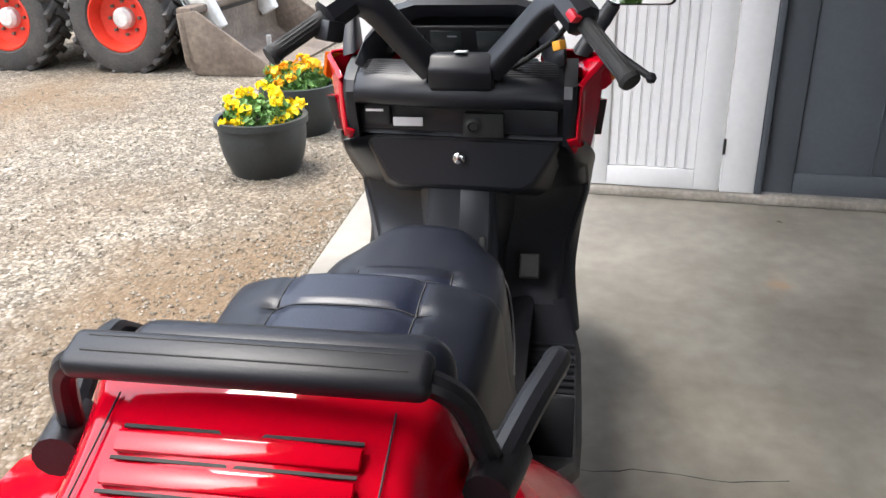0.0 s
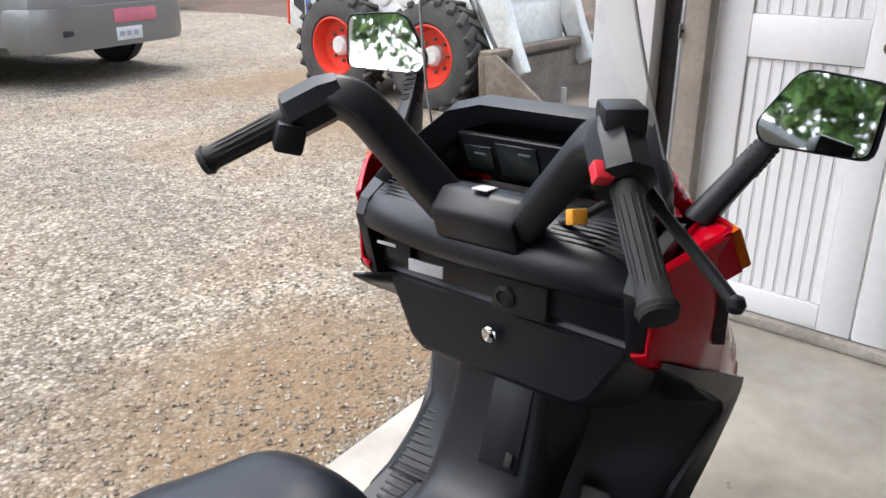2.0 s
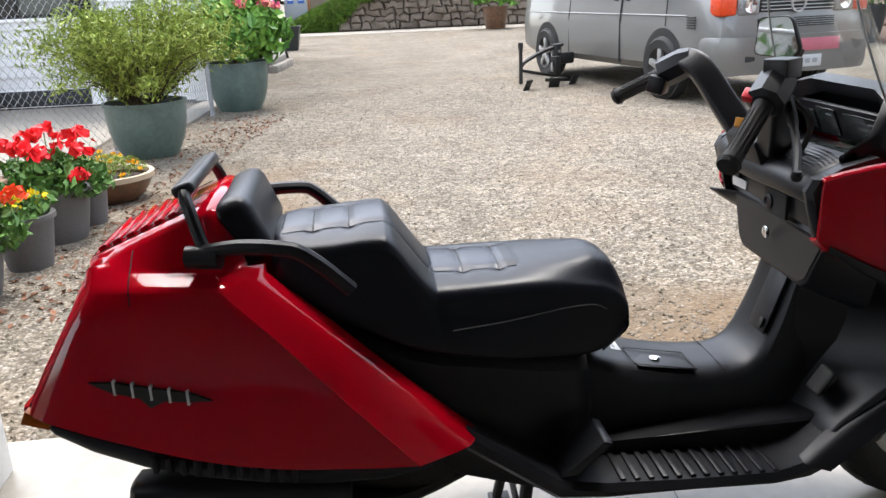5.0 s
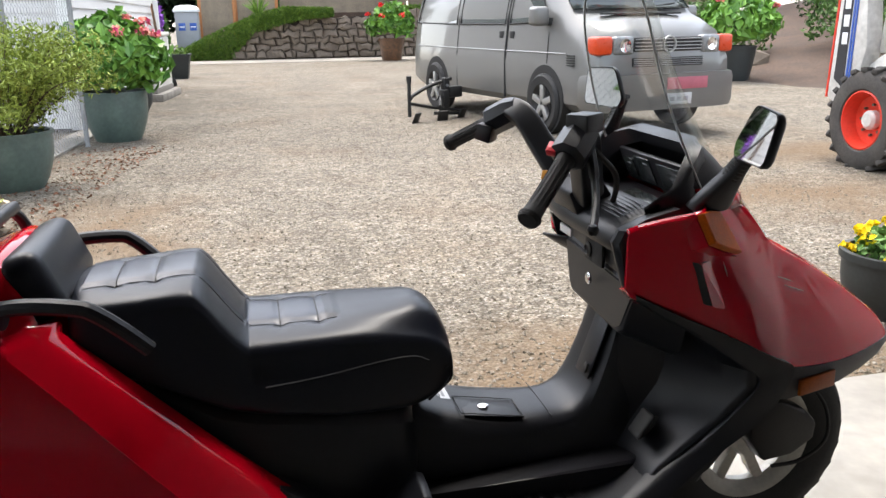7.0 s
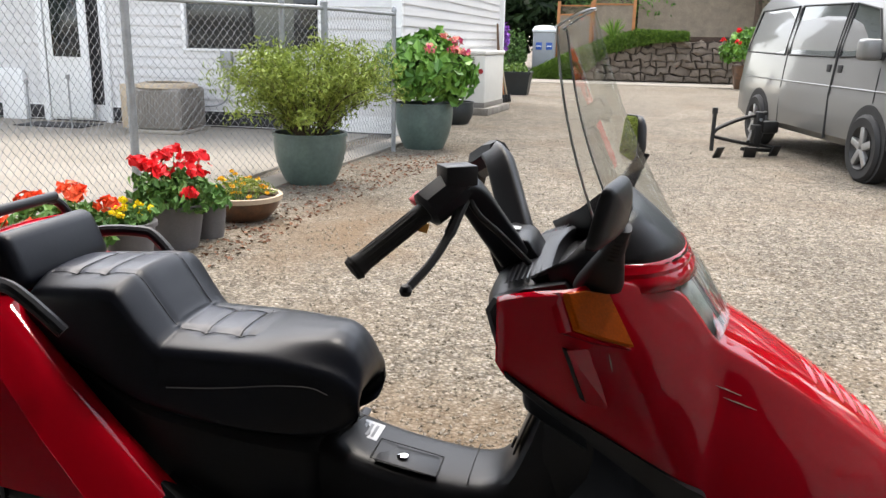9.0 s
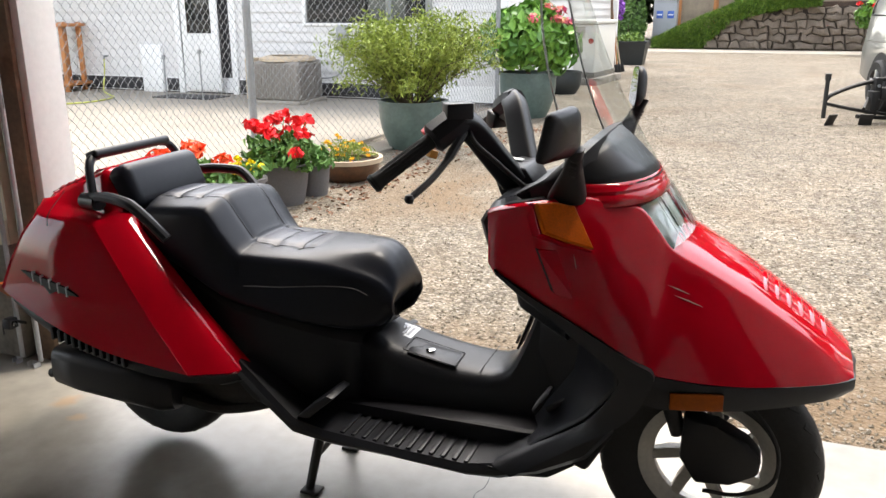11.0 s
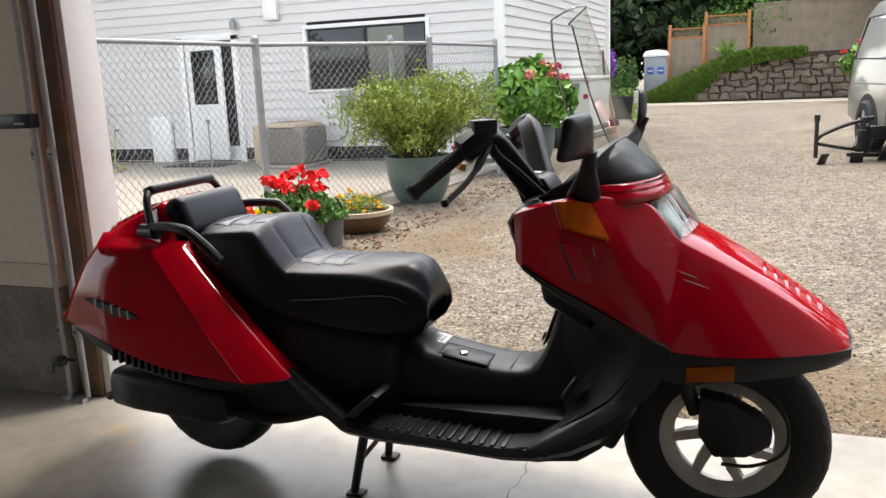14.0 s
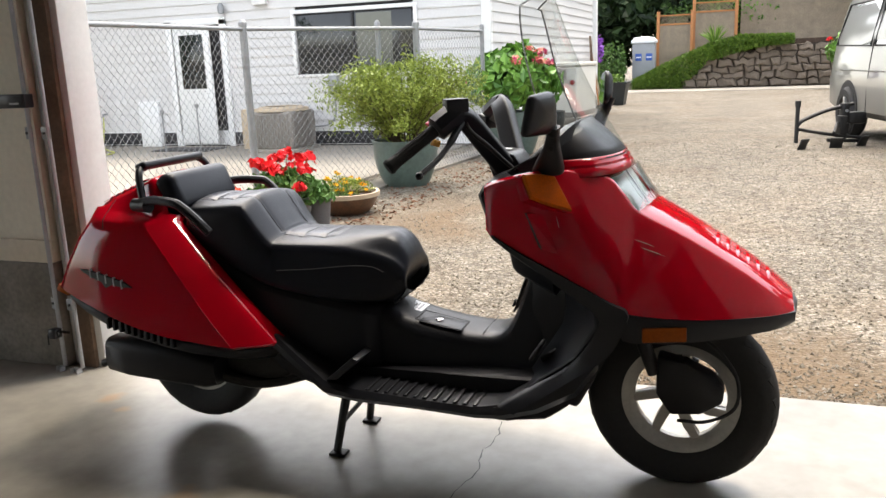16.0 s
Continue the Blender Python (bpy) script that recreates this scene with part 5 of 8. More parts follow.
for side in (-1, 1):
    def bar(x, y, z):
        return Vector((x, side * y, z))
    a, b, c = (bar(1.135, 0.080, 0.950), bar(1.068, 0.205, 1.092), bar(1.045, 0.240, 1.098)) if side < 0 else (bar(1.135, 0.050, 0.950), bar(1.070, 0.165, 1.098), bar(1.050, 0.205, 1.100))
    elbow = curve_pts([a, a.lerp(b, 0.5), a.lerp(b, 0.92), b.lerp(c, 0.5) + Vector((0, 0, 0.003)), c], 3)
    rows = []
    for k, p in enumerate(elbow):
        along = (elbow[min(k + 1, len(elbow) - 1)] - elbow[max(k - 1, 0)]).normalized()
        flat = Vector((0.75, 0.0, 0.66)) - along * along.dot(Vector((0.75, 0.0, 0.66)))
        flat.normalize()
        thin = along.cross(flat)
        t = k / (len(elbow) - 1)
        rows.append([p + flat * (0.031 - 0.004 * t) * math.copysign(abs(math.cos(u)) ** 0.38, math.cos(u)) + thin * (0.022 + 0.003 * t) * math.copysign(abs(math.sin(u)) ** 0.38, math.sin(u)) for u in (n * math.tau / 20 for n in range(20))])
    part("riser", loft(rows), "satin", scooter, "flat black handlebar riser", smooth=40)
    grip_end = Vector((0.904, -0.358, 0.978)) if side < 0 else Vector((0.930, 0.334, 1.014))
    axis = (grip_end - c).normalized()
    part("switch_box", tube([c - axis * 0.028, c + axis * 0.0, c + axis * 0.055, c + axis * 0.062], [0.027, 0.036, 0.036, 0.024], 8), "satin", scooter, "black handlebar switch box", smooth=25)
    g0 = c + axis * 0.062
    n = 9
    part("grip", tube([g0.lerp(grip_end, k / n) for k in range(n + 1)], [0.0185, 0.0175, 0.0165, 0.0165, 0.0165, 0.0165, 0.0165, 0.017, 0.0185, 0.021], 16), "rubber", scooter, "black rubber grip")
    across = axis.cross(Vector((0, 0, 1))).normalized()
    over = across.cross(axis)
    for k in range(14):
        a = k * math.tau / 14
        out = (math.cos(a) * across + math.sin(a) * over) * 0.0165
        part("grip_rib", tube([g0.lerp(grip_end, 0.12) + out, g0.lerp(grip_end, 0.88) + out], 0.0016, 5), "rubber", scooter)
    part("bar_end", tube([grip_end - axis * 0.006, grip_end + axis * 0.004], [0.0225, 0.019], 16), "rubber", scooter)
    if side < 0:
        part("reservoir", box((-0.030, -0.024, -0.018), (0.030, 0.024, 0.018), 0.004, Matrix.Translation((1.055, -0.240, 1.126)) @ pose(0, 0, 0, 0, 0, 35)), "black_plastic", scooter, "black brake fluid reservoir")
        part("kill_switch", box((-0.012, -0.011, -0.005), (0.012, 0.011, 0.012), 0.003, Matrix.Translation((0.990, -0.249, 1.079)) @ pose(0, 0, 0, 10, -40, 40)), "switch_red", scooter, "red engine stop switch")
        part("start_switch", box((-0.010, -0.009, -0.008), (0.008, 0.010, 0.012), 0.002, Matrix.Translation((0.990, -0.224, 1.027)) @ pose(0, 0, 0, 10, -70, 40)), "switch_yellow", scooter, "yellow starter switch")
        part("brake_lever", tube(curve_pts([(1.068, -0.235, 1.080), (1.062, -0.262, 1.060), (1.052, -0.30, 1.028), (1.034, -0.350, 0.994), (1.006, -0.403, 0.962)], 6), [0.010] * 12 + [0.0075] * 13, 8), "satin", scooter, "black brake lever")
        part("lever_ball", lathe([(0.001, -0.011), (0.008, -0.008), (0.011, 0.0), (0.008, 0.008), (0.001, 0.011)], 14, Matrix.Translation((1.006, -0.403, 0.962))), "satin", scooter)
        part("brake_hose", tube(curve_pts([(1.06, -0.20, 1.10), (1.09, -0.235, 1.06), (1.13, -0.22, 1.02), (1.16, -0.16, 0.97), (1.18, -0.10, 0.93)], 6), 0.006, 8), "rubber", scooter)
    else:
        part("dip_switch", box((-0.012, -0.010, -0.012), (0.010, 0.012, 0.006), 0.002, Matrix.Translation((0.995, 0.238, 1.045)) @ pose(0, 0, 0, 0, 20, -40)), "switch_yellow", scooter, "amber turn signal switch")
        part("choke_box", box((-0.02, -0.03, -0.03), (0.022, 0.02, 0.012), 0.006, Matrix.Translation((1.005, 0.235, 1.060)) @ pose(0, 0, 0, 0, 15, -40)), "black_plastic", scooter)

# mirrors on stalks from the fairing
for side in (-1, 1):
    m0 = Matrix.Translation((1.341, -0.400, 1.099) if side < 0 else (1.380, 0.345, 1.132)) @ pose(0, 0, 0, 0, 13.5 if side < 0 else 7, -13.5 if side < 0 else 14)
    corner = [(0.080, -0.024, 0.014), (0.066, -0.050, 0.016), (-0.078, -0.046, 0.016), (-0.079, 0.048, 0.018), (0.034, 0.055, 0.020)]
    ring = []
    for n, (p, q, r) in enumerate(corner):
        here, last, nxt = Vector((p, q)), Vector(corner[n - 1][:2]), Vector(corner[(n + 1) % 5][:2])
        a, b = here + (last - here).normalized() * r, here + (nxt - here).normalized() * r
        ring += [tuple(a.lerp(here, t).lerp(here.lerp(b, t), t)) for t in (0.0, 0.33, 0.67, 1.0)]
    def face(x, s):
        return [m0 @ Vector((x, side * -p * s, q * s)) for p, q in ring]
    mir = part("mirror", loft([face(-0.026, 0.97), face(-0.030, 1.0), face(-0.026, 1.02), face(-0.018, 1.0), face(-0.010, 0.86), face(-0.003, 0.60), face(0.0, 0.30)]), "satin", scooter, "black mirror housing", smooth=50)
    bm = bmesh.new()
    bm.faces.new([bm.verts.new(p) for p in face(-0.0312, 0.955)])
    part("mirror_glass", bm, "mirror", mir, "mirror glass")
    foot, head = Vector((1.304, side * 0.270, 0.953)), m0 @ Vector((-0.008, side * -0.052, -0.030))
    rows = []
    for t, long, thin in ((0.0, 0.041, 0.019), (0.10, 0.040, 0.018), (0.35, 0.030, 0.017), (0.62, 0.019, 0.016), (0.85, 0.015, 0.014), (1.0, 0.014, 0.013)):
        c = foot.lerp(head, t)
        rows.append([c + Vector((long * math.copysign(abs(math.cos(a)) ** 0.45, math.cos(a)), side * thin * math.copysign(abs(math.sin(a)) ** 0.45, math.sin(a)), -0.4 * thin * math.sin(a))) for a in (k * math.tau / 16 for k in range(16))])
    stalk = part("mirror_stalk", loft(rows), "satin", scooter, "black rubber mirror stalk", smooth=50)
    for k in range(6):
        c = foot.lerp(head, 0.58 + 0.055 * k)
        w = (head - foot).normalized() * 0.0028
        part("bellows_ring", tube([c - w, c + w], 0.0195 - 0.0004 * k, 12), "rubber", stalk)

# the far side of the cowl and dash stands a little further forward, and the tail is fuller on that side
for ob in list(scooter.children) + list(seat.children) + list(upper.children) + list(fair.children):
    kind_of = ob.name.split(".")[0]
    if kind_of in ("fairing", "inner_shield", "dash_body", "dash_cheek", "leg_fairing", "shelf_rib", "glove_box", "turn_signal", "panel_trim", "switch_panel"):
        for v in ob.data.vertices:
            if v.co.y > 0 and v.co.x < 1.36:
                v.co.x += 0.050 * min(1.0, v.co.y / 0.27) ** 1.5 * min(1.0, (1.36 - v.co.x) / 0.22)
    elif kind_of in ("tail_cowl", "lower_tail"):
        for v in ob.data.vertices:
            if v.co.y > 0.16:
                v.co.y += 0.055 * min(1.0, (v.co.y - 0.16) / 0.07) * min(1.0, max(0.0, (0.86 - v.co.z) / 0.07))

# ---- yard materials ----
def leaf_mat(name, a, b, rough=0.55):
    """Leaves: each one its own tone between a and b."""
    m = bpy.data.materials.new(name)
    m.use_nodes = True
    nt = m.node_tree
    p = nt.nodes["Principled BSDF"]
    g = nt.nodes.new("ShaderNodeNewGeometry")
    r = nt.nodes.new("ShaderNodeValToRGB")
    r.color_ramp.elements[0].color, r.color_ramp.elements[1].color = (*a, 1), (*b, 1)
    nt.links.new(g.outputs["Random Per Island"], r.inputs[0])
    nt.links.new(r.outputs[0], p.inputs["Base Color"])
    p.inputs["Roughness"].default_value = rough
    p.inputs["Specular IOR Level"].default_value = 0.3
    p.inputs["Subsurface Weight"].default_value = 0.0
    return m


M["willow_leaf"] = leaf_mat("feathery_green_leaf", (0.12, 0.17, 0.02), (0.33, 0.40, 0.08))
M["broad_leaf"] = leaf_mat("broad_green_leaf", (0.045, 0.13, 0.018), (0.17, 0.34, 0.05), 0.45)
M["geranium_leaf"] = leaf_mat("geranium_leaf", (0.04, 0.11, 0.02), (0.13, 0.26, 0.06), 0.5)
M["tree_leaf"] = leaf_mat("tree_leaf", (0.02, 0.055, 0.01), (0.10, 0.19, 0.04))
M["dark_leaf"] = leaf_mat("dark_conifer_leaf", (0.008, 0.022, 0.008), (0.035, 0.07, 0.02))
M["grass_leaf"] = leaf_mat("bank_green", (0.05, 0.12, 0.015), (0.20, 0.30, 0.05))
M["red_petal"] = leaf_mat("red_petal", (0.55, 0.004, 0.008), (0.85, 0.02, 0.03))
M["coral_petal"] = leaf_mat("coral_petal", (0.75, 0.06, 0.015), (0.9, 0.12, 0.04))
M["yellow_petal"] = leaf_mat("yellow_petal", (0.75, 0.48, 0.0), (0.95, 0.80, 0.02))
M["orange_petal"] = leaf_mat("orange_yellow_petal", (0.75, 0.28, 0.005), (0.90, 0.60, 0.02))
M["pink_petal"] = leaf_mat("pink_petal", (0.55, 0.05, 0.16), (0.80, 0.30, 0.20))
M["purple_petal"] = leaf_mat("purple_petal", (0.22, 0.06, 0.40), (0.40, 0.15, 0.60))
M["green_glaze"] = mat("green_glazed_pot", (0.10, 0.15, 0.13), 0.45, var=0.25, scale=5, fine=30, second=(0.065, 0.10, 0.09), coat=0.2)
M["grey_pot"] = mat("grey_plastic_pot", (0.12, 0.115, 0.115), 0.6, var=0.15, scale=7)
M["black_pot"] = mat("black_plastic_pot", (0.025, 0.03, 0.03), 0.5, var=0.25, scale=7)
M["brown_pot"] = mat("brown_glazed_bowl", (0.16, 0.07, 0.03), 0.4, var=0.35, scale=9, second=(0.06, 0.03, 0.015), coat=0.3)
M["tan_rim"] = mat("tan_pot_rim", (0.50, 0.40, 0.28), 0.6, var=0.15)
M["soil"] = mat("potting_soil", (0.05, 0.035, 0.025), 0.95, var=0.4, bump=0.3)
M["bark"] = mat("grey_brown_bark", (0.13, 0.09, 0.06), 0.9, var=0.4, scale=8, fine=40, bump=0.4)
M["van_paint"] = mat("silver_grey_van_paint", (0.145, 0.143, 0.134), 0.36, 0.25, var=0.06, scale=2, fine=60, coat=0.5, rvar=0.05)
M["van_glass"] = mat("van_window_glass", (0.045, 0.055, 0.05), 0.05, 0.0, var=0.1, spec=0.9, rvar=0.02)
M["lamp_face"] = mat("headlamp_glass", (0.32, 0.33, 0.33), 0.15, 0.2, var=0.35, scale=30, fine=120, spec=0.6)
M["pink_plate"] = mat("faded_red_plate", (0.48, 0.13, 0.17), 0.6, var=0.15)
M["plate"] = mat("pale_number_plate", (0.50, 0.52, 0.52), 0.5, var=0.1)
M["wheel_silver"] = mat("silver_wheel", (0.45, 0.45, 0.44), 0.4, 0.7, var=0.15)
M["loader_white"] = mat("worn_white_loader_paint", (0.66, 0.65, 0.62), 0.5, var=0.22, scale=3, fine=24, second=(0.50, 0.48, 0.44), bump=0.05)
M["loader_red"] = mat("orange_red_wheel_paint", (0.72, 0.045, 0.02), 0.45, var=0.15, scale=6, fine=40)
M["blue_stripe"] = mat("blue_stripe", (0.03, 0.10, 0.42), 0.5)
M["ram_yellow"] = mat("yellow_ram_paint", (0.70, 0.36, 0.03), 0.5, var=0.25, scale=8)
M["rust"] = mat("muddy_rusty_steel", (0.20, 0.155, 0.115), 0.7, 0.1, var=0.4, scale=4, fine=30, second=(0.10, 0.07, 0.05), bump=0.25)
M["rock"] = mat("grey_brown_rock", (0.215, 0.168, 0.125), 0.9, var=0.35, scale=2, fine=16, second=(0.135, 0.105, 0.080), bump=0.5)
M["bark_mulch"] = mat("brown_bark_mulch", (0.115, 0.070, 0.046), 0.95, var=0.5, scale=1.2, fine=18, second=(0.06, 0.038, 0.026), bump=0.5)
M["gen_beige"] = mat("beige_generator_paint", (0.68, 0.66, 0.60), 0.5, var=0.06)
M["ac_grey"] = mat("taupe_air_conditioner_paint", (0.22, 0.20, 0.175), 0.6, var=0.12)
M["cabin_grey"] = mat("grey_cabin_plastic", (0.30, 0.31, 0.33), 0.6, var=0.08)
M["cabin_white"] = mat("white_cabin_roof", (0.75, 0.76, 0.78), 0.5, var=0.05)


def cards(name, centres, normals, size, material, parent=None, bend=0.35, wide=0.5, label="", jitter=0.9):
    """Many small bent leaves, one mesh: a leaf of four corners folded along its rib at each centre."""
    rng = np.random.default_rng(len(centres) + int(1000 * size))
    c = np.asarray(centres, float)
    n = np.asarray(normals, float) + rng.normal(0, jitter, c.shape)
    n /= np.linalg.norm(n, axis=1, keepdims=True) + 1e-9
    a = np.cross(n, rng.normal(0, 1, c.shape))
    a /= np.linalg.norm(a, axis=1, keepdims=True) + 1e-9
    b = np.cross(n, a)
    s = (size * rng.uniform(0.6, 1.35, len(c)))[:, None]
    w = s * wide
    p = np.stack([c - a * s, c - b * w + n * s * bend * 0.4, c + a * s - n * s * bend, c + b * w + n * s * bend * 0.4], 1)
    verts = p.reshape(-1, 3)
    faces = np.arange(len(verts)).reshape(-1, 4)
    tri = np.concatenate([faces[:, [0, 1, 2]], faces[:, [0, 2, 3]]])
    me = bpy.data.meshes.new(name)
    me.from_pydata(verts.tolist(), [], tri.tolist())
    me.materials.append(M[material])
    ob = new(name, me)
    if parent:
        ob.parent = parent
    if label:
        ob["label"] = label
    return ob


def cloud(n, centre, radii, seed, hollow=0.5, low=-1.0, lumps=0.25):
    """Points in a lumpy ellipsoid, denser to the outside, with their outward directions."""
    rng = np.random.default_rng(seed)
    d = rng.normal(0, 1, (n, 3))
    d /= np.linalg.norm(d, axis=1, keepdims=True)
    d = d[d[:, 2] > low]
    k = rng.normal(0, 1, (7, 3))
    lump = 1 + lumps * np.sin(d @ k.T * 2.2 + rng.uniform(0, 6, 7)).mean(1) * 2
    r = rng.uniform(hollow**3, 1, len(d)) ** (1 / 3) * lump
    return np.asarray(centre) + d * r[:, None] * np.asarray(radii), d


def pot_body(parent, r0, r1, h, material, rim=0.02, bulge=0.0, lip=0.015, rim_material=None):
    prof = [(0.001, 0.0), (r0, 0.0)]
    for k in range(1, 7):
        t = k / 6
        prof.append((r0 + (r1 - r0) * t**0.8 + bulge * math.sin(t * math.pi), h * t))
    prof += [(r1 + lip, h), (r1 + lip, h + rim), (r1 - 0.012, h + rim), (r1 - 0.02, h - 0.04), (0.001, h - 0.04)]
    part("pot_body", lathe(prof, 32), material, parent, smooth=50)
    if rim_material:
        part("pot_rim", lathe([(r1 + lip + 0.003, h - 0.012), (r1 + lip + 0.006, h + rim + 0.004), (r1 - 0.014, h + rim + 0.004), (r1 - 0.016, h - 0.01)], 32, closed=True), rim_material, parent)
    part("soil", lathe([(0.001, h - 0.038), (r1 - 0.02, h - 0.038), (r1 - 0.02, h - 0.03), (0.001, h - 0.02)], 24), "soil", parent)


def bloom_heads(name, parent, spots, size, material, petals=26, flat=0.75, seed=1):
    """Round flower heads of many petals, each head a part of its own; spots: (x, y, z)."""
    for k, s in enumerate(spots):
        k1 = 0.85 + 0.3 * ((k * 7 + seed) % 5) / 4
        p, d = cloud(petals, s, (size * k1, size * k1, size * flat * k1), seed * 50 + k, hollow=0.7, low=-0.6, lumps=0.12)
        cards(name, p, d, size * 0.55, material, parent, wide=0.8, jitter=0.5)


def stems(parent, root, spots, r=0.003):
    for s in spots:
        s = Vector(s)
        b = Vector((root[0] + s.x * 0.35, root[1] + s.y * 0.35, root[2]))
        part("stem", tube([b, b.lerp(s, 0.5) + Vector((0, 0, 0.02)), s], r, 5), "geranium_leaf", parent)


# ---- pots beside the fence ----
G0 = -0.03
rng = np.random.default_rng(5)


def spread(n, r, z0, z1, seed):
    g = np.random.default_rng(seed)
    out = []
    for k in range(n):
        a, q = g.uniform(0, math.tau), r * math.sqrt(g.uniform(0.02, 1))
        out.append((q * math.cos(a), q * math.sin(a), g.uniform(z0, z1) - 0.10 * (q / r) ** 2))
    return out


def potted(name, m, label, pot, foliage, blooms=(), category="potted plant", group="flower pots"):
    t = thing(name, m, label, category, group)
    pot(t)
    for args in foliage:
        n, c, rad, seed, size, material, kw = args
        p, d = cloud(n, c, rad, seed, **kw)
        cards("foliage", p, d, size, material, t, wide=0.62 if size > 0.02 else 0.3)
    for spots, size, material, seed in blooms:
        stems(t, (0, 0, spots[0][2] * 0.5), spots)
        bloom_heads("flower_head", t, spots, size, material, seed=seed)
    return t


potted("geranium_pot", pose(-1.52, 3.14, G0), "red geraniums in a wide grey plastic pot",
       lambda t: pot_body(t, 0.155, 0.205, 0.27, "grey_pot", 0.03),
       [(900, (0, 0, 0.36), (0.25, 0.25, 0.15), 11, 0.034, "geranium_leaf", {"low": -0.7, "hollow": 0.4})],
       [([(-0.24, 0.02, 0.56), (-0.10, -0.08, 0.55), (-0.02, 0.10, 0.62), (0.10, 0.02, 0.57), (0.17, 0.10, 0.60), (0.24, -0.02, 0.53), (0.22, -0.14, 0.40), (-0.14, 0.14, 0.58), (0.02, -0.12, 0.52)], 0.062, "red_petal", 3)])
potted("geranium_pot", pose(-1.62, 2.16, G0), "coral geraniums in a dark pot",
       lambda t: pot_body(t, 0.14, 0.19, 0.27, "grey_pot", 0.03),
       [(800, (0, 0, 0.34), (0.27, 0.25, 0.14), 12, 0.034, "geranium_leaf", {"low": -0.7, "hollow": 0.4})],
       [([(-0.24, 0.06, 0.46), (-0.10, -0.04, 0.50), (0.02, 0.08, 0.54), (0.13, 0.0, 0.54), (0.27, 0.06, 0.47), (-0.02, -0.20, 0.38), (-0.22, -0.14, 0.36)], 0.058, "coral_petal", 4)])
potted("marigold_pot", pose(-1.50, 2.62, G0), "yellow marigolds in a tall grey pot",
       lambda t: pot_body(t, 0.11, 0.15, 0.26, "grey_pot", 0.025),
       [(420, (0, 0, 0.30), (0.16, 0.16, 0.09), 13, 0.026, "geranium_leaf", {"low": -0.5, "hollow": 0.3})],
       [(spread(11, 0.15, 0.36, 0.42, 21), 0.028, "yellow_petal", 5)])
potted("nursery_pot", pose(-1.44, 3.47, G0), "small grey nursery pot with green leaves",
       lambda t: pot_body(t, 0.10, 0.125, 0.22, "grey_pot", 0.02),
       [(240, (0, 0, 0.26), (0.15, 0.15, 0.09), 14, 0.034, "geranium_leaf", {"low": -0.4, "hollow": 0.3})])
potted("flower_bowl", pose(-1.47, 4.08, G0), "brown glazed bowl of small yellow flowers",
       lambda t: pot_body(t, 0.17, 0.285, 0.17, "brown_pot", 0.02, 0.02, 0.012, "tan_rim"),
       [(900, (0, 0, 0.22), (0.25, 0.25, 0.14), 15, 0.017, "willow_leaf", {"low": -0.3, "hollow": 0.2})],
       [(spread(34, 0.25, 0.26, 0.38, 22), 0.018, "orange_petal", 6)])
for k, (x, y, seed) in enumerate(((3.27, 1.33, 23), (4.04, 1.38, 24))):
    potted("marigold_pot", pose(x, y, G0), ("yellow marigolds" if k == 0 else "orange and yellow flowers") + " in a black plastic planter on gravel",
           lambda t: pot_body(t, 0.17, 0.225, 0.26, "black_pot", 0.035, 0.015),
           [(700, (0, 0, 0.30), (0.22, 0.22, 0.09), 16 + k, 0.024, "geranium_leaf", {"low": -0.4, "hollow": 0.3})],
           [(spread(19, 0.21, 0.36, 0.46, seed), 0.034, "yellow_petal" if k == 0 else "orange_petal", 7 + k)])

# two large green pots
wil = thing("willow_pot", pose(-1.58, 5.78, G0), "feathery green shrub in a large green glazed pot", "potted shrub", "green pots")
pot_body(wil, 0.23, 0.345, 0.46, "green_glaze", 0.03, 0.03)
bm = bmesh.new()
g = np.random.default_rng(8)
tips, dirs = [], []
for k in range(130):
    a, u = g.uniform(0, math.tau), g.uniform(0.05, 1.0)
    reach = 0.92 * math.sqrt(u)
    top = Vector((reach * math.cos(a), reach * math.sin(a) * 0.8, 0.60 + (0.86 - 0.42 * u) * g.uniform(0.6, 1.0) - (0.25 if g.uniform() < 0.16 else 0)))
    base = Vector((0.10 * math.cos(a), 0.10 * math.sin(a), 0.44))
    line = curve_pts([base, base.lerp(top, 0.5) + Vector((0, 0, 0.12)), top], 5)
    add_tube(bm, line, [0.006 - 0.0045 * i / (len(line) - 1) for i in range(len(line))], 4)
    for i, p in enumerate(line[2:]):
        for j in range(9):
            q = p + Vector(g.normal(0, 0.042, 3))
            tips.append(q)
            dirs.append(g.normal(0, 1, 3))
part("twig", bm, "bark", wil)
cards("foliage", tips, dirs, 0.030, "willow_leaf", wil, wide=0.28)
p, d = cloud(3800, (0, 0, 0.93), (0.80, 0.62, 0.42), 81, hollow=0.3, low=-0.7, lumps=0.35)
cards("foliage", p, d, 0.027, "willow_leaf", wil, wide=0.28)

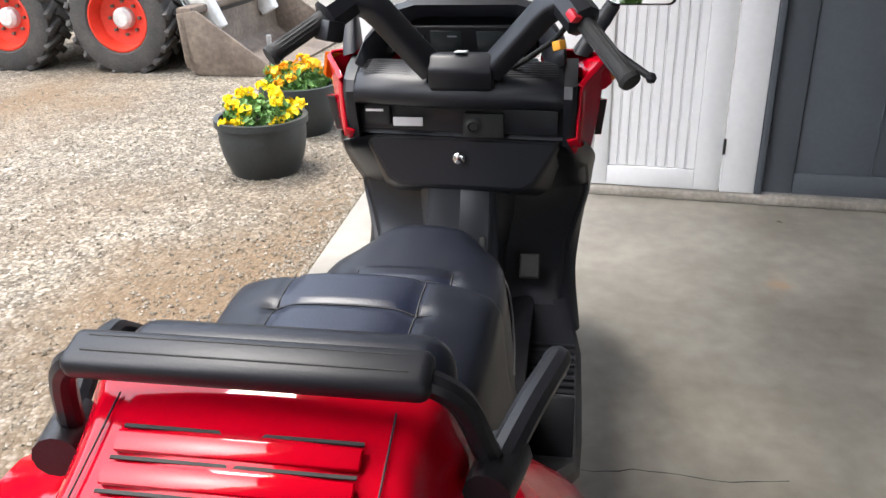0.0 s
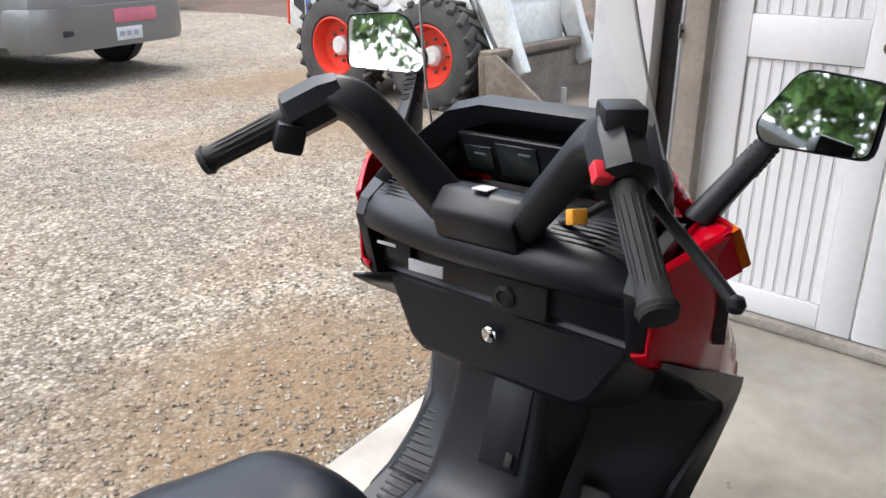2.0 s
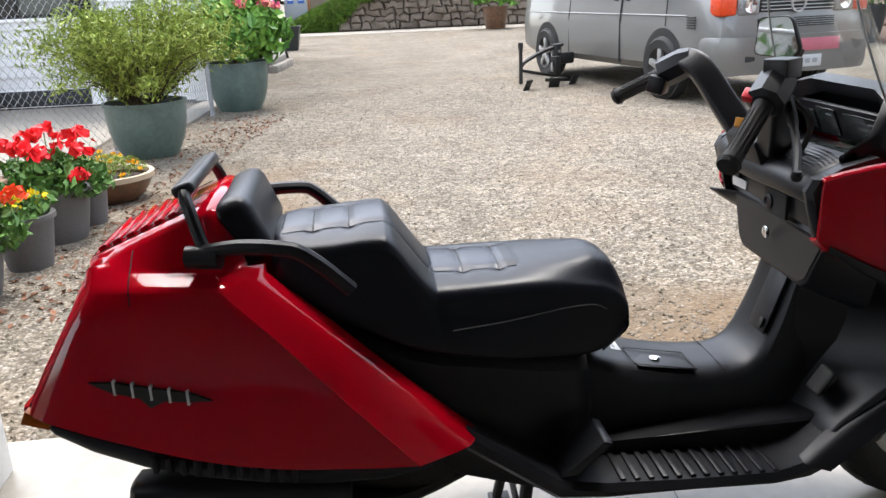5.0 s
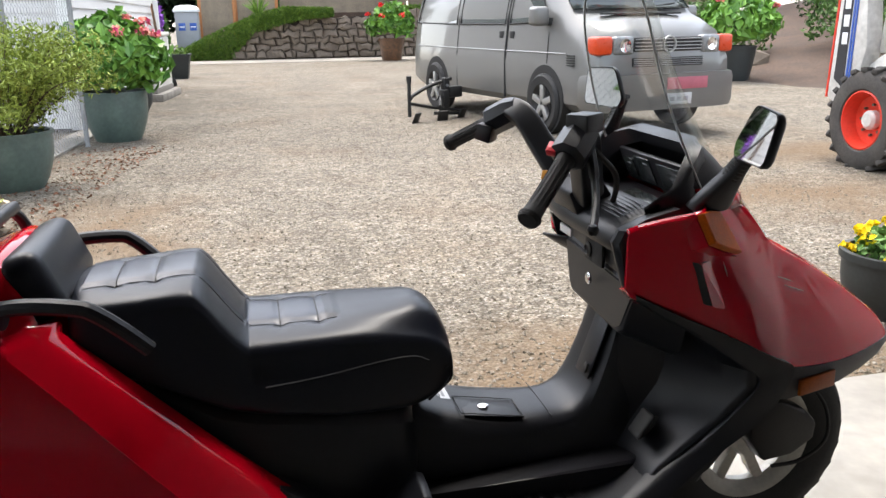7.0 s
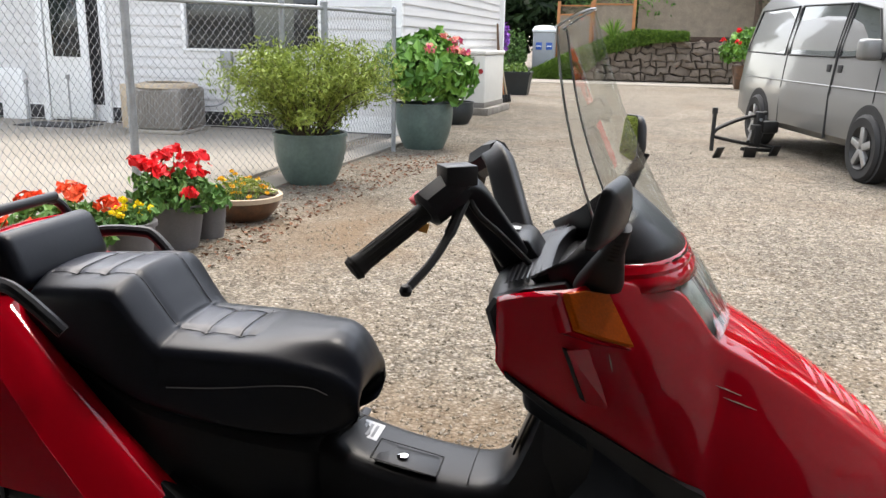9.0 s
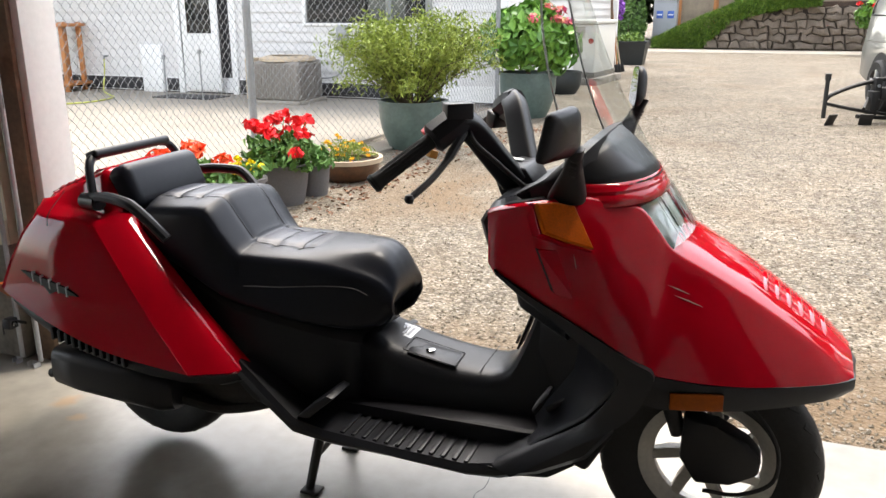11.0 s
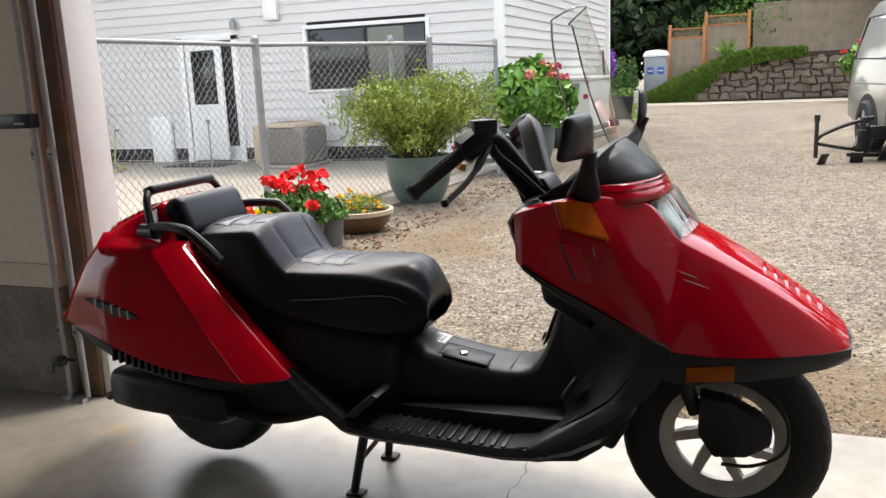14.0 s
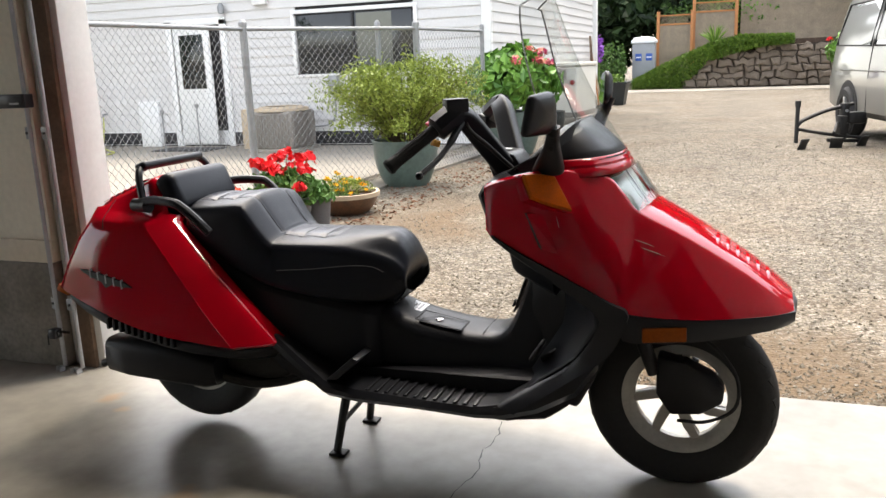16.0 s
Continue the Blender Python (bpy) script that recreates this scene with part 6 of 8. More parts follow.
hyd = thing("hydrangea_pot", pose(-1.15, 8.70, G0) @ Matrix.Diagonal((1.1, 1.1, 1.1, 1)), "hydrangea with pink flowers in a green glazed pot", "potted shrub", "green pots")
pot_body(hyd, 0.23, 0.34, 0.50, "green_glaze", 0.03, 0.03)
p, d = cloud(1700, (-0.05, 0, 0.88), (0.56, 0.55, 0.42), 82, hollow=0.66, low=-0.75, lumps=0.16)
cards("foliage", p, d, 0.075, "broad_leaf", hyd, wide=0.62, jitter=0.5)
p, d = cloud(19, (-0.05, 0, 0.91), (0.56, 0.55, 0.42), 87, hollow=0.97, low=0.0, lumps=0.1)
bloom_heads("flower_head", hyd, [tuple(q) for q in p], 0.065, "pink_petal", 22, seed=9)
part("trunk", tube([(0, 0, 0.45), (0.02, 0.0, 0.8), (0.0, 0.02, 1.1)], [0.03, 0.025, 0.01], 8), "bark", hyd)


def hydrangea(x, y, s, material, label, pot_material="black_pot", seed=90):
    t = thing("hydrangea_pot", pose(x, y, G0), label, "potted shrub", "green pots")
    pot_body(t, 0.22 * s, 0.30 * s, 0.48 * s, pot_material, 0.03, 0.0)
    p, d = cloud(900, (0, 0, 0.85 * s), (0.55 * s, 0.55 * s, 0.42 * s), seed, hollow=0.7, low=-0.7, lumps=0.3)
    cards("foliage", p, d, 0.075 * s, "broad_leaf", t, wide=0.62, jitter=0.5)
    p, d = cloud(14, (0, 0, 0.92 * s), (0.54 * s, 0.54 * s, 0.40 * s), seed + 1, hollow=0.96, low=-0.1, lumps=0.1)
    bloom_heads("flower_head", t, [tuple(q) for q in p], 0.07 * s, material, 20, seed=seed)
    return t


hydrangea(10.55, 14.2, 1.45, "pink_petal", "pink hydrangea in a square black pot behind the van", seed=91)
hydrangea(5.3, 27.0, 1.5, "red_petal", "red flowering shrub in a brown pot by the rock wall", "brown_pot", 93)
dk = thing("nursery_pot", pose(-1.42, 12.0, G0), "low dark empty pot beside the generator", "pot", "flower pots")
pot_body(dk, 0.24, 0.32, 0.34, "black_pot", 0.03, 0.04)
sq = thing("planter_tub", pose(-1.4, 20.3, G0), "square black tub of small pale flowers", "planter")
part("tub", loft([[Vector((x * s, y * s, z)) for x, y in ((-1, -1), (1, -1), (1, 1), (-1, 1))] for s, z in ((0.30, 0.0), (0.38, 0.55), (0.40, 0.55), (0.40, 0.60), (0.34, 0.60), (0.33, 0.52))]), "black_pot", sq, smooth=20)
p, d = cloud(300, (0, 0, 0.62), (0.36, 0.36, 0.16), 95, low=-0.2)
cards("foliage", p, d, 0.05, "grass_leaf", sq)

# ---- house ----
house = thing("house", None, "white clapboard house with dark window and open door", "house")
HY = 9.65
HX = -1.75


def plank_wall(name, p0, p1, z0, z1, holes, step=0.150):
    """Lapped boards between two plan points; holes: (from, to, low, high) along the wall, left open."""
    a, b = Vector((*p0, 0)), Vector((*p1, 0))
    t = (b - a).normalized()
    out = Vector((t.y, -t.x, 0))
    length = (b - a).length
    w = new(name)
    w.parent = house
    w["label"] = "white lapped siding"
    z = z0
    while z < z1 - 0.01:
        top = min(z + step, z1)
        spans = [(0.0, length)]
        for h0, h1, hz0, hz1 in holes:
            if z < hz1 - 0.02 and top > hz0 + 0.02:
                spans = [s for lo, hi in spans for s in ((lo, min(hi, h0)), (max(lo, h1), hi)) if s[1] - s[0] > 0.02]
        for lo, hi in spans:
            bm = bmesh.new()
            prof = [(-0.02, 0.0), (0.022, 0.0), (0.022, 0.012), (0.004, top - z + 0.006), (-0.02, top - z + 0.006)]
            rows = [[a + t * s + out * q + Vector((0, 0, z + h)) for q, h in prof] for s in (lo, hi)]
            vs = add_grid(bm, rows, loop=True)
            bm.faces.new(vs[0]), bm.faces.new(vs[1][::-1])
            part("board", bm, "siding", w, smooth=0)
        z = top
    return w


# front wall: door 0.7 m wide, long dark window
plank_wall("front_siding", (-13.0, HY), (HX, HY), 0.26, 3.6, [(5.62, 6.62, 0.0, 2.02), (8.02, 10.06, 1.15, 2.10)])
plank_wall("side_siding", (HX + 0.02, HY), (-1.52, 17.6), 0.62, 4.2, [])
part("wall_core", box((-13.0, HY + 0.03, 0.0), (HX - 0.03, HY + 0.25, 3.6)), "foundation", house)
part("wall_core", prism([(0, 0), (0.2, 0), (0.2, 4.2), (0, 4.2)], 7.95, pose(HX - 0.24, HY + 0.02, 0, 0, 0, -1.65)), "foundation", house)
part("base_band", prism([(0, 0), (0.06, 0), (0.06, 0.62), (0, 0.62)], 7.9, pose(HX - 0.03, HY + 0.03, 0, 0, 0, -1.65)), "white_paint", house, "white painted base of the side wall")
part("corner_board", box((HX - 0.10, HY - 0.045, 0.0), (HX + 0.045, HY + 0.06, 4.2), 0.004), "white_paint", house)
part("corner_board", box((-1.56, 17.56, 0.0), (-1.42, 17.72, 4.2), 0.004), "white_paint", house)
part("base_band", box((-13.0, HY - 0.02, 0.02), (HX - 0.11, HY + 0.028, 0.262)), "white_paint", house)
for x0, x1 in ((-12.0, -8.2), (-7.75, -7.42), (-6.30, -6.05), (-5.2, -3.2)):
    part("vent_strip", box((x0, HY - 0.030, 0.03), (x1, HY - 0.021, 0.235), 0.002), "foundation", house, "black foundation vent strip")
part("post_box", box((-8.2, HY - 0.10, 0.0), (-7.78, HY - 0.02, 0.78), 0.006), "white_paint", house)
win = part("window", box((-4.96, HY - 0.02, 1.165), (-2.96, HY + 0.02, 2.085), 0.002), "dark_glass", house, "dark sliding window")
for lo, hi, mt in (((-5.05, 1.11), (-2.87, 1.15), "white_paint"), ((-5.05, 2.10), (-2.87, 2.16), "white_paint"), ((-5.05, 1.15), (-4.99, 2.10), "white_paint"), ((-2.93, 1.15), (-2.87, 2.10), "white_paint"), ((-4.99, 1.15), (-2.93, 1.168), "dark_steel"), ((-4.99, 2.082), (-2.93, 2.10), "dark_steel"), ((-3.98, 1.168), (-3.94, 2.082), "dark_steel")):
    part("window_frame", box((lo[0], HY - 0.045, lo[1]), (hi[0], HY + 0.01, hi[1]), 0.004), mt, win)
part("curtain", box((-3.90, HY - 0.021, 1.19), (-3.30, HY - 0.0205, 2.06), 0), "van_glass", win, "pale blind behind the glass")
# black sheet drawn for the darkness of the room behind the door
hole = part("doorway", box((-7.36, HY + 0.0, 0.05), (-6.40, HY + 0.02, 2.0)), "foundation", house, "open doorway, a black sheet for its unlit inside")
door = part("door", box((0, -0.04, 0.06), (0.80, 0.0, 1.98), 0.004, on_line((-7.33, HY - 0.02), -9)), "white_paint", house, "white half-glazed door standing ajar")
part("door_pane", box((0.13, -0.048, 0.98), (0.67, -0.041, 1.87), 0.003, on_line((-7.33, HY - 0.02), -9)), "dark_glass", door, "dark door glass")
for x0, x1, z0, z1 in ((-7.48, -7.37, 0, 2.1), (-6.40, -6.29, 0, 2.1), (-7.48, -6.29, 2.02, 2.13)):
    part("door_trim", box((x0, HY - 0.06, z0), (x1, HY + 0.0, z1), 0.004), "white_paint", house)
part("porch_lamp", lathe([(0.001, 0), (0.05, 0.0), (0.06, 0.10), (0.03, 0.16), (0.001, 0.17)], 16, pose(-6.3, HY - 0.10, 2.18)), "galv_dull", house, "small grey porch lamp")
part("vent_hood", box((-5.7, HY - 0.12, 2.28), (-5.45, HY - 0.02, 2.62), 0.01), "white_paint", house)
part("meter_box", box((-4.42, HY - 0.12, 0.85), (-4.25, HY - 0.02, 1.12), 0.008), "galv_dull", house, "grey electric disconnect box")
part("conduit", tube(curve_pts([(-4.34, HY - 0.06, 0.86), (-4.33, HY - 0.08, 0.5), (-4.45, HY - 0.12, 0.35), (-4.7, HY - 0.2, 0.32)], 5), 0.014, 8), "galv_dull", house)
part("roof", prism([(-13.3, 3.55), (-1.2, 3.55), (-1.2, 3.7), (-13.3, 3.7)], 8.6, Matrix.Translation((0, HY - 0.5, 0.55))), "galv_dull", house, "grey roof edge")
ac = thing("air_conditioner", pose(-4.95, 8.95, 0.0), "taupe air conditioner unit on the patio slab", "air conditioner")
part("pad", box((-0.42, -0.42, 0.0), (0.42, 0.42, 0.05), 0.01), "patio", ac)
part("casing", box((-0.38, -0.38, 0.05), (0.38, 0.38, 0.62), 0.05, None, 4), "ac_grey", ac)
for side in range(4):
    for k in range(15):
        part("grille_bar", box((-0.33 + 0.045 * k, -0.392, 0.10), (-0.318 + 0.045 * k, -0.379, 0.57), 0.002, pose(0, 0, 0, 0, 0, 90 * side)), "ac_grey", ac)
part("top", lathe([(0.40, 0.61), (0.43, 0.62), (0.42, 0.66), (0.30, 0.69), (0.29, 0.68)], 28, closed=True), "tan_rim", ac, "pale top rim")
part("service_panel", box((-0.56, -0.30, 0.05), (-0.40, -0.10, 0.66), 0.01), "tan_rim", ac)
gen = thing("generator", pose(-1.42, 14.5, 0.0, 0, 0, -6), "beige standby generator on a concrete pad", "generator")
part("pad", box((-0.36, -0.85, -0.03), (0.42, 0.85, 0.10), 0.01), "old_concrete", gen)
part("housing", box((-0.30, -0.72, 0.10), (0.30, 0.72, 1.08), 0.03, None, 3), "gen_beige", gen)
part("lid", box((-0.32, -0.75, 1.085), (0.32, 0.75, 1.16), 0.025, None, 3), "gen_beige", gen)
for k in range(7):
    part("louvre", box((-0.22, -0.735, 0.84 + 0.03 * k), (0.10, -0.722, 0.855 + 0.03 * k), 0.003), "ac_grey", gen)
part("red_button", lathe([(0.001, 0), (0.05, 0), (0.05, 0.02), (0.001, 0.025)], 16, Matrix.Translation((0.22, -0.72, 0.78)) @ pose(0, 0, 0, 90, 0, 0)), "red_lens", gen, "red round emergency stop")
part("dark_base", box((-0.31, -0.73, 0.10), (0.31, 0.73, 0.20), 0.01), "ac_grey", gen)
for k, (x, y, tilt, mt) in enumerate(((-1.32, 17.0, 5, "raw_wood"), (-1.28, 17.2, 8, "orange_wood"), (-1.22, 17.35, 12, "tan_rim"), (-1.36, 16.8, 3, "raw_wood"))):
    tool = thing("garden_tool", pose(x, y, G0, 0, -tilt, 0), "long-handled garden tool leaning on the house wall", "tool", "garden tools")
    part("handle", tube([(0, 0, 0.15), (0, 0, 1.75)], 0.018, 8), mt, tool)
    part("blade", box((-0.08, -0.02, 0.0), (0.08, 0.02, 0.18), 0.006), "dark_steel", tool)
tagged(part("patio", box((-14, 2.6, -0.10), (-2.2, HY - 0.0, 0.0), 0.01), "patio"), "pale concrete patio in front of the house", "patio", kind="structure")
tagged(part("patio", prism([(-2.22, -0.1), (-2.22, -0.004), (-1.9, -0.004), (-1.9, -0.1)], 5.2, pose(0.1, 4.45, 0.0, 0, 0, -4)), "patio"), "pale concrete patio edge", "patio", kind="structure")
tagged(part("kerb", box((-0.07, 0.0, -0.10), (0.07, 3.0, 0.09), 0.015, pose(-2.52, 1.6, 0, 0, 0, -3)), "raw_wood"), "brown timber edging under the fence", "edging", kind="structure")
mt = thing("door_mat", pose(-6.8, 9.0, 0.0), "dark worn mat before the house door", "mat")
part("mat", box((-0.55, -0.28, 0), (0.55, 0.28, 0.015), 0.006), "foundation", mt)
for x, y, h in ((-6.95, 8.6, 0.62), (-6.35, 8.7, 0.7)):
    stake = thing("garden_stake", pose(x, y, 0), "thin grey garden stake by the house wall", "stake", "stakes")
    part("rod", tube([(0, 0, 0), (0, 0, h)], 0.012, 6), "galv_dull", stake)
    part("head", tube([(0, 0, h), (0.0, 0, h + 0.06)], 0.03, 8), "galv_dull", stake)
bn = thing("bin", pose(-3.3, 2.15, 0), "tall dark grey bin beside the jamb", "bin")
part("body", lathe([(0.001, 0), (0.16, 0), (0.20, 0.72), (0.22, 0.72), (0.22, 0.76), (0.18, 0.76), (0.17, 0.5)], 20), "grey_pot", bn)

# ---- chain-link fence ----
fence = thing("fence", None, "grey chain-link fence with steel posts", "fence")
FTOP = 1.65
CORNERS = [(-3.05, 1.5), (-2.74, 4.65), (-1.66, 6.44), (-1.42, 8.2)]
POSTS = [(-3.05, 1.5), (-2.74, 4.65), (-1.94, 6.02), (-1.66, 6.44), (-1.42, 8.2)]
for k, (x, y) in enumerate(POSTS):
    r = 0.036 if k in (1, 3) else 0.028
    post = part("post", tube([(x, y, -0.05), (x, y, FTOP + 0.02)], r, 12), "galv_dull", fence, "galvanised steel post")
    part("cap", lathe([(r + 0.004, 0), (r + 0.004, 0.03), (r * 0.6, 0.055), (0.001, 0.06)], 12, pose(x, y, FTOP + 0.01)), "galv_dull", post)
for (xa, ya), (xb, yb) in zip(CORNERS, CORNERS[1:]):
    part("rail", tube([(xa, ya, FTOP - 0.02), (xb, yb, FTOP - 0.02)], 0.021, 10), "galv_dull", fence)
    a, b = Vector((xa, ya, 0)), Vector((xb, yb, 0))
    length, t = (b - a).length, (b - a).normalized()
    bm = bmesh.new()
    half, rise, w = 0.037, 0.042, 0.0024
    side = Vector((t.y, -t.x, 0))
    steps = int((FTOP + 0.02) / rise)
    for i in range(int(length / half)):
        lean = 1 if i % 2 else -1
        vs = []
        for j in range(steps + 1):
            p = a + t * (half * (i + (j + i) % 2)) + Vector((0, 0, 0.02 + rise * j)) + side * (0.003 * lean)
            vs.append([bm.verts.new(p - t * w), bm.verts.new(p + t * w), bm.verts.new(p + side * w * 1.6)])
        for u, v in zip(vs, vs[1:]):
            for q in range(3):
                bm.faces.new((u[q], u[(q + 1) % 3], v[(q + 1) % 3], v[q]))
    part("mesh", bm, "galv_dull", fence, "woven wire mesh", smooth=0)

# hose over the patio, raw timber stand by the house wall
M["hose_yellow"] = mat("yellow_green_hose", (0.50, 0.52, 0.12), 0.5, var=0.15)
hose = thing("garden_hose", None, "yellow-green garden hose lying on the patio", "hose")
part("tube", tube(curve_pts([(-8.95, 9.50, 0.55), (-8.93, 9.45, 0.30), (-8.85, 9.30, 0.03), (-8.3, 8.8, 0.014), (-7.85, 8.40, 0.014), (-7.75, 7.6, 0.014), (-8.6, 6.9, 0.014), (-9.8, 6.8, 0.014)], 8), 0.013, 8), "hose_yellow", hose)
part("tap", tube([(-8.95, 9.60, 0.58), (-8.95, 9.50, 0.58), (-8.95, 9.49, 0.53)], 0.018, 8), "galv_dull", hose)
rack = thing("timber_stand", pose(-9.35, 8.95, 0.0, 0, 0, 12), "raw orange timber stand beside the house wall", "stand")
for x, y in ((-0.28, 0.0), (0.0, 0.0), (-0.28, 0.5), (0.0, 0.5)):
    part("leg", box((x, y, 0), (x + 0.07, y + 0.07, 1.15), 0.004), "orange_wood", rack)
for z in (0.10, 1.08):
    part("shelf", box((-0.34, -0.06, z), (0.13, 0.63, z + 0.05), 0.004), "orange_wood", rack)

# dry leaves blown along the pots
M["litter"] = leaf_mat("dry_brown_leaf", (0.10, 0.045, 0.025), (0.24, 0.11, 0.06), 0.8)
rl = np.random.default_rng(31)
spots, ups = [], []
for k in range(900):
    y = rl.uniform(1.7, 8.0)
    edge = float(np.interp(y, [1.7, 4.2, 5.8, 8.0], [-1.30, -1.20, -1.05, -0.75]))
    spots.append((edge - abs(rl.normal(0, 0.45)) + 0.25, y, G0 + 0.006 + rl.uniform(0, 0.006)))
    ups.append((rl.normal(0, 0.25), rl.normal(0, 0.25), 1.0))
tagged(cards("leaf_litter", spots, ups, 0.020, "litter", wide=0.6, jitter=0.2), "dry reddish-brown leaves scattered on the gravel", "leaf litter", kind="stuff")

# ---- van ----
van = thing("van", pose(4.86, 7.84, G0, 0, 0, -79) @ Matrix.Diagonal((1.1, 1.1, 1.1, 1)), "silver-grey passenger van parked on the gravel", "van")
ST = [  # x, bottom z, belt half width, belt z, top z, top half width
    (0.90, 0.36, 0.70, 0.62, 0.78, 0.66), (0.86, 0.30, 0.84, 0.66, 0.97, 0.74), (0.74, 0.27, 0.90, 0.70, 1.10, 0.78), (0.50, 0.27, 0.92, 0.72, 1.20, 0.80),
    (0.30, 0.28, 0.92, 0.74, 1.27, 0.81), (0.00, 0.28, 0.92, 0.76, 1.55, 0.78), (-0.32, 0.28, 0.92, 0.78, 1.83, 0.72), (-0.60, 0.28, 0.92, 0.80, 1.90, 0.71),
    (-1.50, 0.28, 0.92, 0.80, 1.93, 0.71), (-2.60, 0.28, 0.92, 0.80, 1.93, 0.71), (-3.50, 0.30, 0.92, 0.80, 1.91, 0.70), (-3.76, 0.34, 0.90, 0.80, 1.84, 0.68), (-3.84, 0.42, 0.86, 0.80, 1.70, 0.66)]
rows = []
for x, zb, w, zm, zt, wt in ST:
    rows.append([Vector((x, s * y, z)) for s, y, z in [(-1, w * 0.9, zb), (-1, w - 0.01, zb + 0.08), (-1, w, zm - 0.05), (-1, w - 0.01, zm), (-1, w * 0.6 + wt * 0.4 + 0.02, zm * 0.55 + zt * 0.45), (-1, wt + 0.02, zt - 0.10), (-1, wt - 0.05, zt - 0.015), (-1, 0.3, zt + 0.012), (1, 0.3, zt + 0.012), (1, wt - 0.05, zt - 0.015), (1, wt + 0.02, zt - 0.10), (1, w * 0.6 + wt * 0.4 + 0.02, zm * 0.55 + zt * 0.45), (1, w - 0.01, zm), (1, w, zm - 0.05), (1, w - 0.01, zb + 0.08), (1, w * 0.9, zb)]])
body = part("body", loft(rows), "van_paint", van, "silver-grey van body", smooth=35)


def van_side(x, z):
    """Half width of the body at a place along it and at a height."""
    xs = [s[0] for s in reversed(ST)]
    w, zm, zt, wt = (float(np.interp(x, xs, [s[i] for s in reversed(ST)])) for i in (2, 3, 4, 5))
    return float(np.interp(z, [zm, zm * 0.55 + zt * 0.45, zt - 0.10], [w - 0.01, w * 0.6 + wt * 0.4 + 0.02, wt + 0.02]))


for side in (-1, 1):
    for outline in ([(-0.02, 1.19), (-0.36, 1.62), (-0.86, 1.70), (-0.86, 1.16)], [(-0.98, 1.16), (-0.98, 1.70), (-2.20, 1.72), (-2.20, 1.16)], [(-2.32, 1.16), (-2.32, 1.72), (-3.55, 1.70), (-3.68, 1.18)]):
        bm = bmesh.new()
        bm.faces.new([bm.verts.new((x, side * (van_side(x, z) + 0.006), z)) for x, z in outline])
        r = bmesh.ops.extrude_face_region(bm, geom=list(bm.faces))
        bmesh.ops.translate(bm, vec=(0, -side * 0.02, 0), verts=[v for v in r["geom"] if isinstance(v, bmesh.types.BMVert)])
        w = part("side_window", bm, "van_glass", van, "tinted side window")
        part("window_seal", tube([(x, side * (van_side(x, z) + 0.008), z) for x, z in outline], 0.012, 6, closed=True), "rubber", w)
    for x in (0.02, -0.92, -2.26):
        part("door_gap", tube([(x, side * (van_side(x, z) + 0.001), z) for z in (0.32, 0.6, 0.78, 1.2, 1.7)] if x < -0.5 else [(x, side * (van_side(x, z) + 0.001), z) for z in (0.75, 1.0, 1.2)], 0.018 if x == -0.92 and side < 0 else 0.007, 6), "rubber", van)
    part("waist_line", tube([(x, side * (van_side(x, 0.86) + 0.002), 0.86) for x in (0.4, -0.5, -1.5, -2.6, -3.6)], 0.010, 6), "van_paint", van)
    for x in (-0.80, -1.06):
        part("door_handle", box((x - 0.05, side * 0.875 - 0.02, 1.0), (x + 0.05, side * 0.875 + 0.02, 1.08), 0.01), "rubber", van, "black door handle")
    m = part("wing_mirror", box((-0.12, min(side * 0.90, side * 1.08), 1.14), (0.06, max(side * 0.90, side * 1.08), 1.34), 0.04, None, 3), "van_paint", van)
    part("mirror_arm", box((-0.04, min(side * 0.80, side * 0.93), 1.15), (0.04, max(side * 0.80, side * 0.93), 1.22), 0.01), "rubber", m)
    # wheels and arches
    for x in (0.0, -2.92):
        turn = Matrix.Translation((x, side * 0.80, 0.325)) @ pose(0, 0, 0, 90 * side, 0, 0)
        part("wheel_arch", lathe([(0.001, 0.0), (0.375, 0.0), (0.375, 0.107), (0.33, 0.110), (0.001, 0.08)], 32, Matrix.Translation((x, side * 0.815, 0.36)) @ pose(0, 0, 0, 90 * -side, 0, 0)), "rubber", van)
        wh = part("wheel", lathe([(0.20, -0.10), (0.29, -0.11), (0.322, -0.08), (0.326, 0.0), (0.322, 0.08), (0.29, 0.11), (0.20, 0.10)], 40, Matrix.Translation((x, side * 0.855, 0.325)) @ pose(0, 0, 0, 90, 0, 0), closed=True), "rubber", van, "black tyre on a five-spoke wheel")
        rim = part("rim", lathe([(0.001, 0.0), (0.06, 0.02), (0.14, 0.0), (0.18, 0.03), (0.205, 0.055), (0.205, 0.02), (0.001, -0.03)], 32, Matrix.Translation((x, side * 0.91, 0.325)) @ pose(0, 0, 0, -90 * side, 0, 0)), "dark_steel", wh)
        for k in range(5):
            part("spoke", box((0.02, -0.035, 0.0), (0.20, 0.035, 0.05), 0.012, Matrix.Translation((x, side * 0.915, 0.325)) @ pose(0, 0, 0, -90 * side, 0, 0) @ pose(0, 0, 0, 0, 0, 72 * k + 18)), "wheel_silver", wh)
    part("headlamp", box((0.80, min(side * 0.43, side * 0.67), 0.855), (0.905, max(side * 0.43, side * 0.67), 1.035), 0.03, None, 3), "lamp_face", van, "grey ribbed headlamp")
    part("headlamp_bowl", lathe([(0.001, 0.0), (0.035, 0.004), (0.062, 0.012), (0.066, 0.016), (0.050, 0.012), (0.001, 0.006)], 20, Matrix.Translation((0.902, side * 0.55, 0.945)) @ pose(0, 0, 0, 0, 90, 0)), "chrome", van)
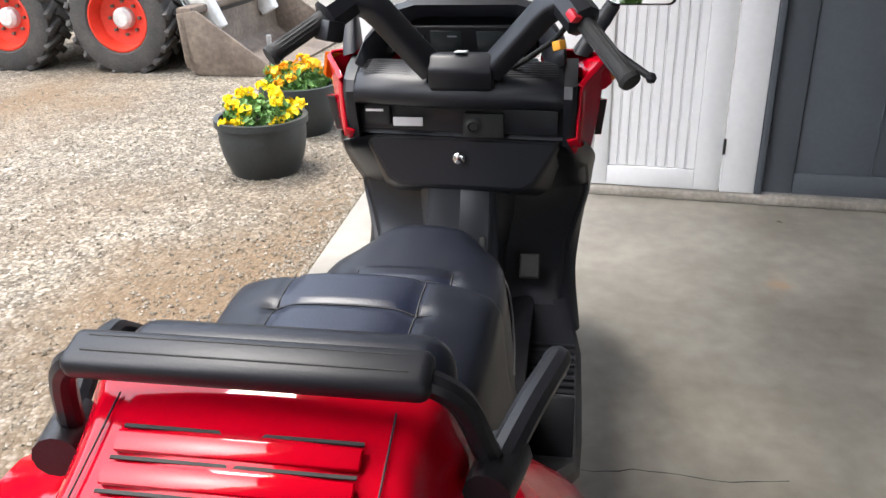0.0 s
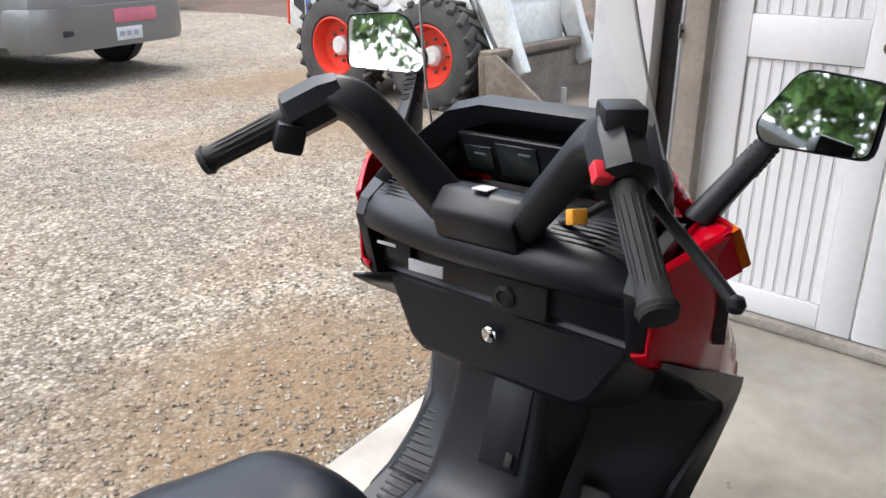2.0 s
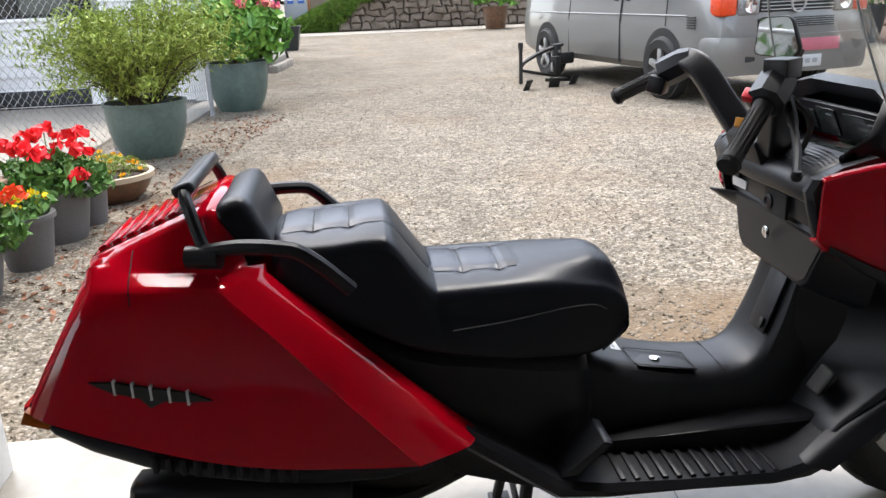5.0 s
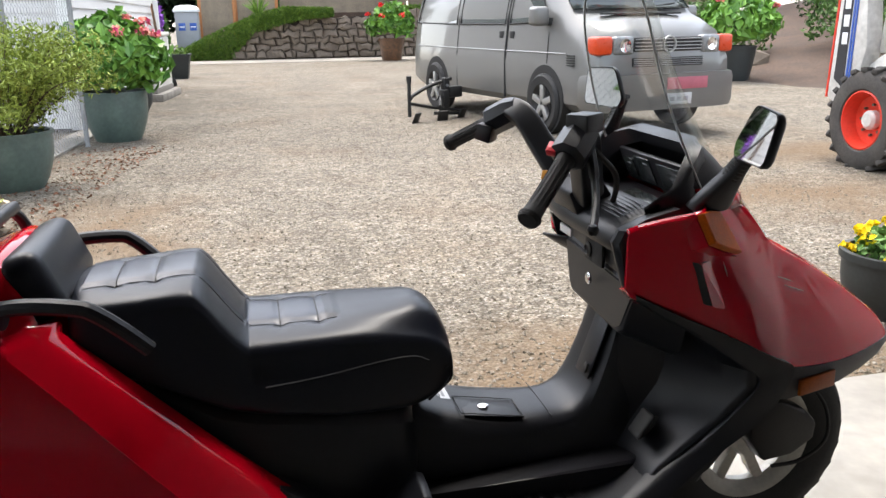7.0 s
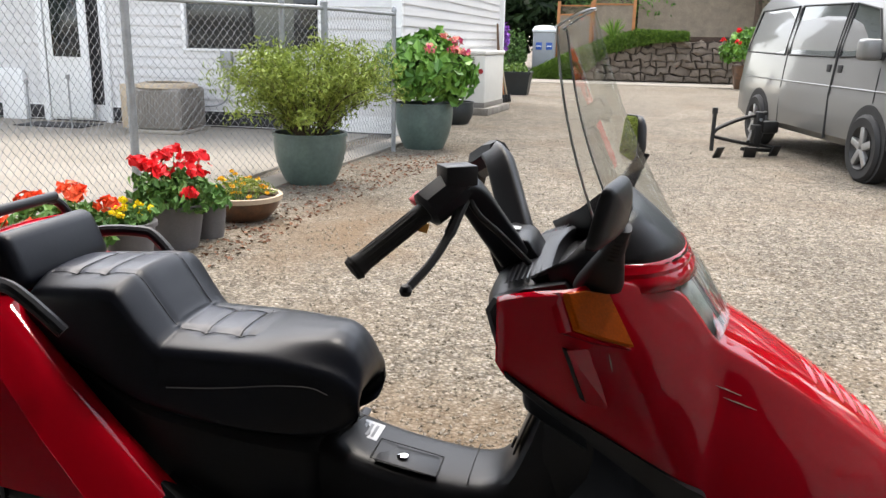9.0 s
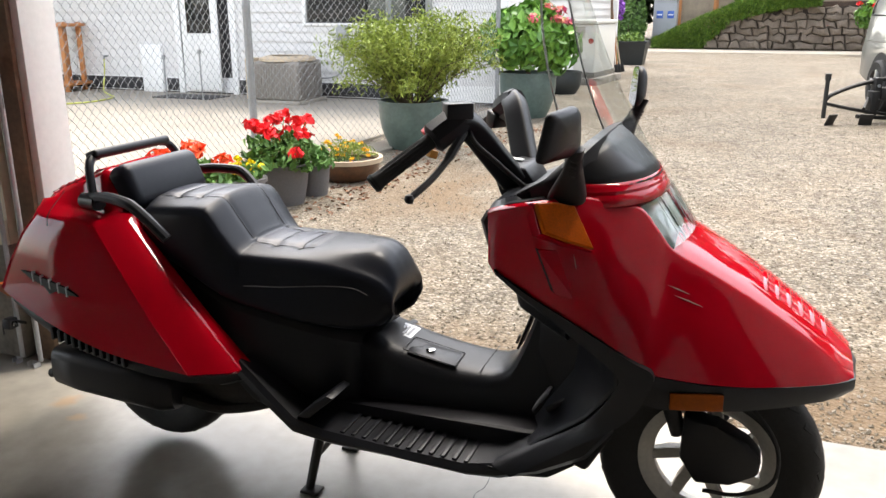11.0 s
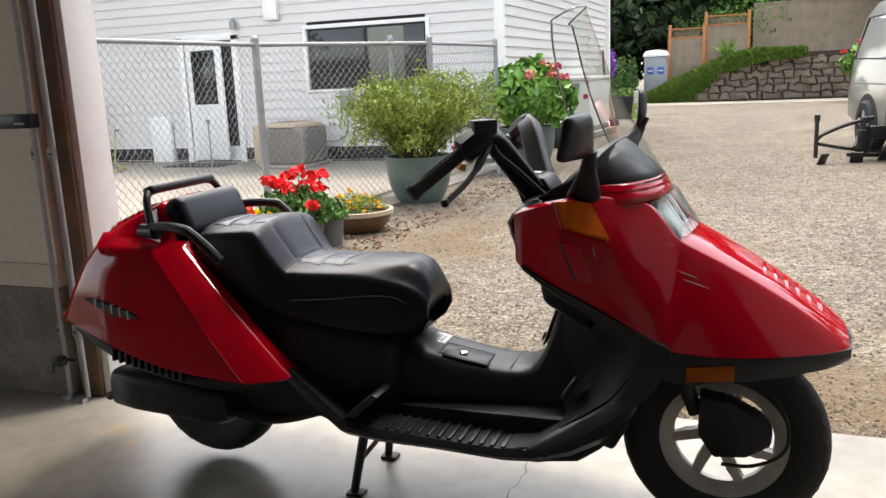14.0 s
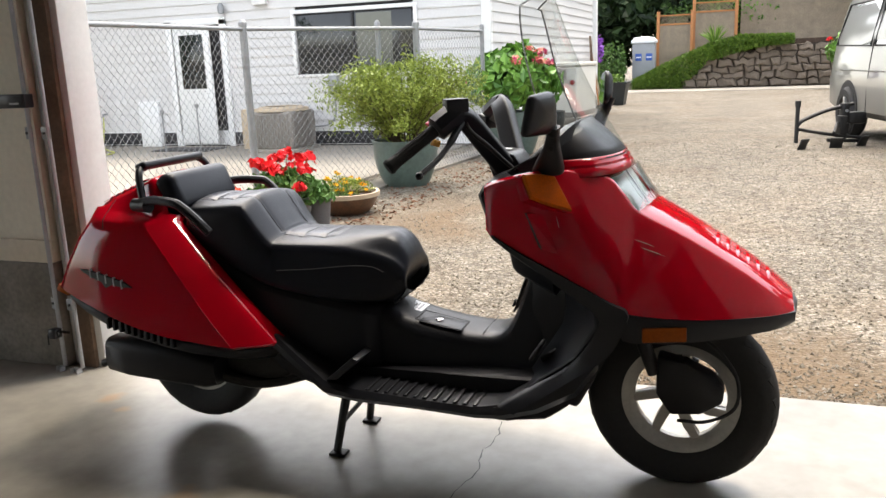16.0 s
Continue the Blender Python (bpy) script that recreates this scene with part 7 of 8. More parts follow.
    part("turn_signal", box((0.70, min(side * 0.672, side * 0.865), 0.855), (0.885, max(side * 0.672, side * 0.865), 1.035), 0.03, None, 3), "van_signal", van, "orange turn signal")
    for k in range(5):
        part("side_vent", box((0.42, side * 0.915 - 0.008, 0.74 + 0.025 * k), (0.56, side * 0.915 + 0.008, 0.75 + 0.025 * k), 0.002), "rubber", van)
ws = bmesh.new()
rows = []
for x, z, w in ((0.30, 1.30, 0.76), (0.0, 1.585, 0.73), (-0.26, 1.81, 0.67)):
    rows.append([Vector((x + 0.03 - 0.06 * v * v, v * w, z + 0.012)) for v in np.linspace(-1, 1, 9)])
add_grid(ws, rows)
shade(part("windscreen", ws, "van_glass", van, "sloping windscreen"), 0.012)
for y in (-0.35, 0.25):
    part("wiper", tube([(0.34, y - 0.28, 1.30), (0.27, y + 0.30, 1.36)], 0.010, 6), "rubber", van)
part("cowl_vent", box((0.40, -0.52, 1.245), (0.46, 0.50, 1.265), 0.006, Matrix.Translation((0, 0, 0.0))), "rubber", van)
gr = part("grille", box((0.84, -0.43, 0.88), (0.90, 0.43, 1.02), 0.015), "rubber", van, "black front grille with bright bars")
for k in range(4):
    part("grille_bar", box((0.895, -0.42, 0.895 + 0.034 * k), (0.912, 0.42, 0.905 + 0.034 * k), 0.003), "wheel_silver", gr)
part("emblem", lathe([(0.07, 0), (0.085, 0), (0.085, 0.02), (0.07, 0.02)], 24, Matrix.Translation((0.90, 0, 0.95)) @ pose(0, 0, 0, 0, 90, 0), closed=True), "wheel_silver", gr, "plain round emblem ring")
g2 = part("grille", box((0.85, -0.45, 0.73), (0.912, 0.45, 0.82), 0.012), "rubber", van, "lower black grille")
for k in range(4):
    part("grille_bar", box((0.905, -0.44, 0.742 + 0.02 * k), (0.918, 0.44, 0.748 + 0.02 * k), 0.002), "galv_dull", g2)
rows = []
for x, w in ((0.66, 0.93), (0.80, 0.93), (0.90, 0.88), (0.965, 0.72), (0.985, 0.4)):
    rows.append([Vector((x, s * y, z)) for s, y, z in [(-1, w - 0.03, 0.30), (-1, w, 0.36), (-1, w, 0.60), (-1, w - 0.03, 0.66), (1, w - 0.03, 0.66), (1, w, 0.60), (1, w, 0.36), (1, w - 0.03, 0.30)]])
bp = part("bumper", loft(rows), "van_paint", van, "grey front bumper with a scuff", smooth=30)
part("pink_plate", box((0.985, -0.06, 0.50), (0.992, 0.46, 0.62), 0.002), "pink_plate", bp, "faded red plate without print")
part("number_plate", box((0.984, -0.05, 0.345), (0.991, 0.26, 0.46), 0.002), "plate", bp, "pale number plate with bars")
for k in range(3):
    part("plate_bar", box((0.9915, -0.02 + 0.085 * k, 0.38), (0.9925, 0.04 + 0.085 * k, 0.425), 0), "grey_label", bp)
part("fog_recess", box((0.95, -0.62, 0.42), (0.978, -0.38, 0.48), 0.012), "rubber", bp)
part("roof_rack", tube([(-0.3, -0.4, 1.98), (-3.0, -0.4, 2.0)], 0.03, 8), "cabin_white", van)
part("roof_rack", tube([(-0.3, 0.4, 1.98), (-3.0, 0.4, 2.0)], 0.03, 8), "cabin_white", van)
for x in (-0.6, -1.8, -2.8):
    part("rack_bar", box((x - 0.03, -0.72, 1.925), (x + 0.03, 0.72, 1.965), 0.01), "dark_steel", van)

# ---- carrier frame on the gravel ----
rk = thing("carrier_frame", pose(2.50, 9.15, G0, 0, 0, 26), "black tubular steel carrier frame lying on gravel", "steel frame")
part("upright", tube([(0, 0, 0.08), (0, 0, 0.56)], 0.026, 10), "dark_steel", rk)
part("cap", tube([(0, 0, 0.54), (0, 0, 0.62)], 0.036, 10), "dark_steel", rk)
part("top_tube", tube(curve_pts([(0.0, 0, 0.30), (0.10, 0.02, 0.37), (0.45, 0.10, 0.47), (0.85, 0.15, 0.54)], 5), 0.026, 10), "dark_steel", rk)
part("low_tube", tube(curve_pts([(0.0, 0, 0.26), (0.4, 0.0, 0.18), (0.95, 0.05, 0.10)], 5), 0.022, 10), "dark_steel", rk)
part("cross_tube", tube([(0.45, -0.1, 0.20), (0.80, 0.3, 0.44)], 0.02, 8), "dark_steel", rk)
for x, y, turn_by in ((0.04, -0.06, 25), (0.50, -0.08, -20), (0.90, 0.0, 15)):
    part("foot_plate", box((-0.075, -0.012, 0.0), (0.075, 0.012, 0.15), 0.006, Matrix.Translation((x, y, 0.0)) @ pose(0, 0, 0, 24, 0, turn_by)), "dark_steel", rk, "tilted steel foot plate")
part("foot_tube", tube([(0.42, -0.02, 0.10), (0.98, 0.06, 0.055)], 0.024, 10), "dark_steel", rk)
part("clamp", box((0.66, 0.06, 0.10), (0.76, 0.16, 0.56), 0.02), "dark_steel", rk)
part("clamp", box((0.76, 0.06, 0.28), (1.0, 0.18, 0.44), 0.03), "dark_steel", rk)
for z in (0.16, 0.30, 0.46):
    part("bolt", lathe([(0.001, 0), (0.022, 0), (0.022, 0.012), (0.001, 0.014)], 6, Matrix.Translation((0.71, 0.06, z)) @ pose(0, 0, 0, 90, 0, 0)), "galv_dull", rk)
part("bracket", box((0.60, 0.0, 0.10), (0.70, 0.12, 0.40), 0.015), "dark_steel", rk)

# ---- skid-steer loader ----
ld = thing("loader", pose(5.91, 3.97, G0 - 0.025, 0, 0, -92) @ Matrix.Diagonal((1.07, 1.07, 1.07, 1)), "white skid-steer loader with orange-red wheels and muddy bucket", "loader")
# local frame: x ahead to the bucket, y to its left, z up; the near wheels stand at y = -0.1


def big_wheel(x, y, label):
    hub = new("wheel")
    hub.parent = ld
    hub["label"] = label
    R, w = 0.425, 0.135
    turn = Matrix.Translation((x, y, R)) @ pose(0, 0, 0, 90, 0, 0)
    part("tyre", lathe([(0.235, -w * 0.8), (0.26, -w), (0.36, -w * 1.06), (0.40, -w * 0.9), (0.408, 0), (0.40, w * 0.9), (0.36, w * 1.06), (0.26, w), (0.235, w * 0.8)], 44, turn, closed=True), "dusty_rubber", hub, "dusty lugged tyre")
    for k in range(20):
        for s in (-1, 1):
            m = turn @ pose(0, 0, 0, 0, 0, 18 * k + (9 if s > 0 else 0)) @ Matrix.Translation((0.412, 0, s * 0.066)) @ pose(0, 0, 0, s * 32, 0, 0)
            part("lug", box((-0.022, -0.026, -0.085), (0.020, 0.026, 0.085), 0.008, m), "dusty_rubber", hub)
    out = Matrix.Translation((x, y, R)) @ pose(0, 0, 0, 90, 0, 0)
    rim = part("rim", lathe([(0.245, w * 0.92), (0.232, w * 0.95), (0.222, w * 0.7), (0.205, w * 0.1), (0.10, 0.0), (0.001, 0.0), (0.001, -0.02), (0.22, -0.02), (0.245, w * 0.6)], 40, out, closed=True), "loader_red", hub, "orange-red dished rim")
    part("hub_cap", lathe([(0.082, 0.0), (0.080, 0.05), (0.055, 0.075), (0.001, 0.08)], 24, out), "loader_white", rim, "white hub")
    for k in range(8):
        a = math.tau * k / 8
        part("wheel_nut", lathe([(0.013, 0.0), (0.013, 0.03), (0.001, 0.032)], 6, out @ Matrix.Translation((0.125 * math.cos(a), 0.125 * math.sin(a), 0.0))), "rust", rim)


for x in (-0.50, 0.50):
    big_wheel(x, -0.10, "lugged tyre on an orange-red rim")
    big_wheel(x, 1.25, "lugged tyre on an orange-red rim")
lb = part("chassis", prism([(-0.95, 0.30), (0.80, 0.26), (0.95, 0.45), (0.92, 0.80), (0.55, 0.95), (-0.70, 0.95), (-0.95, 0.80)], 1.05, Matrix.Translation((0, 0.06, 0)), 0.03), "loader_white", ld, "scuffed white loader chassis")
for x in (-0.18, 0.06, 0.30):
    part("dimple", lathe([(0.001, 0), (0.075, 0), (0.085, 0.012), (0.07, 0.018), (0.001, 0.014)], 20, Matrix.Translation((x, 0.06, 0.84)) @ pose(0, 0, 0, 90, 0, 0)), "loader_white", lb)
part("upright", prism([(-1.25, 0.55), (-0.95, 0.42), (-0.80, 1.0), (-0.95, 2.0), (-1.18, 2.0)], 0.16, Matrix.Translation((0, -0.02, 0)), 0.02), "loader_white", ld, "white rear upright with dark and blue stripes")
part("stripe", prism([(-1.17, 0.72), (-1.04, 0.64), (-1.02, 1.95), (-1.12, 1.95)], 0.006, Matrix.Translation((0, -0.027, 0))), "foundation", ld)
for k in range(2):
    part("stripe", prism([(-1.015 + 0.035 * k, 0.66), (-0.995 + 0.035 * k, 0.66), (-0.985 + 0.035 * k, 1.9), (-1.005 + 0.035 * k, 1.9)], 0.006, Matrix.Translation((0, -0.0275, 0))), "blue_stripe", ld)
for k in range(5):
    part("letter_bar", box((-1.115, -0.031, 1.02 + 0.15 * k), (-1.045, -0.0265, 1.12 + 0.15 * k), 0.002), "cabin_white", ld)
part("red_edge", prism([(-1.27, 0.55), (-1.25, 0.55), (-1.18, 2.0), (-1.20, 2.0)], 0.10, Matrix.Translation((0, -0.02, 0))), "loader_red", ld)
part("upright", prism([(-1.25, 0.55), (-0.95, 0.42), (-0.80, 1.0), (-0.95, 2.0), (-1.18, 2.0)], 0.16, Matrix.Translation((0, 1.03, 0)), 0.02), "loader_white", ld)
part("side_panel", prism([(-0.80, 0.95), (0.30, 0.95), (0.80, 1.00), (0.75, 1.35), (-0.2, 1.42), (-0.75, 1.7)], 0.06, Matrix.Translation((0, 0.10, 0)), 0.015), "loader_white", ld, "white side panel")
for k in range(6):
    part("letter_bar", box((0.12 + 0.075 * k, 0.085, 1.04 + 0.008 * k), (0.17 + 0.075 * k, 0.099, 1.11 + 0.008 * k), 0.002), "foundation", ld)
for y in (0.0, 1.06):
    part("lift_arm", prism([(-1.10, 1.78), (-0.9, 1.95), (0.3, 1.62), (0.95, 1.12), (1.12, 0.62), (1.25, 0.35), (1.12, 0.28), (0.95, 0.62), (0.72, 1.05), (0.2, 1.42), (-1.0, 1.66)], 0.11, Matrix.Translation((0, y, 0)), 0.015), "loader_white", ld, "white lift arm")
    part("ram", tube([(0.40, y - 0.02, 1.62), (0.70, y - 0.02, 0.98)], 0.045, 12), "ram_yellow", ld, "yellow hydraulic ram")
    part("ram_rod", tube([(0.70, y - 0.02, 0.98), (0.98, y + 0.05, 0.40)], 0.022, 10), "chrome", ld)
part("cross_tube", tube([(0.85, 0.05, 0.95), (0.85, 1.12, 0.95)], 0.05, 12), "loader_white", ld)
part("cage", box((-0.65, 0.14, 1.2), (0.55, 1.03, 2.05), 0.05), "foundation", ld, "dark operator cage")
for x, y in ((-0.62, 0.16), (0.52, 0.16), (0.52, 1.0), (-0.62, 1.0)):
    part("cage_post", box((x - 0.03, y - 0.03, 0.95), (x + 0.03, y + 0.03, 2.1), 0.008), "loader_white", ld)
part("step", box((0.88, 0.25, 0.42), (1.10, 0.95, 0.50), 0.01), "dark_steel", ld)
BK = [(1.02, 0.48), (1.04, 0.12), (1.12, 0.03), (1.75, 0.02), (1.76, 0.045), (1.18, 0.075), (1.10, 0.14), (1.09, 0.46)]
bk = part("bucket", prism(BK, 1.75, Matrix.Translation((0, -0.28, 0)), 0.008), "rust", ld, "muddy rusty steel bucket")
for y in (-0.28, 1.445):
    part("bucket_side", prism([(1.04, 0.48), (1.05, 0.08), (1.74, 0.03), (1.70, 0.12), (1.18, 0.50)], 0.03, Matrix.Translation((0, y, 0)), 0.006), "rust", bk)
part("bucket_edge", box((1.02, -0.27, 0.46), (1.14, 1.46, 0.52), 0.015), "rust", bk)
for y in (0.05, 0.45, 0.85, 1.2):
    part("bucket_hinge", box((0.92, y, 0.10), (1.03, y + 0.06, 0.45), 0.015), "rust", bk)
part("tow_pin", tube([(1.70, -0.2, 0.10), (1.70, -0.2, 0.32)], 0.02, 8), "galv", bk)

# ---- far end of the drive ----
tagged(part("pavement", box((-6, 27.2, -0.08), (14, 29.6, -0.012), 0.01), "patio"), "pale concrete strip at the end of the drive", "pavement", kind="structure")
wall = thing("retaining_wall", None, "dark grey-brown dry-stacked rock retaining wall", "rock wall")
g = np.random.default_rng(17)


def wall_top(x):
    return float(np.interp(x, [0.0, 0.7, 2.2, 4.6, 9.0, 14.0], [0.15, 1.10, 1.42, 1.62, 1.72, 1.72]))


# stones fitted to one another: corners shared along each course, the faces split and proud of dark joints
COURSES = [0.0, 0.27, 0.52, 0.76, 1.00, 1.23, 1.47, 1.70, 1.93]
corner = {}
for r in range(len(COURSES)):
    for c in range(90):
        corner[r, c] = (-0.2 + 0.18 * c + g.uniform(-0.06, 0.06), COURSES[r] + g.uniform(-0.075, 0.075) * (r > 0))
for r in range(len(COURSES) - 1):
    c = r % 2 * 2
    while c + 4 < 80:
        span = int(g.choice((1, 2, 2, 3, 3, 4)))
        ring = [corner[r, c + k] for k in range(span + 1)] + [corner[r + 1, c + k] for k in range(span, -1, -1)]
        c += span
        cx, cz = sum(p[0] for p in ring) / len(ring), sum(p[1] for p in ring) / len(ring)
        if cz > wall_top(cx) - 0.05:
            continue
        depth, tx, tz = g.uniform(0.0, 0.13), g.uniform(-0.22, 0.22), g.uniform(-0.15, 0.30)
        bm = bmesh.new()
        back = 29.82 + 0.10 * cz
        loops = []
        for shrink, out in ((0.97, 0.30), (0.97, 0.08), (0.84, 0.0), (0.45, -0.03)):
            loops.append([bm.verts.new(((p[0] - cx) * shrink, out - depth + tx * (p[0] - cx) * (shrink < 0.9) + tz * (p[1] - cz), (p[1] - cz) * shrink)) for p in ring])
        for a, b in zip(loops, loops[1:]):
            for k in range(len(ring)):
                bm.faces.new((a[k], a[(k + 1) % len(ring)], b[(k + 1) % len(ring)], b[k]))
        bm.faces.new(loops[-1])
        stone = part("stone", bm, "rock", wall, smooth=24)
        stone.location = (cx, back, cz)
part("joint_fill", prism([(0.0, -0.02), (0.75, 0.95), (2.2, 1.28), (4.6, 1.50), (14.0, 1.60), (14.0, -0.02)], 0.16, Matrix.Translation((0, 29.98, 0))), "soil", wall)
tagged(part("bank", prism([(-1.5, -0.05), (0.6, 0.35), (2.4, 1.62), (14, 1.70), (14, -0.05)], 5.0, Matrix.Translation((0, 30.35, 0))), "bark_mulch"), "earth bank behind the rock wall", "bank", kind="structure")
n = 12000
px = g.uniform(-2.0, 3.6, n)
lo = np.interp(px, [-2.0, -0.2, 0.7, 2.2, 3.6], [0.0, 0.0, 0.95, 1.36, 1.50])
hi = np.interp(px, [-2.0, -0.6, 0.8, 1.8, 3.6], [0.35, 1.05, 1.62, 1.85, 1.80])
p = np.column_stack([px, g.uniform(29.5, 30.7, n), lo + (hi - lo) * g.uniform(0, 1, n)])
tagged(cards("bank_plants", p, np.tile((0.3, -1.0, 0.1), (n, 1)), 0.085, "grass_leaf", wide=0.14, jitter=0.5), "low green ground cover spilling over the bank", "plants", kind="stuff")
p = np.column_stack([g.uniform(5.5, 9.5, 700), g.uniform(30.8, 31.4, 700), 1.78 + g.uniform(-0.05, 0.12, 700)])
tagged(cards("bed_plants", p, np.tile((0.0, -0.5, 1.0), (700, 1)), 0.10, "grass_leaf", wide=0.35), "bright low plants on top of the bank", "plants", kind="stuff")
yc = thing("yucca", pose(0.9, 31.0, 1.55), "spiky green clump on the bank", "plant")
bm = bmesh.new()
for k in range(40):
    a, e = g.uniform(0, math.tau), g.uniform(0.4, 1.4)
    tip = Vector((0.75 * math.cos(a) * math.cos(e), 0.75 * math.sin(a) * math.cos(e), 0.75 * math.sin(e)))
    add_tube(bm, [(0, 0, 0), tip * 0.6 + Vector((0, 0, 0.05)), tip], [0.025, 0.02, 0.002], 4)
part("leaves", bm, "grass_leaf", yc)


def fence_panel(x0, x1, y, z0, z1, lattice):
    t = thing("board_fence", pose(x0, y, z0), "weathered grey board fence behind the yard" if not lattice else "weathered board fence with lattice top and orange posts", "fence", "board fences")
    w, h = x1 - x0, z1 - z0
    hb = h - (0.34 if lattice else 0)
    n = max(2, int(w / 0.15))
    for k in range(n):
        part("board", box((k * w / n - 0.004, -0.012 + 0.014 * (k % 2), 0), ((k + 1) * w / n + 0.004, 0.0015 + 0.014 * (k % 2), hb), 0.003), "pale_wood", t, smooth=0)
    part("rail", box((0, -0.04, hb - 0.06), (w, 0.05, hb), 0.004), "orange_wood" if lattice else "pale_wood", t)
    if lattice:
        bm = bmesh.new()
        for k in range(int(w / 0.11) + 3):
            for s in (-1, 1):
                c = k * 0.11 - 0.11
                a = Vector((c, 0.006 * s, hb)), Vector((c + s * 0.30, 0.006 * s, h - 0.04))
                if min(a[0].x, a[1].x) >= 0 and max(a[0].x, a[1].x) <= w:
                    add_tube(bm, a, 0.012, 4)
        part("lattice", bm, "pale_wood", t)
        part("rail", box((0, -0.04, h - 0.05), (w, 0.05, h), 0.004), "orange_wood", t)
        for x in (0, w):
            part("post", box((x - 0.06, -0.06, -0.6), (x + 0.06, 0.06, h + 0.14), 0.01), "orange_wood", t, "orange-stained fence post")
    return t


fence_panel(-1.30, 0.0, 32.2, 0.55, 2.78, True)
fence_panel(0.06, 1.64, 32.3, 1.2, 3.20, True)
fence_panel(1.80, 7.0, 33.0, 1.5, 3.6, False)
fence_panel(7.1, 12.0, 33.2, 1.5, 3.7, False)
fence_panel(12.1, 22.0, 33.4, 1.2, 3.6, False)
cab = thing("portable_cabin", pose(-1.72, 31.2, 0.0), "grey portable cabin with white roof and blue panels", "portable cabin")
part("cabin_body", box((-0.42, -0.42, 0.1), (0.42, 0.42, 1.72), 0.03), "cabin_grey", cab)
part("cabin_roof", loft([[Vector((x * s, y * s, z)) for x, y in ((-1, -1), (1, -1), (1, 1), (-1, 1))] for s, z in ((0.46, 1.72), (0.46, 1.80), (0.36, 1.93), (0.12, 1.97))]), "cabin_white", cab, smooth=20)
for x in (-0.30, 0.10):
    part("blue_panel", box((x, -0.432, 1.05), (x + 0.24, -0.421, 1.32), 0.003), "blue_stripe", cab, "blue panel with unreadable print")
    part("print_bar", box((x + 0.03, -0.436, 1.16), (x + 0.21, -0.4325, 1.20), 0), "cabin_white", cab)
# bark slope behind van and loader
bm = bmesh.new()
rows = []
for y in np.linspace(10.5, 26, 12):
    rows.append([Vector((x, y, max(-0.05, 0.17 * (x - 11.2 + 0.25 * math.sin(y * 0.9)) + 0.02 * (y - 14)) if x > 10.6 else -0.06)) for x in np.linspace(10.4, 34, 18)])
for y in (9.0, 7.0, 3.0, -4.0, -20):
    rows.insert(0, [Vector((x + 1.0 + 0.1 * (10 - y), y, max(-0.06, 0.19 * (x - 11.6)))) for x in np.linspace(10.4, 34, 18)])
add_grid(bm, rows)
tagged(part("bank", bm, "bark_mulch"), "brown bark-covered slope beside the drive", "bank", kind="structure")


edge_row = thing("edging_stones", None, "row of rough grey-brown stones at the foot of the slope", "rocks")
for k in range(5, 16):
    bm = bmesh.new()
    bmesh.ops.create_icosphere(bm, subdivisions=1, radius=1.0)
    q = np.random.default_rng(70 + k)
    for v in bm.verts:
        v.co *= 1 + q.uniform(-0.18, 0.18)
    rock_piece = part("stone", bm, "rock", edge_row, smooth=20)
    rock_piece.matrix_basis = pose(11.7 + 0.10 * k + q.uniform(-0.2, 0.2), 12.6 + 0.62 * k, 0.12 + 0.02 * k, q.uniform(-20, 20), q.uniform(-20, 20), q.uniform(0, 180)) @ Matrix.Diagonal((0.40, 0.34, 0.30, 1))


def tree(x, y, z, h, spread_r, seed, leaf, label, n=2600, size=0.16, trunk=0.2, clear=0.35):
    t = thing("tree", pose(x, y, z), label, "tree", "trees")
    q = np.random.default_rng(seed)
    bm = bmesh.new()
    trunk_line = curve_pts([(0, 0, -0.2), (q.uniform(-0.2, 0.2), q.uniform(-0.2, 0.2), h * 0.35), (q.uniform(-0.4, 0.4), q.uniform(-0.3, 0.3), h * 0.7), (0, 0, h * 0.95)], 4)
    add_tube(bm, trunk_line, [trunk * (1 - 0.85 * i / (len(trunk_line) - 1)) for i in range(len(trunk_line))], 10)
    pts, nor = [], []
    for k in range(16):
        a, u = q.uniform(0, math.tau), clear + (1 - clear) * (k + q.uniform(0, 1)) / 16
        base = trunk_line[min(len(trunk_line) - 1, int(u * (len(trunk_line) - 1)))]
        reach = spread_r * (1.1 - 0.75 * u) * q.uniform(0.65, 1.1)
        tip = base + Vector((reach * math.cos(a), reach * math.sin(a), reach * q.uniform(0.1, 0.5)))
        add_tube(bm, [base, base.lerp(tip, 0.5) + Vector((0, 0, 0.1 * reach)), tip], [trunk * 0.35 * (1.1 - u), trunk * 0.2 * (1.1 - u), 0.01], 6)
        for c in (tip, base.lerp(tip, 0.6)):
            p, d = cloud(n // 32, c, (reach * 0.55, reach * 0.55, reach * 0.36), seed * 100 + k, hollow=0.2, lumps=0.5)
            pts.append(p), nor.append(d)
    part("trunk", bm, "bark", t)
    cards("crown", np.concatenate(pts), np.concatenate(nor), size, leaf, t, wide=0.5)
    return t


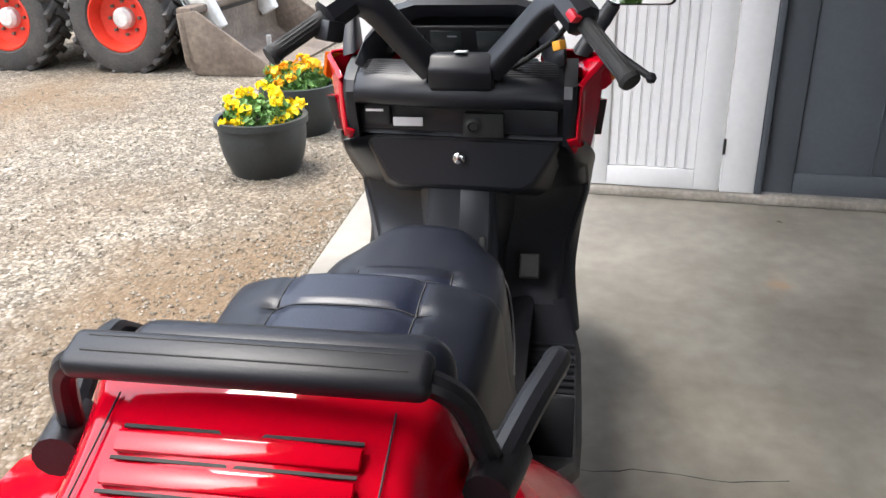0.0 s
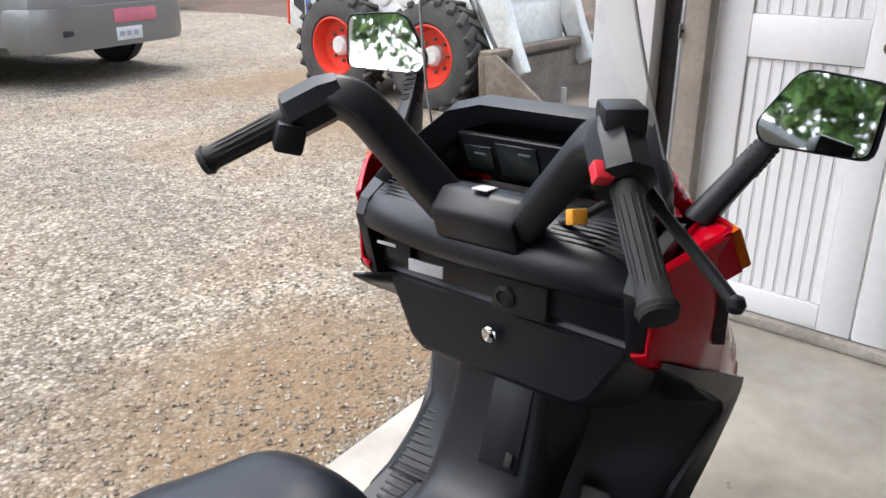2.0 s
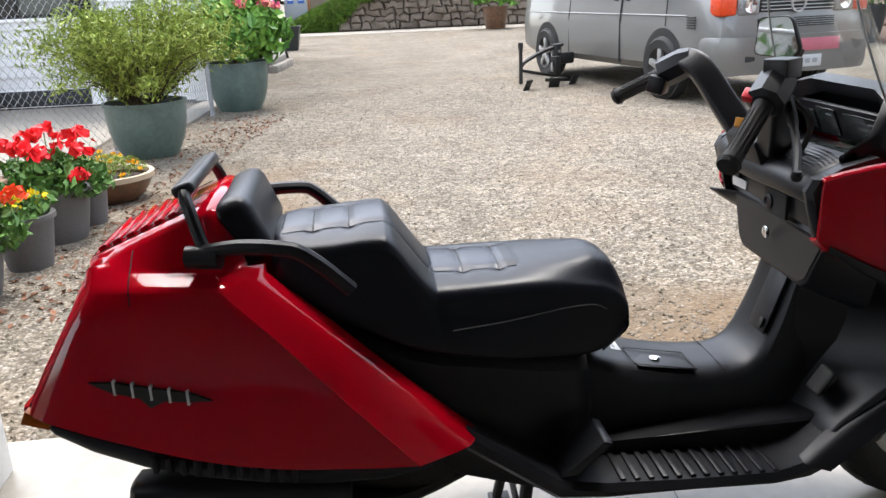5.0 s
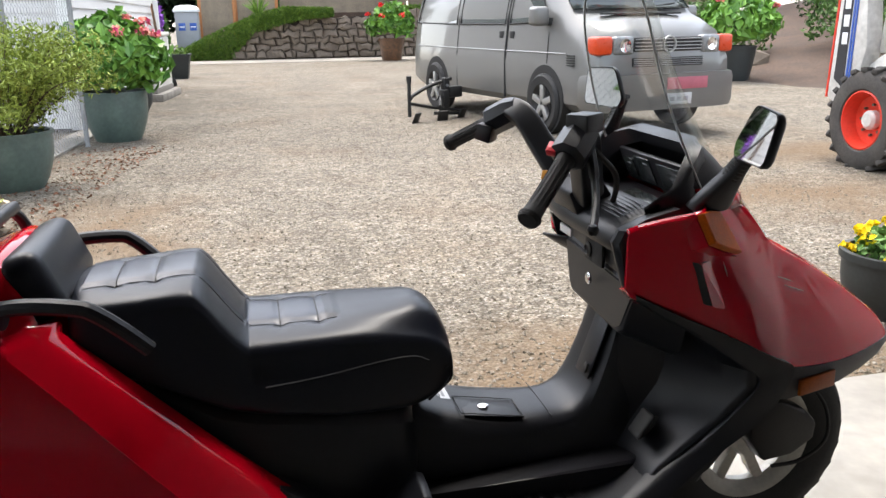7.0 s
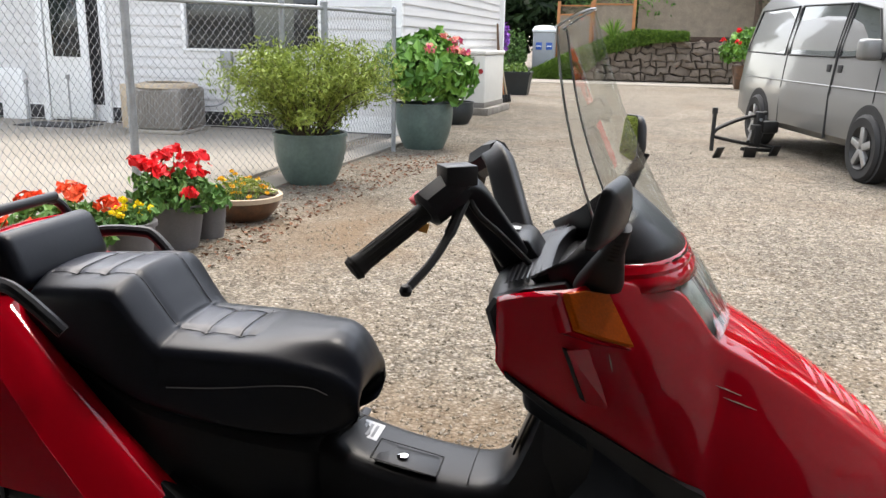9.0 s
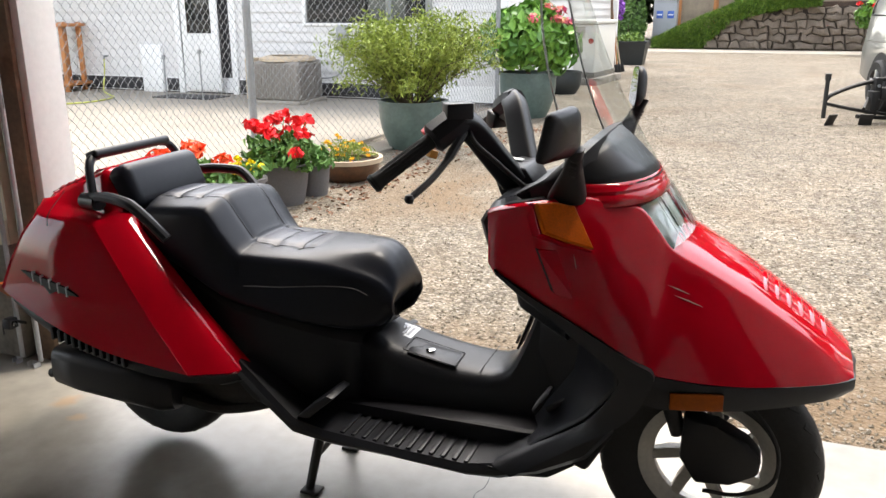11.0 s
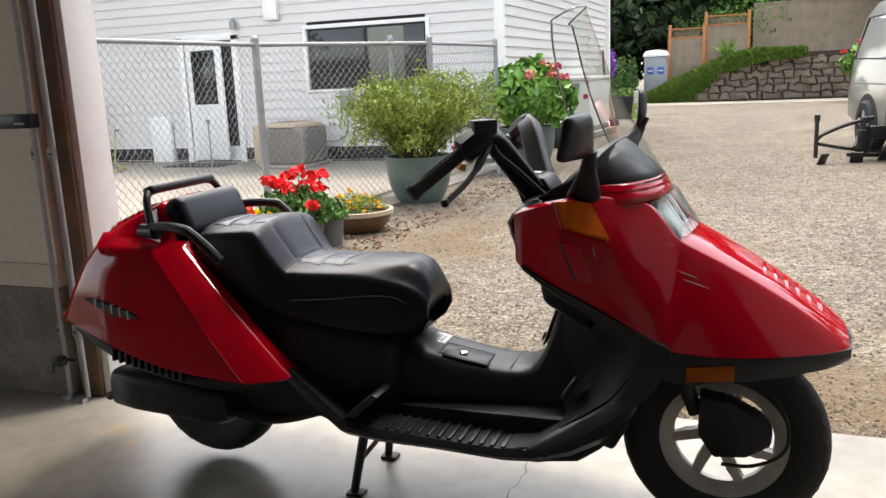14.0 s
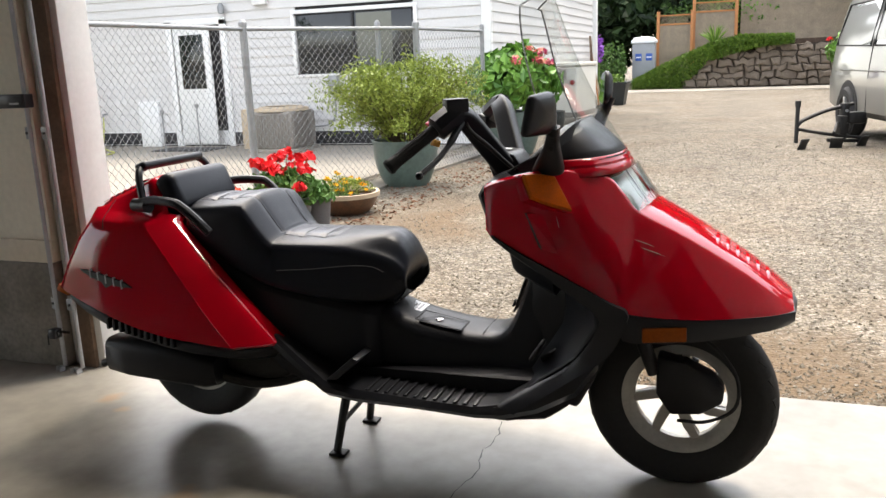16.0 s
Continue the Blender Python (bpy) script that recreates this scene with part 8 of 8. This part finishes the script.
for k, (x, y, z, h, s, leaf, n, size) in enumerate((
    (-2.6, 40, 0, 12, 4.0, "dark_leaf", 11000, 0.30), (-5.5, 36, 0, 11, 4.0, "dark_leaf", 11000, 0.30), (0.8, 44, 0.5, 13, 4.2, "dark_leaf", 11000, 0.32), (4.5, 42, 1, 12, 4.4, "tree_leaf", 11000, 0.30),
    (-1.0, 37, 0, 9, 3.6, "dark_leaf", 10000, 0.28), (-4.2, 41, 0, 12, 4.2, "dark_leaf", 9000, 0.32), (2.4, 38.5, 0.5, 11, 4.0, "dark_leaf", 9000, 0.30), (9, 41, 1, 12, 4.6, "tree_leaf", 6000, 0.28), (14, 39, 1, 12, 4.9, "dark_leaf", 8000, 0.30), (20, 36, 2, 11, 5.0, "tree_leaf", 8000, 0.30), (24, 28, 2, 11, 5.0, "tree_leaf", 8000, 0.30),
    (25, 18, 2, 11, 5.0, "dark_leaf", 8000, 0.30), (26, 8, 2, 11, 4.6, "tree_leaf", 3000, 0.26), (-20, 14, 0, 10, 4.5, "tree_leaf", 3400, 0.24), (-14.5, 6, 0, 9, 4.0, "tree_leaf", 3400, 0.22), (-24, 4, 0, 11, 4.8, "tree_leaf", 3000, 0.26), (-22, 22, 0, 12, 5, "dark_leaf", 3000, 0.28))):
    tree(x, y, z, h, s, 200 + k, leaf, "tall leafy green tree behind the yard" if leaf == "tree_leaf" else "dark evergreen tree behind the yard", n, size, 0.24, 0.12)
tree(6.2, 31.9, 1.6, 3.6, 3.0, 301, "dark_leaf", "spreading low tree with a forked brown trunk", 2600, 0.10, 0.17, 0.45)


def shrub(x, y, z, r, h, seed, leaf, label, n=1300, size=0.08):
    t = thing("shrub", pose(x, y, z), label, "shrub", "shrubs")
    p, d = cloud(n, (0, 0, h * 0.5), (r, r, h * 0.55), seed, hollow=0.55, low=-0.8, lumps=0.4)
    cards("foliage", p, d, size, leaf, t)
    part("stem", tube([(0, 0, -0.1), (0, 0, h * 0.6)], [0.05, 0.02], 6), "bark", t)
    return t


for k, (x, y, z, r, h, leaf, n) in enumerate(((-3.0, 30.4, 0, 1.0, 1.6, "tree_leaf", 1900), (-0.2, 34.0, 0.8, 1.2, 2.6, "tree_leaf", 1600), (1.6, 34.2, 1.5, 1.5, 2.8, "broad_leaf", 1700), (12.5, 17.5, 0.4, 1.2, 1.7, "tree_leaf", 1500), (14.5, 15.5, 0.7, 1.3, 1.8, "tree_leaf", 1500), (10.9, 21.0, 0.2, 1.4, 1.9, "tree_leaf", 1500), (9.0, 29.2, 0, 0.9, 1.5, "broad_leaf", 1200), (17.5, 12.0, 1.2, 1.4, 2.0, "dark_leaf", 1400), (13.6, 13.2, 0.5, 1.0, 1.7, "tree_leaf", 1500), (16.5, 17.5, 1.0, 1.6, 2.2, "tree_leaf", 1900), (18.6, 20.5, 1.2, 1.8, 2.6, "dark_leaf", 1900))):
    shrub(x, y, z, r, h, 400 + k, leaf, "rounded green shrub at the edge of the drive", n)
fl = thing("foxglove", pose(-1.52, 18.6, 0), "tall purple flower spikes by the house corner", "flower")
p, d = cloud(160, (0, 0, 1.45), (0.09, 0.09, 0.36), 431)
cards("flowers", p, d, 0.05, "purple_petal", fl, wide=0.7)
part("stem", tube([(0, 0, 0), (0, 0, 1.6)], 0.012, 6), "grass_leaf", fl)
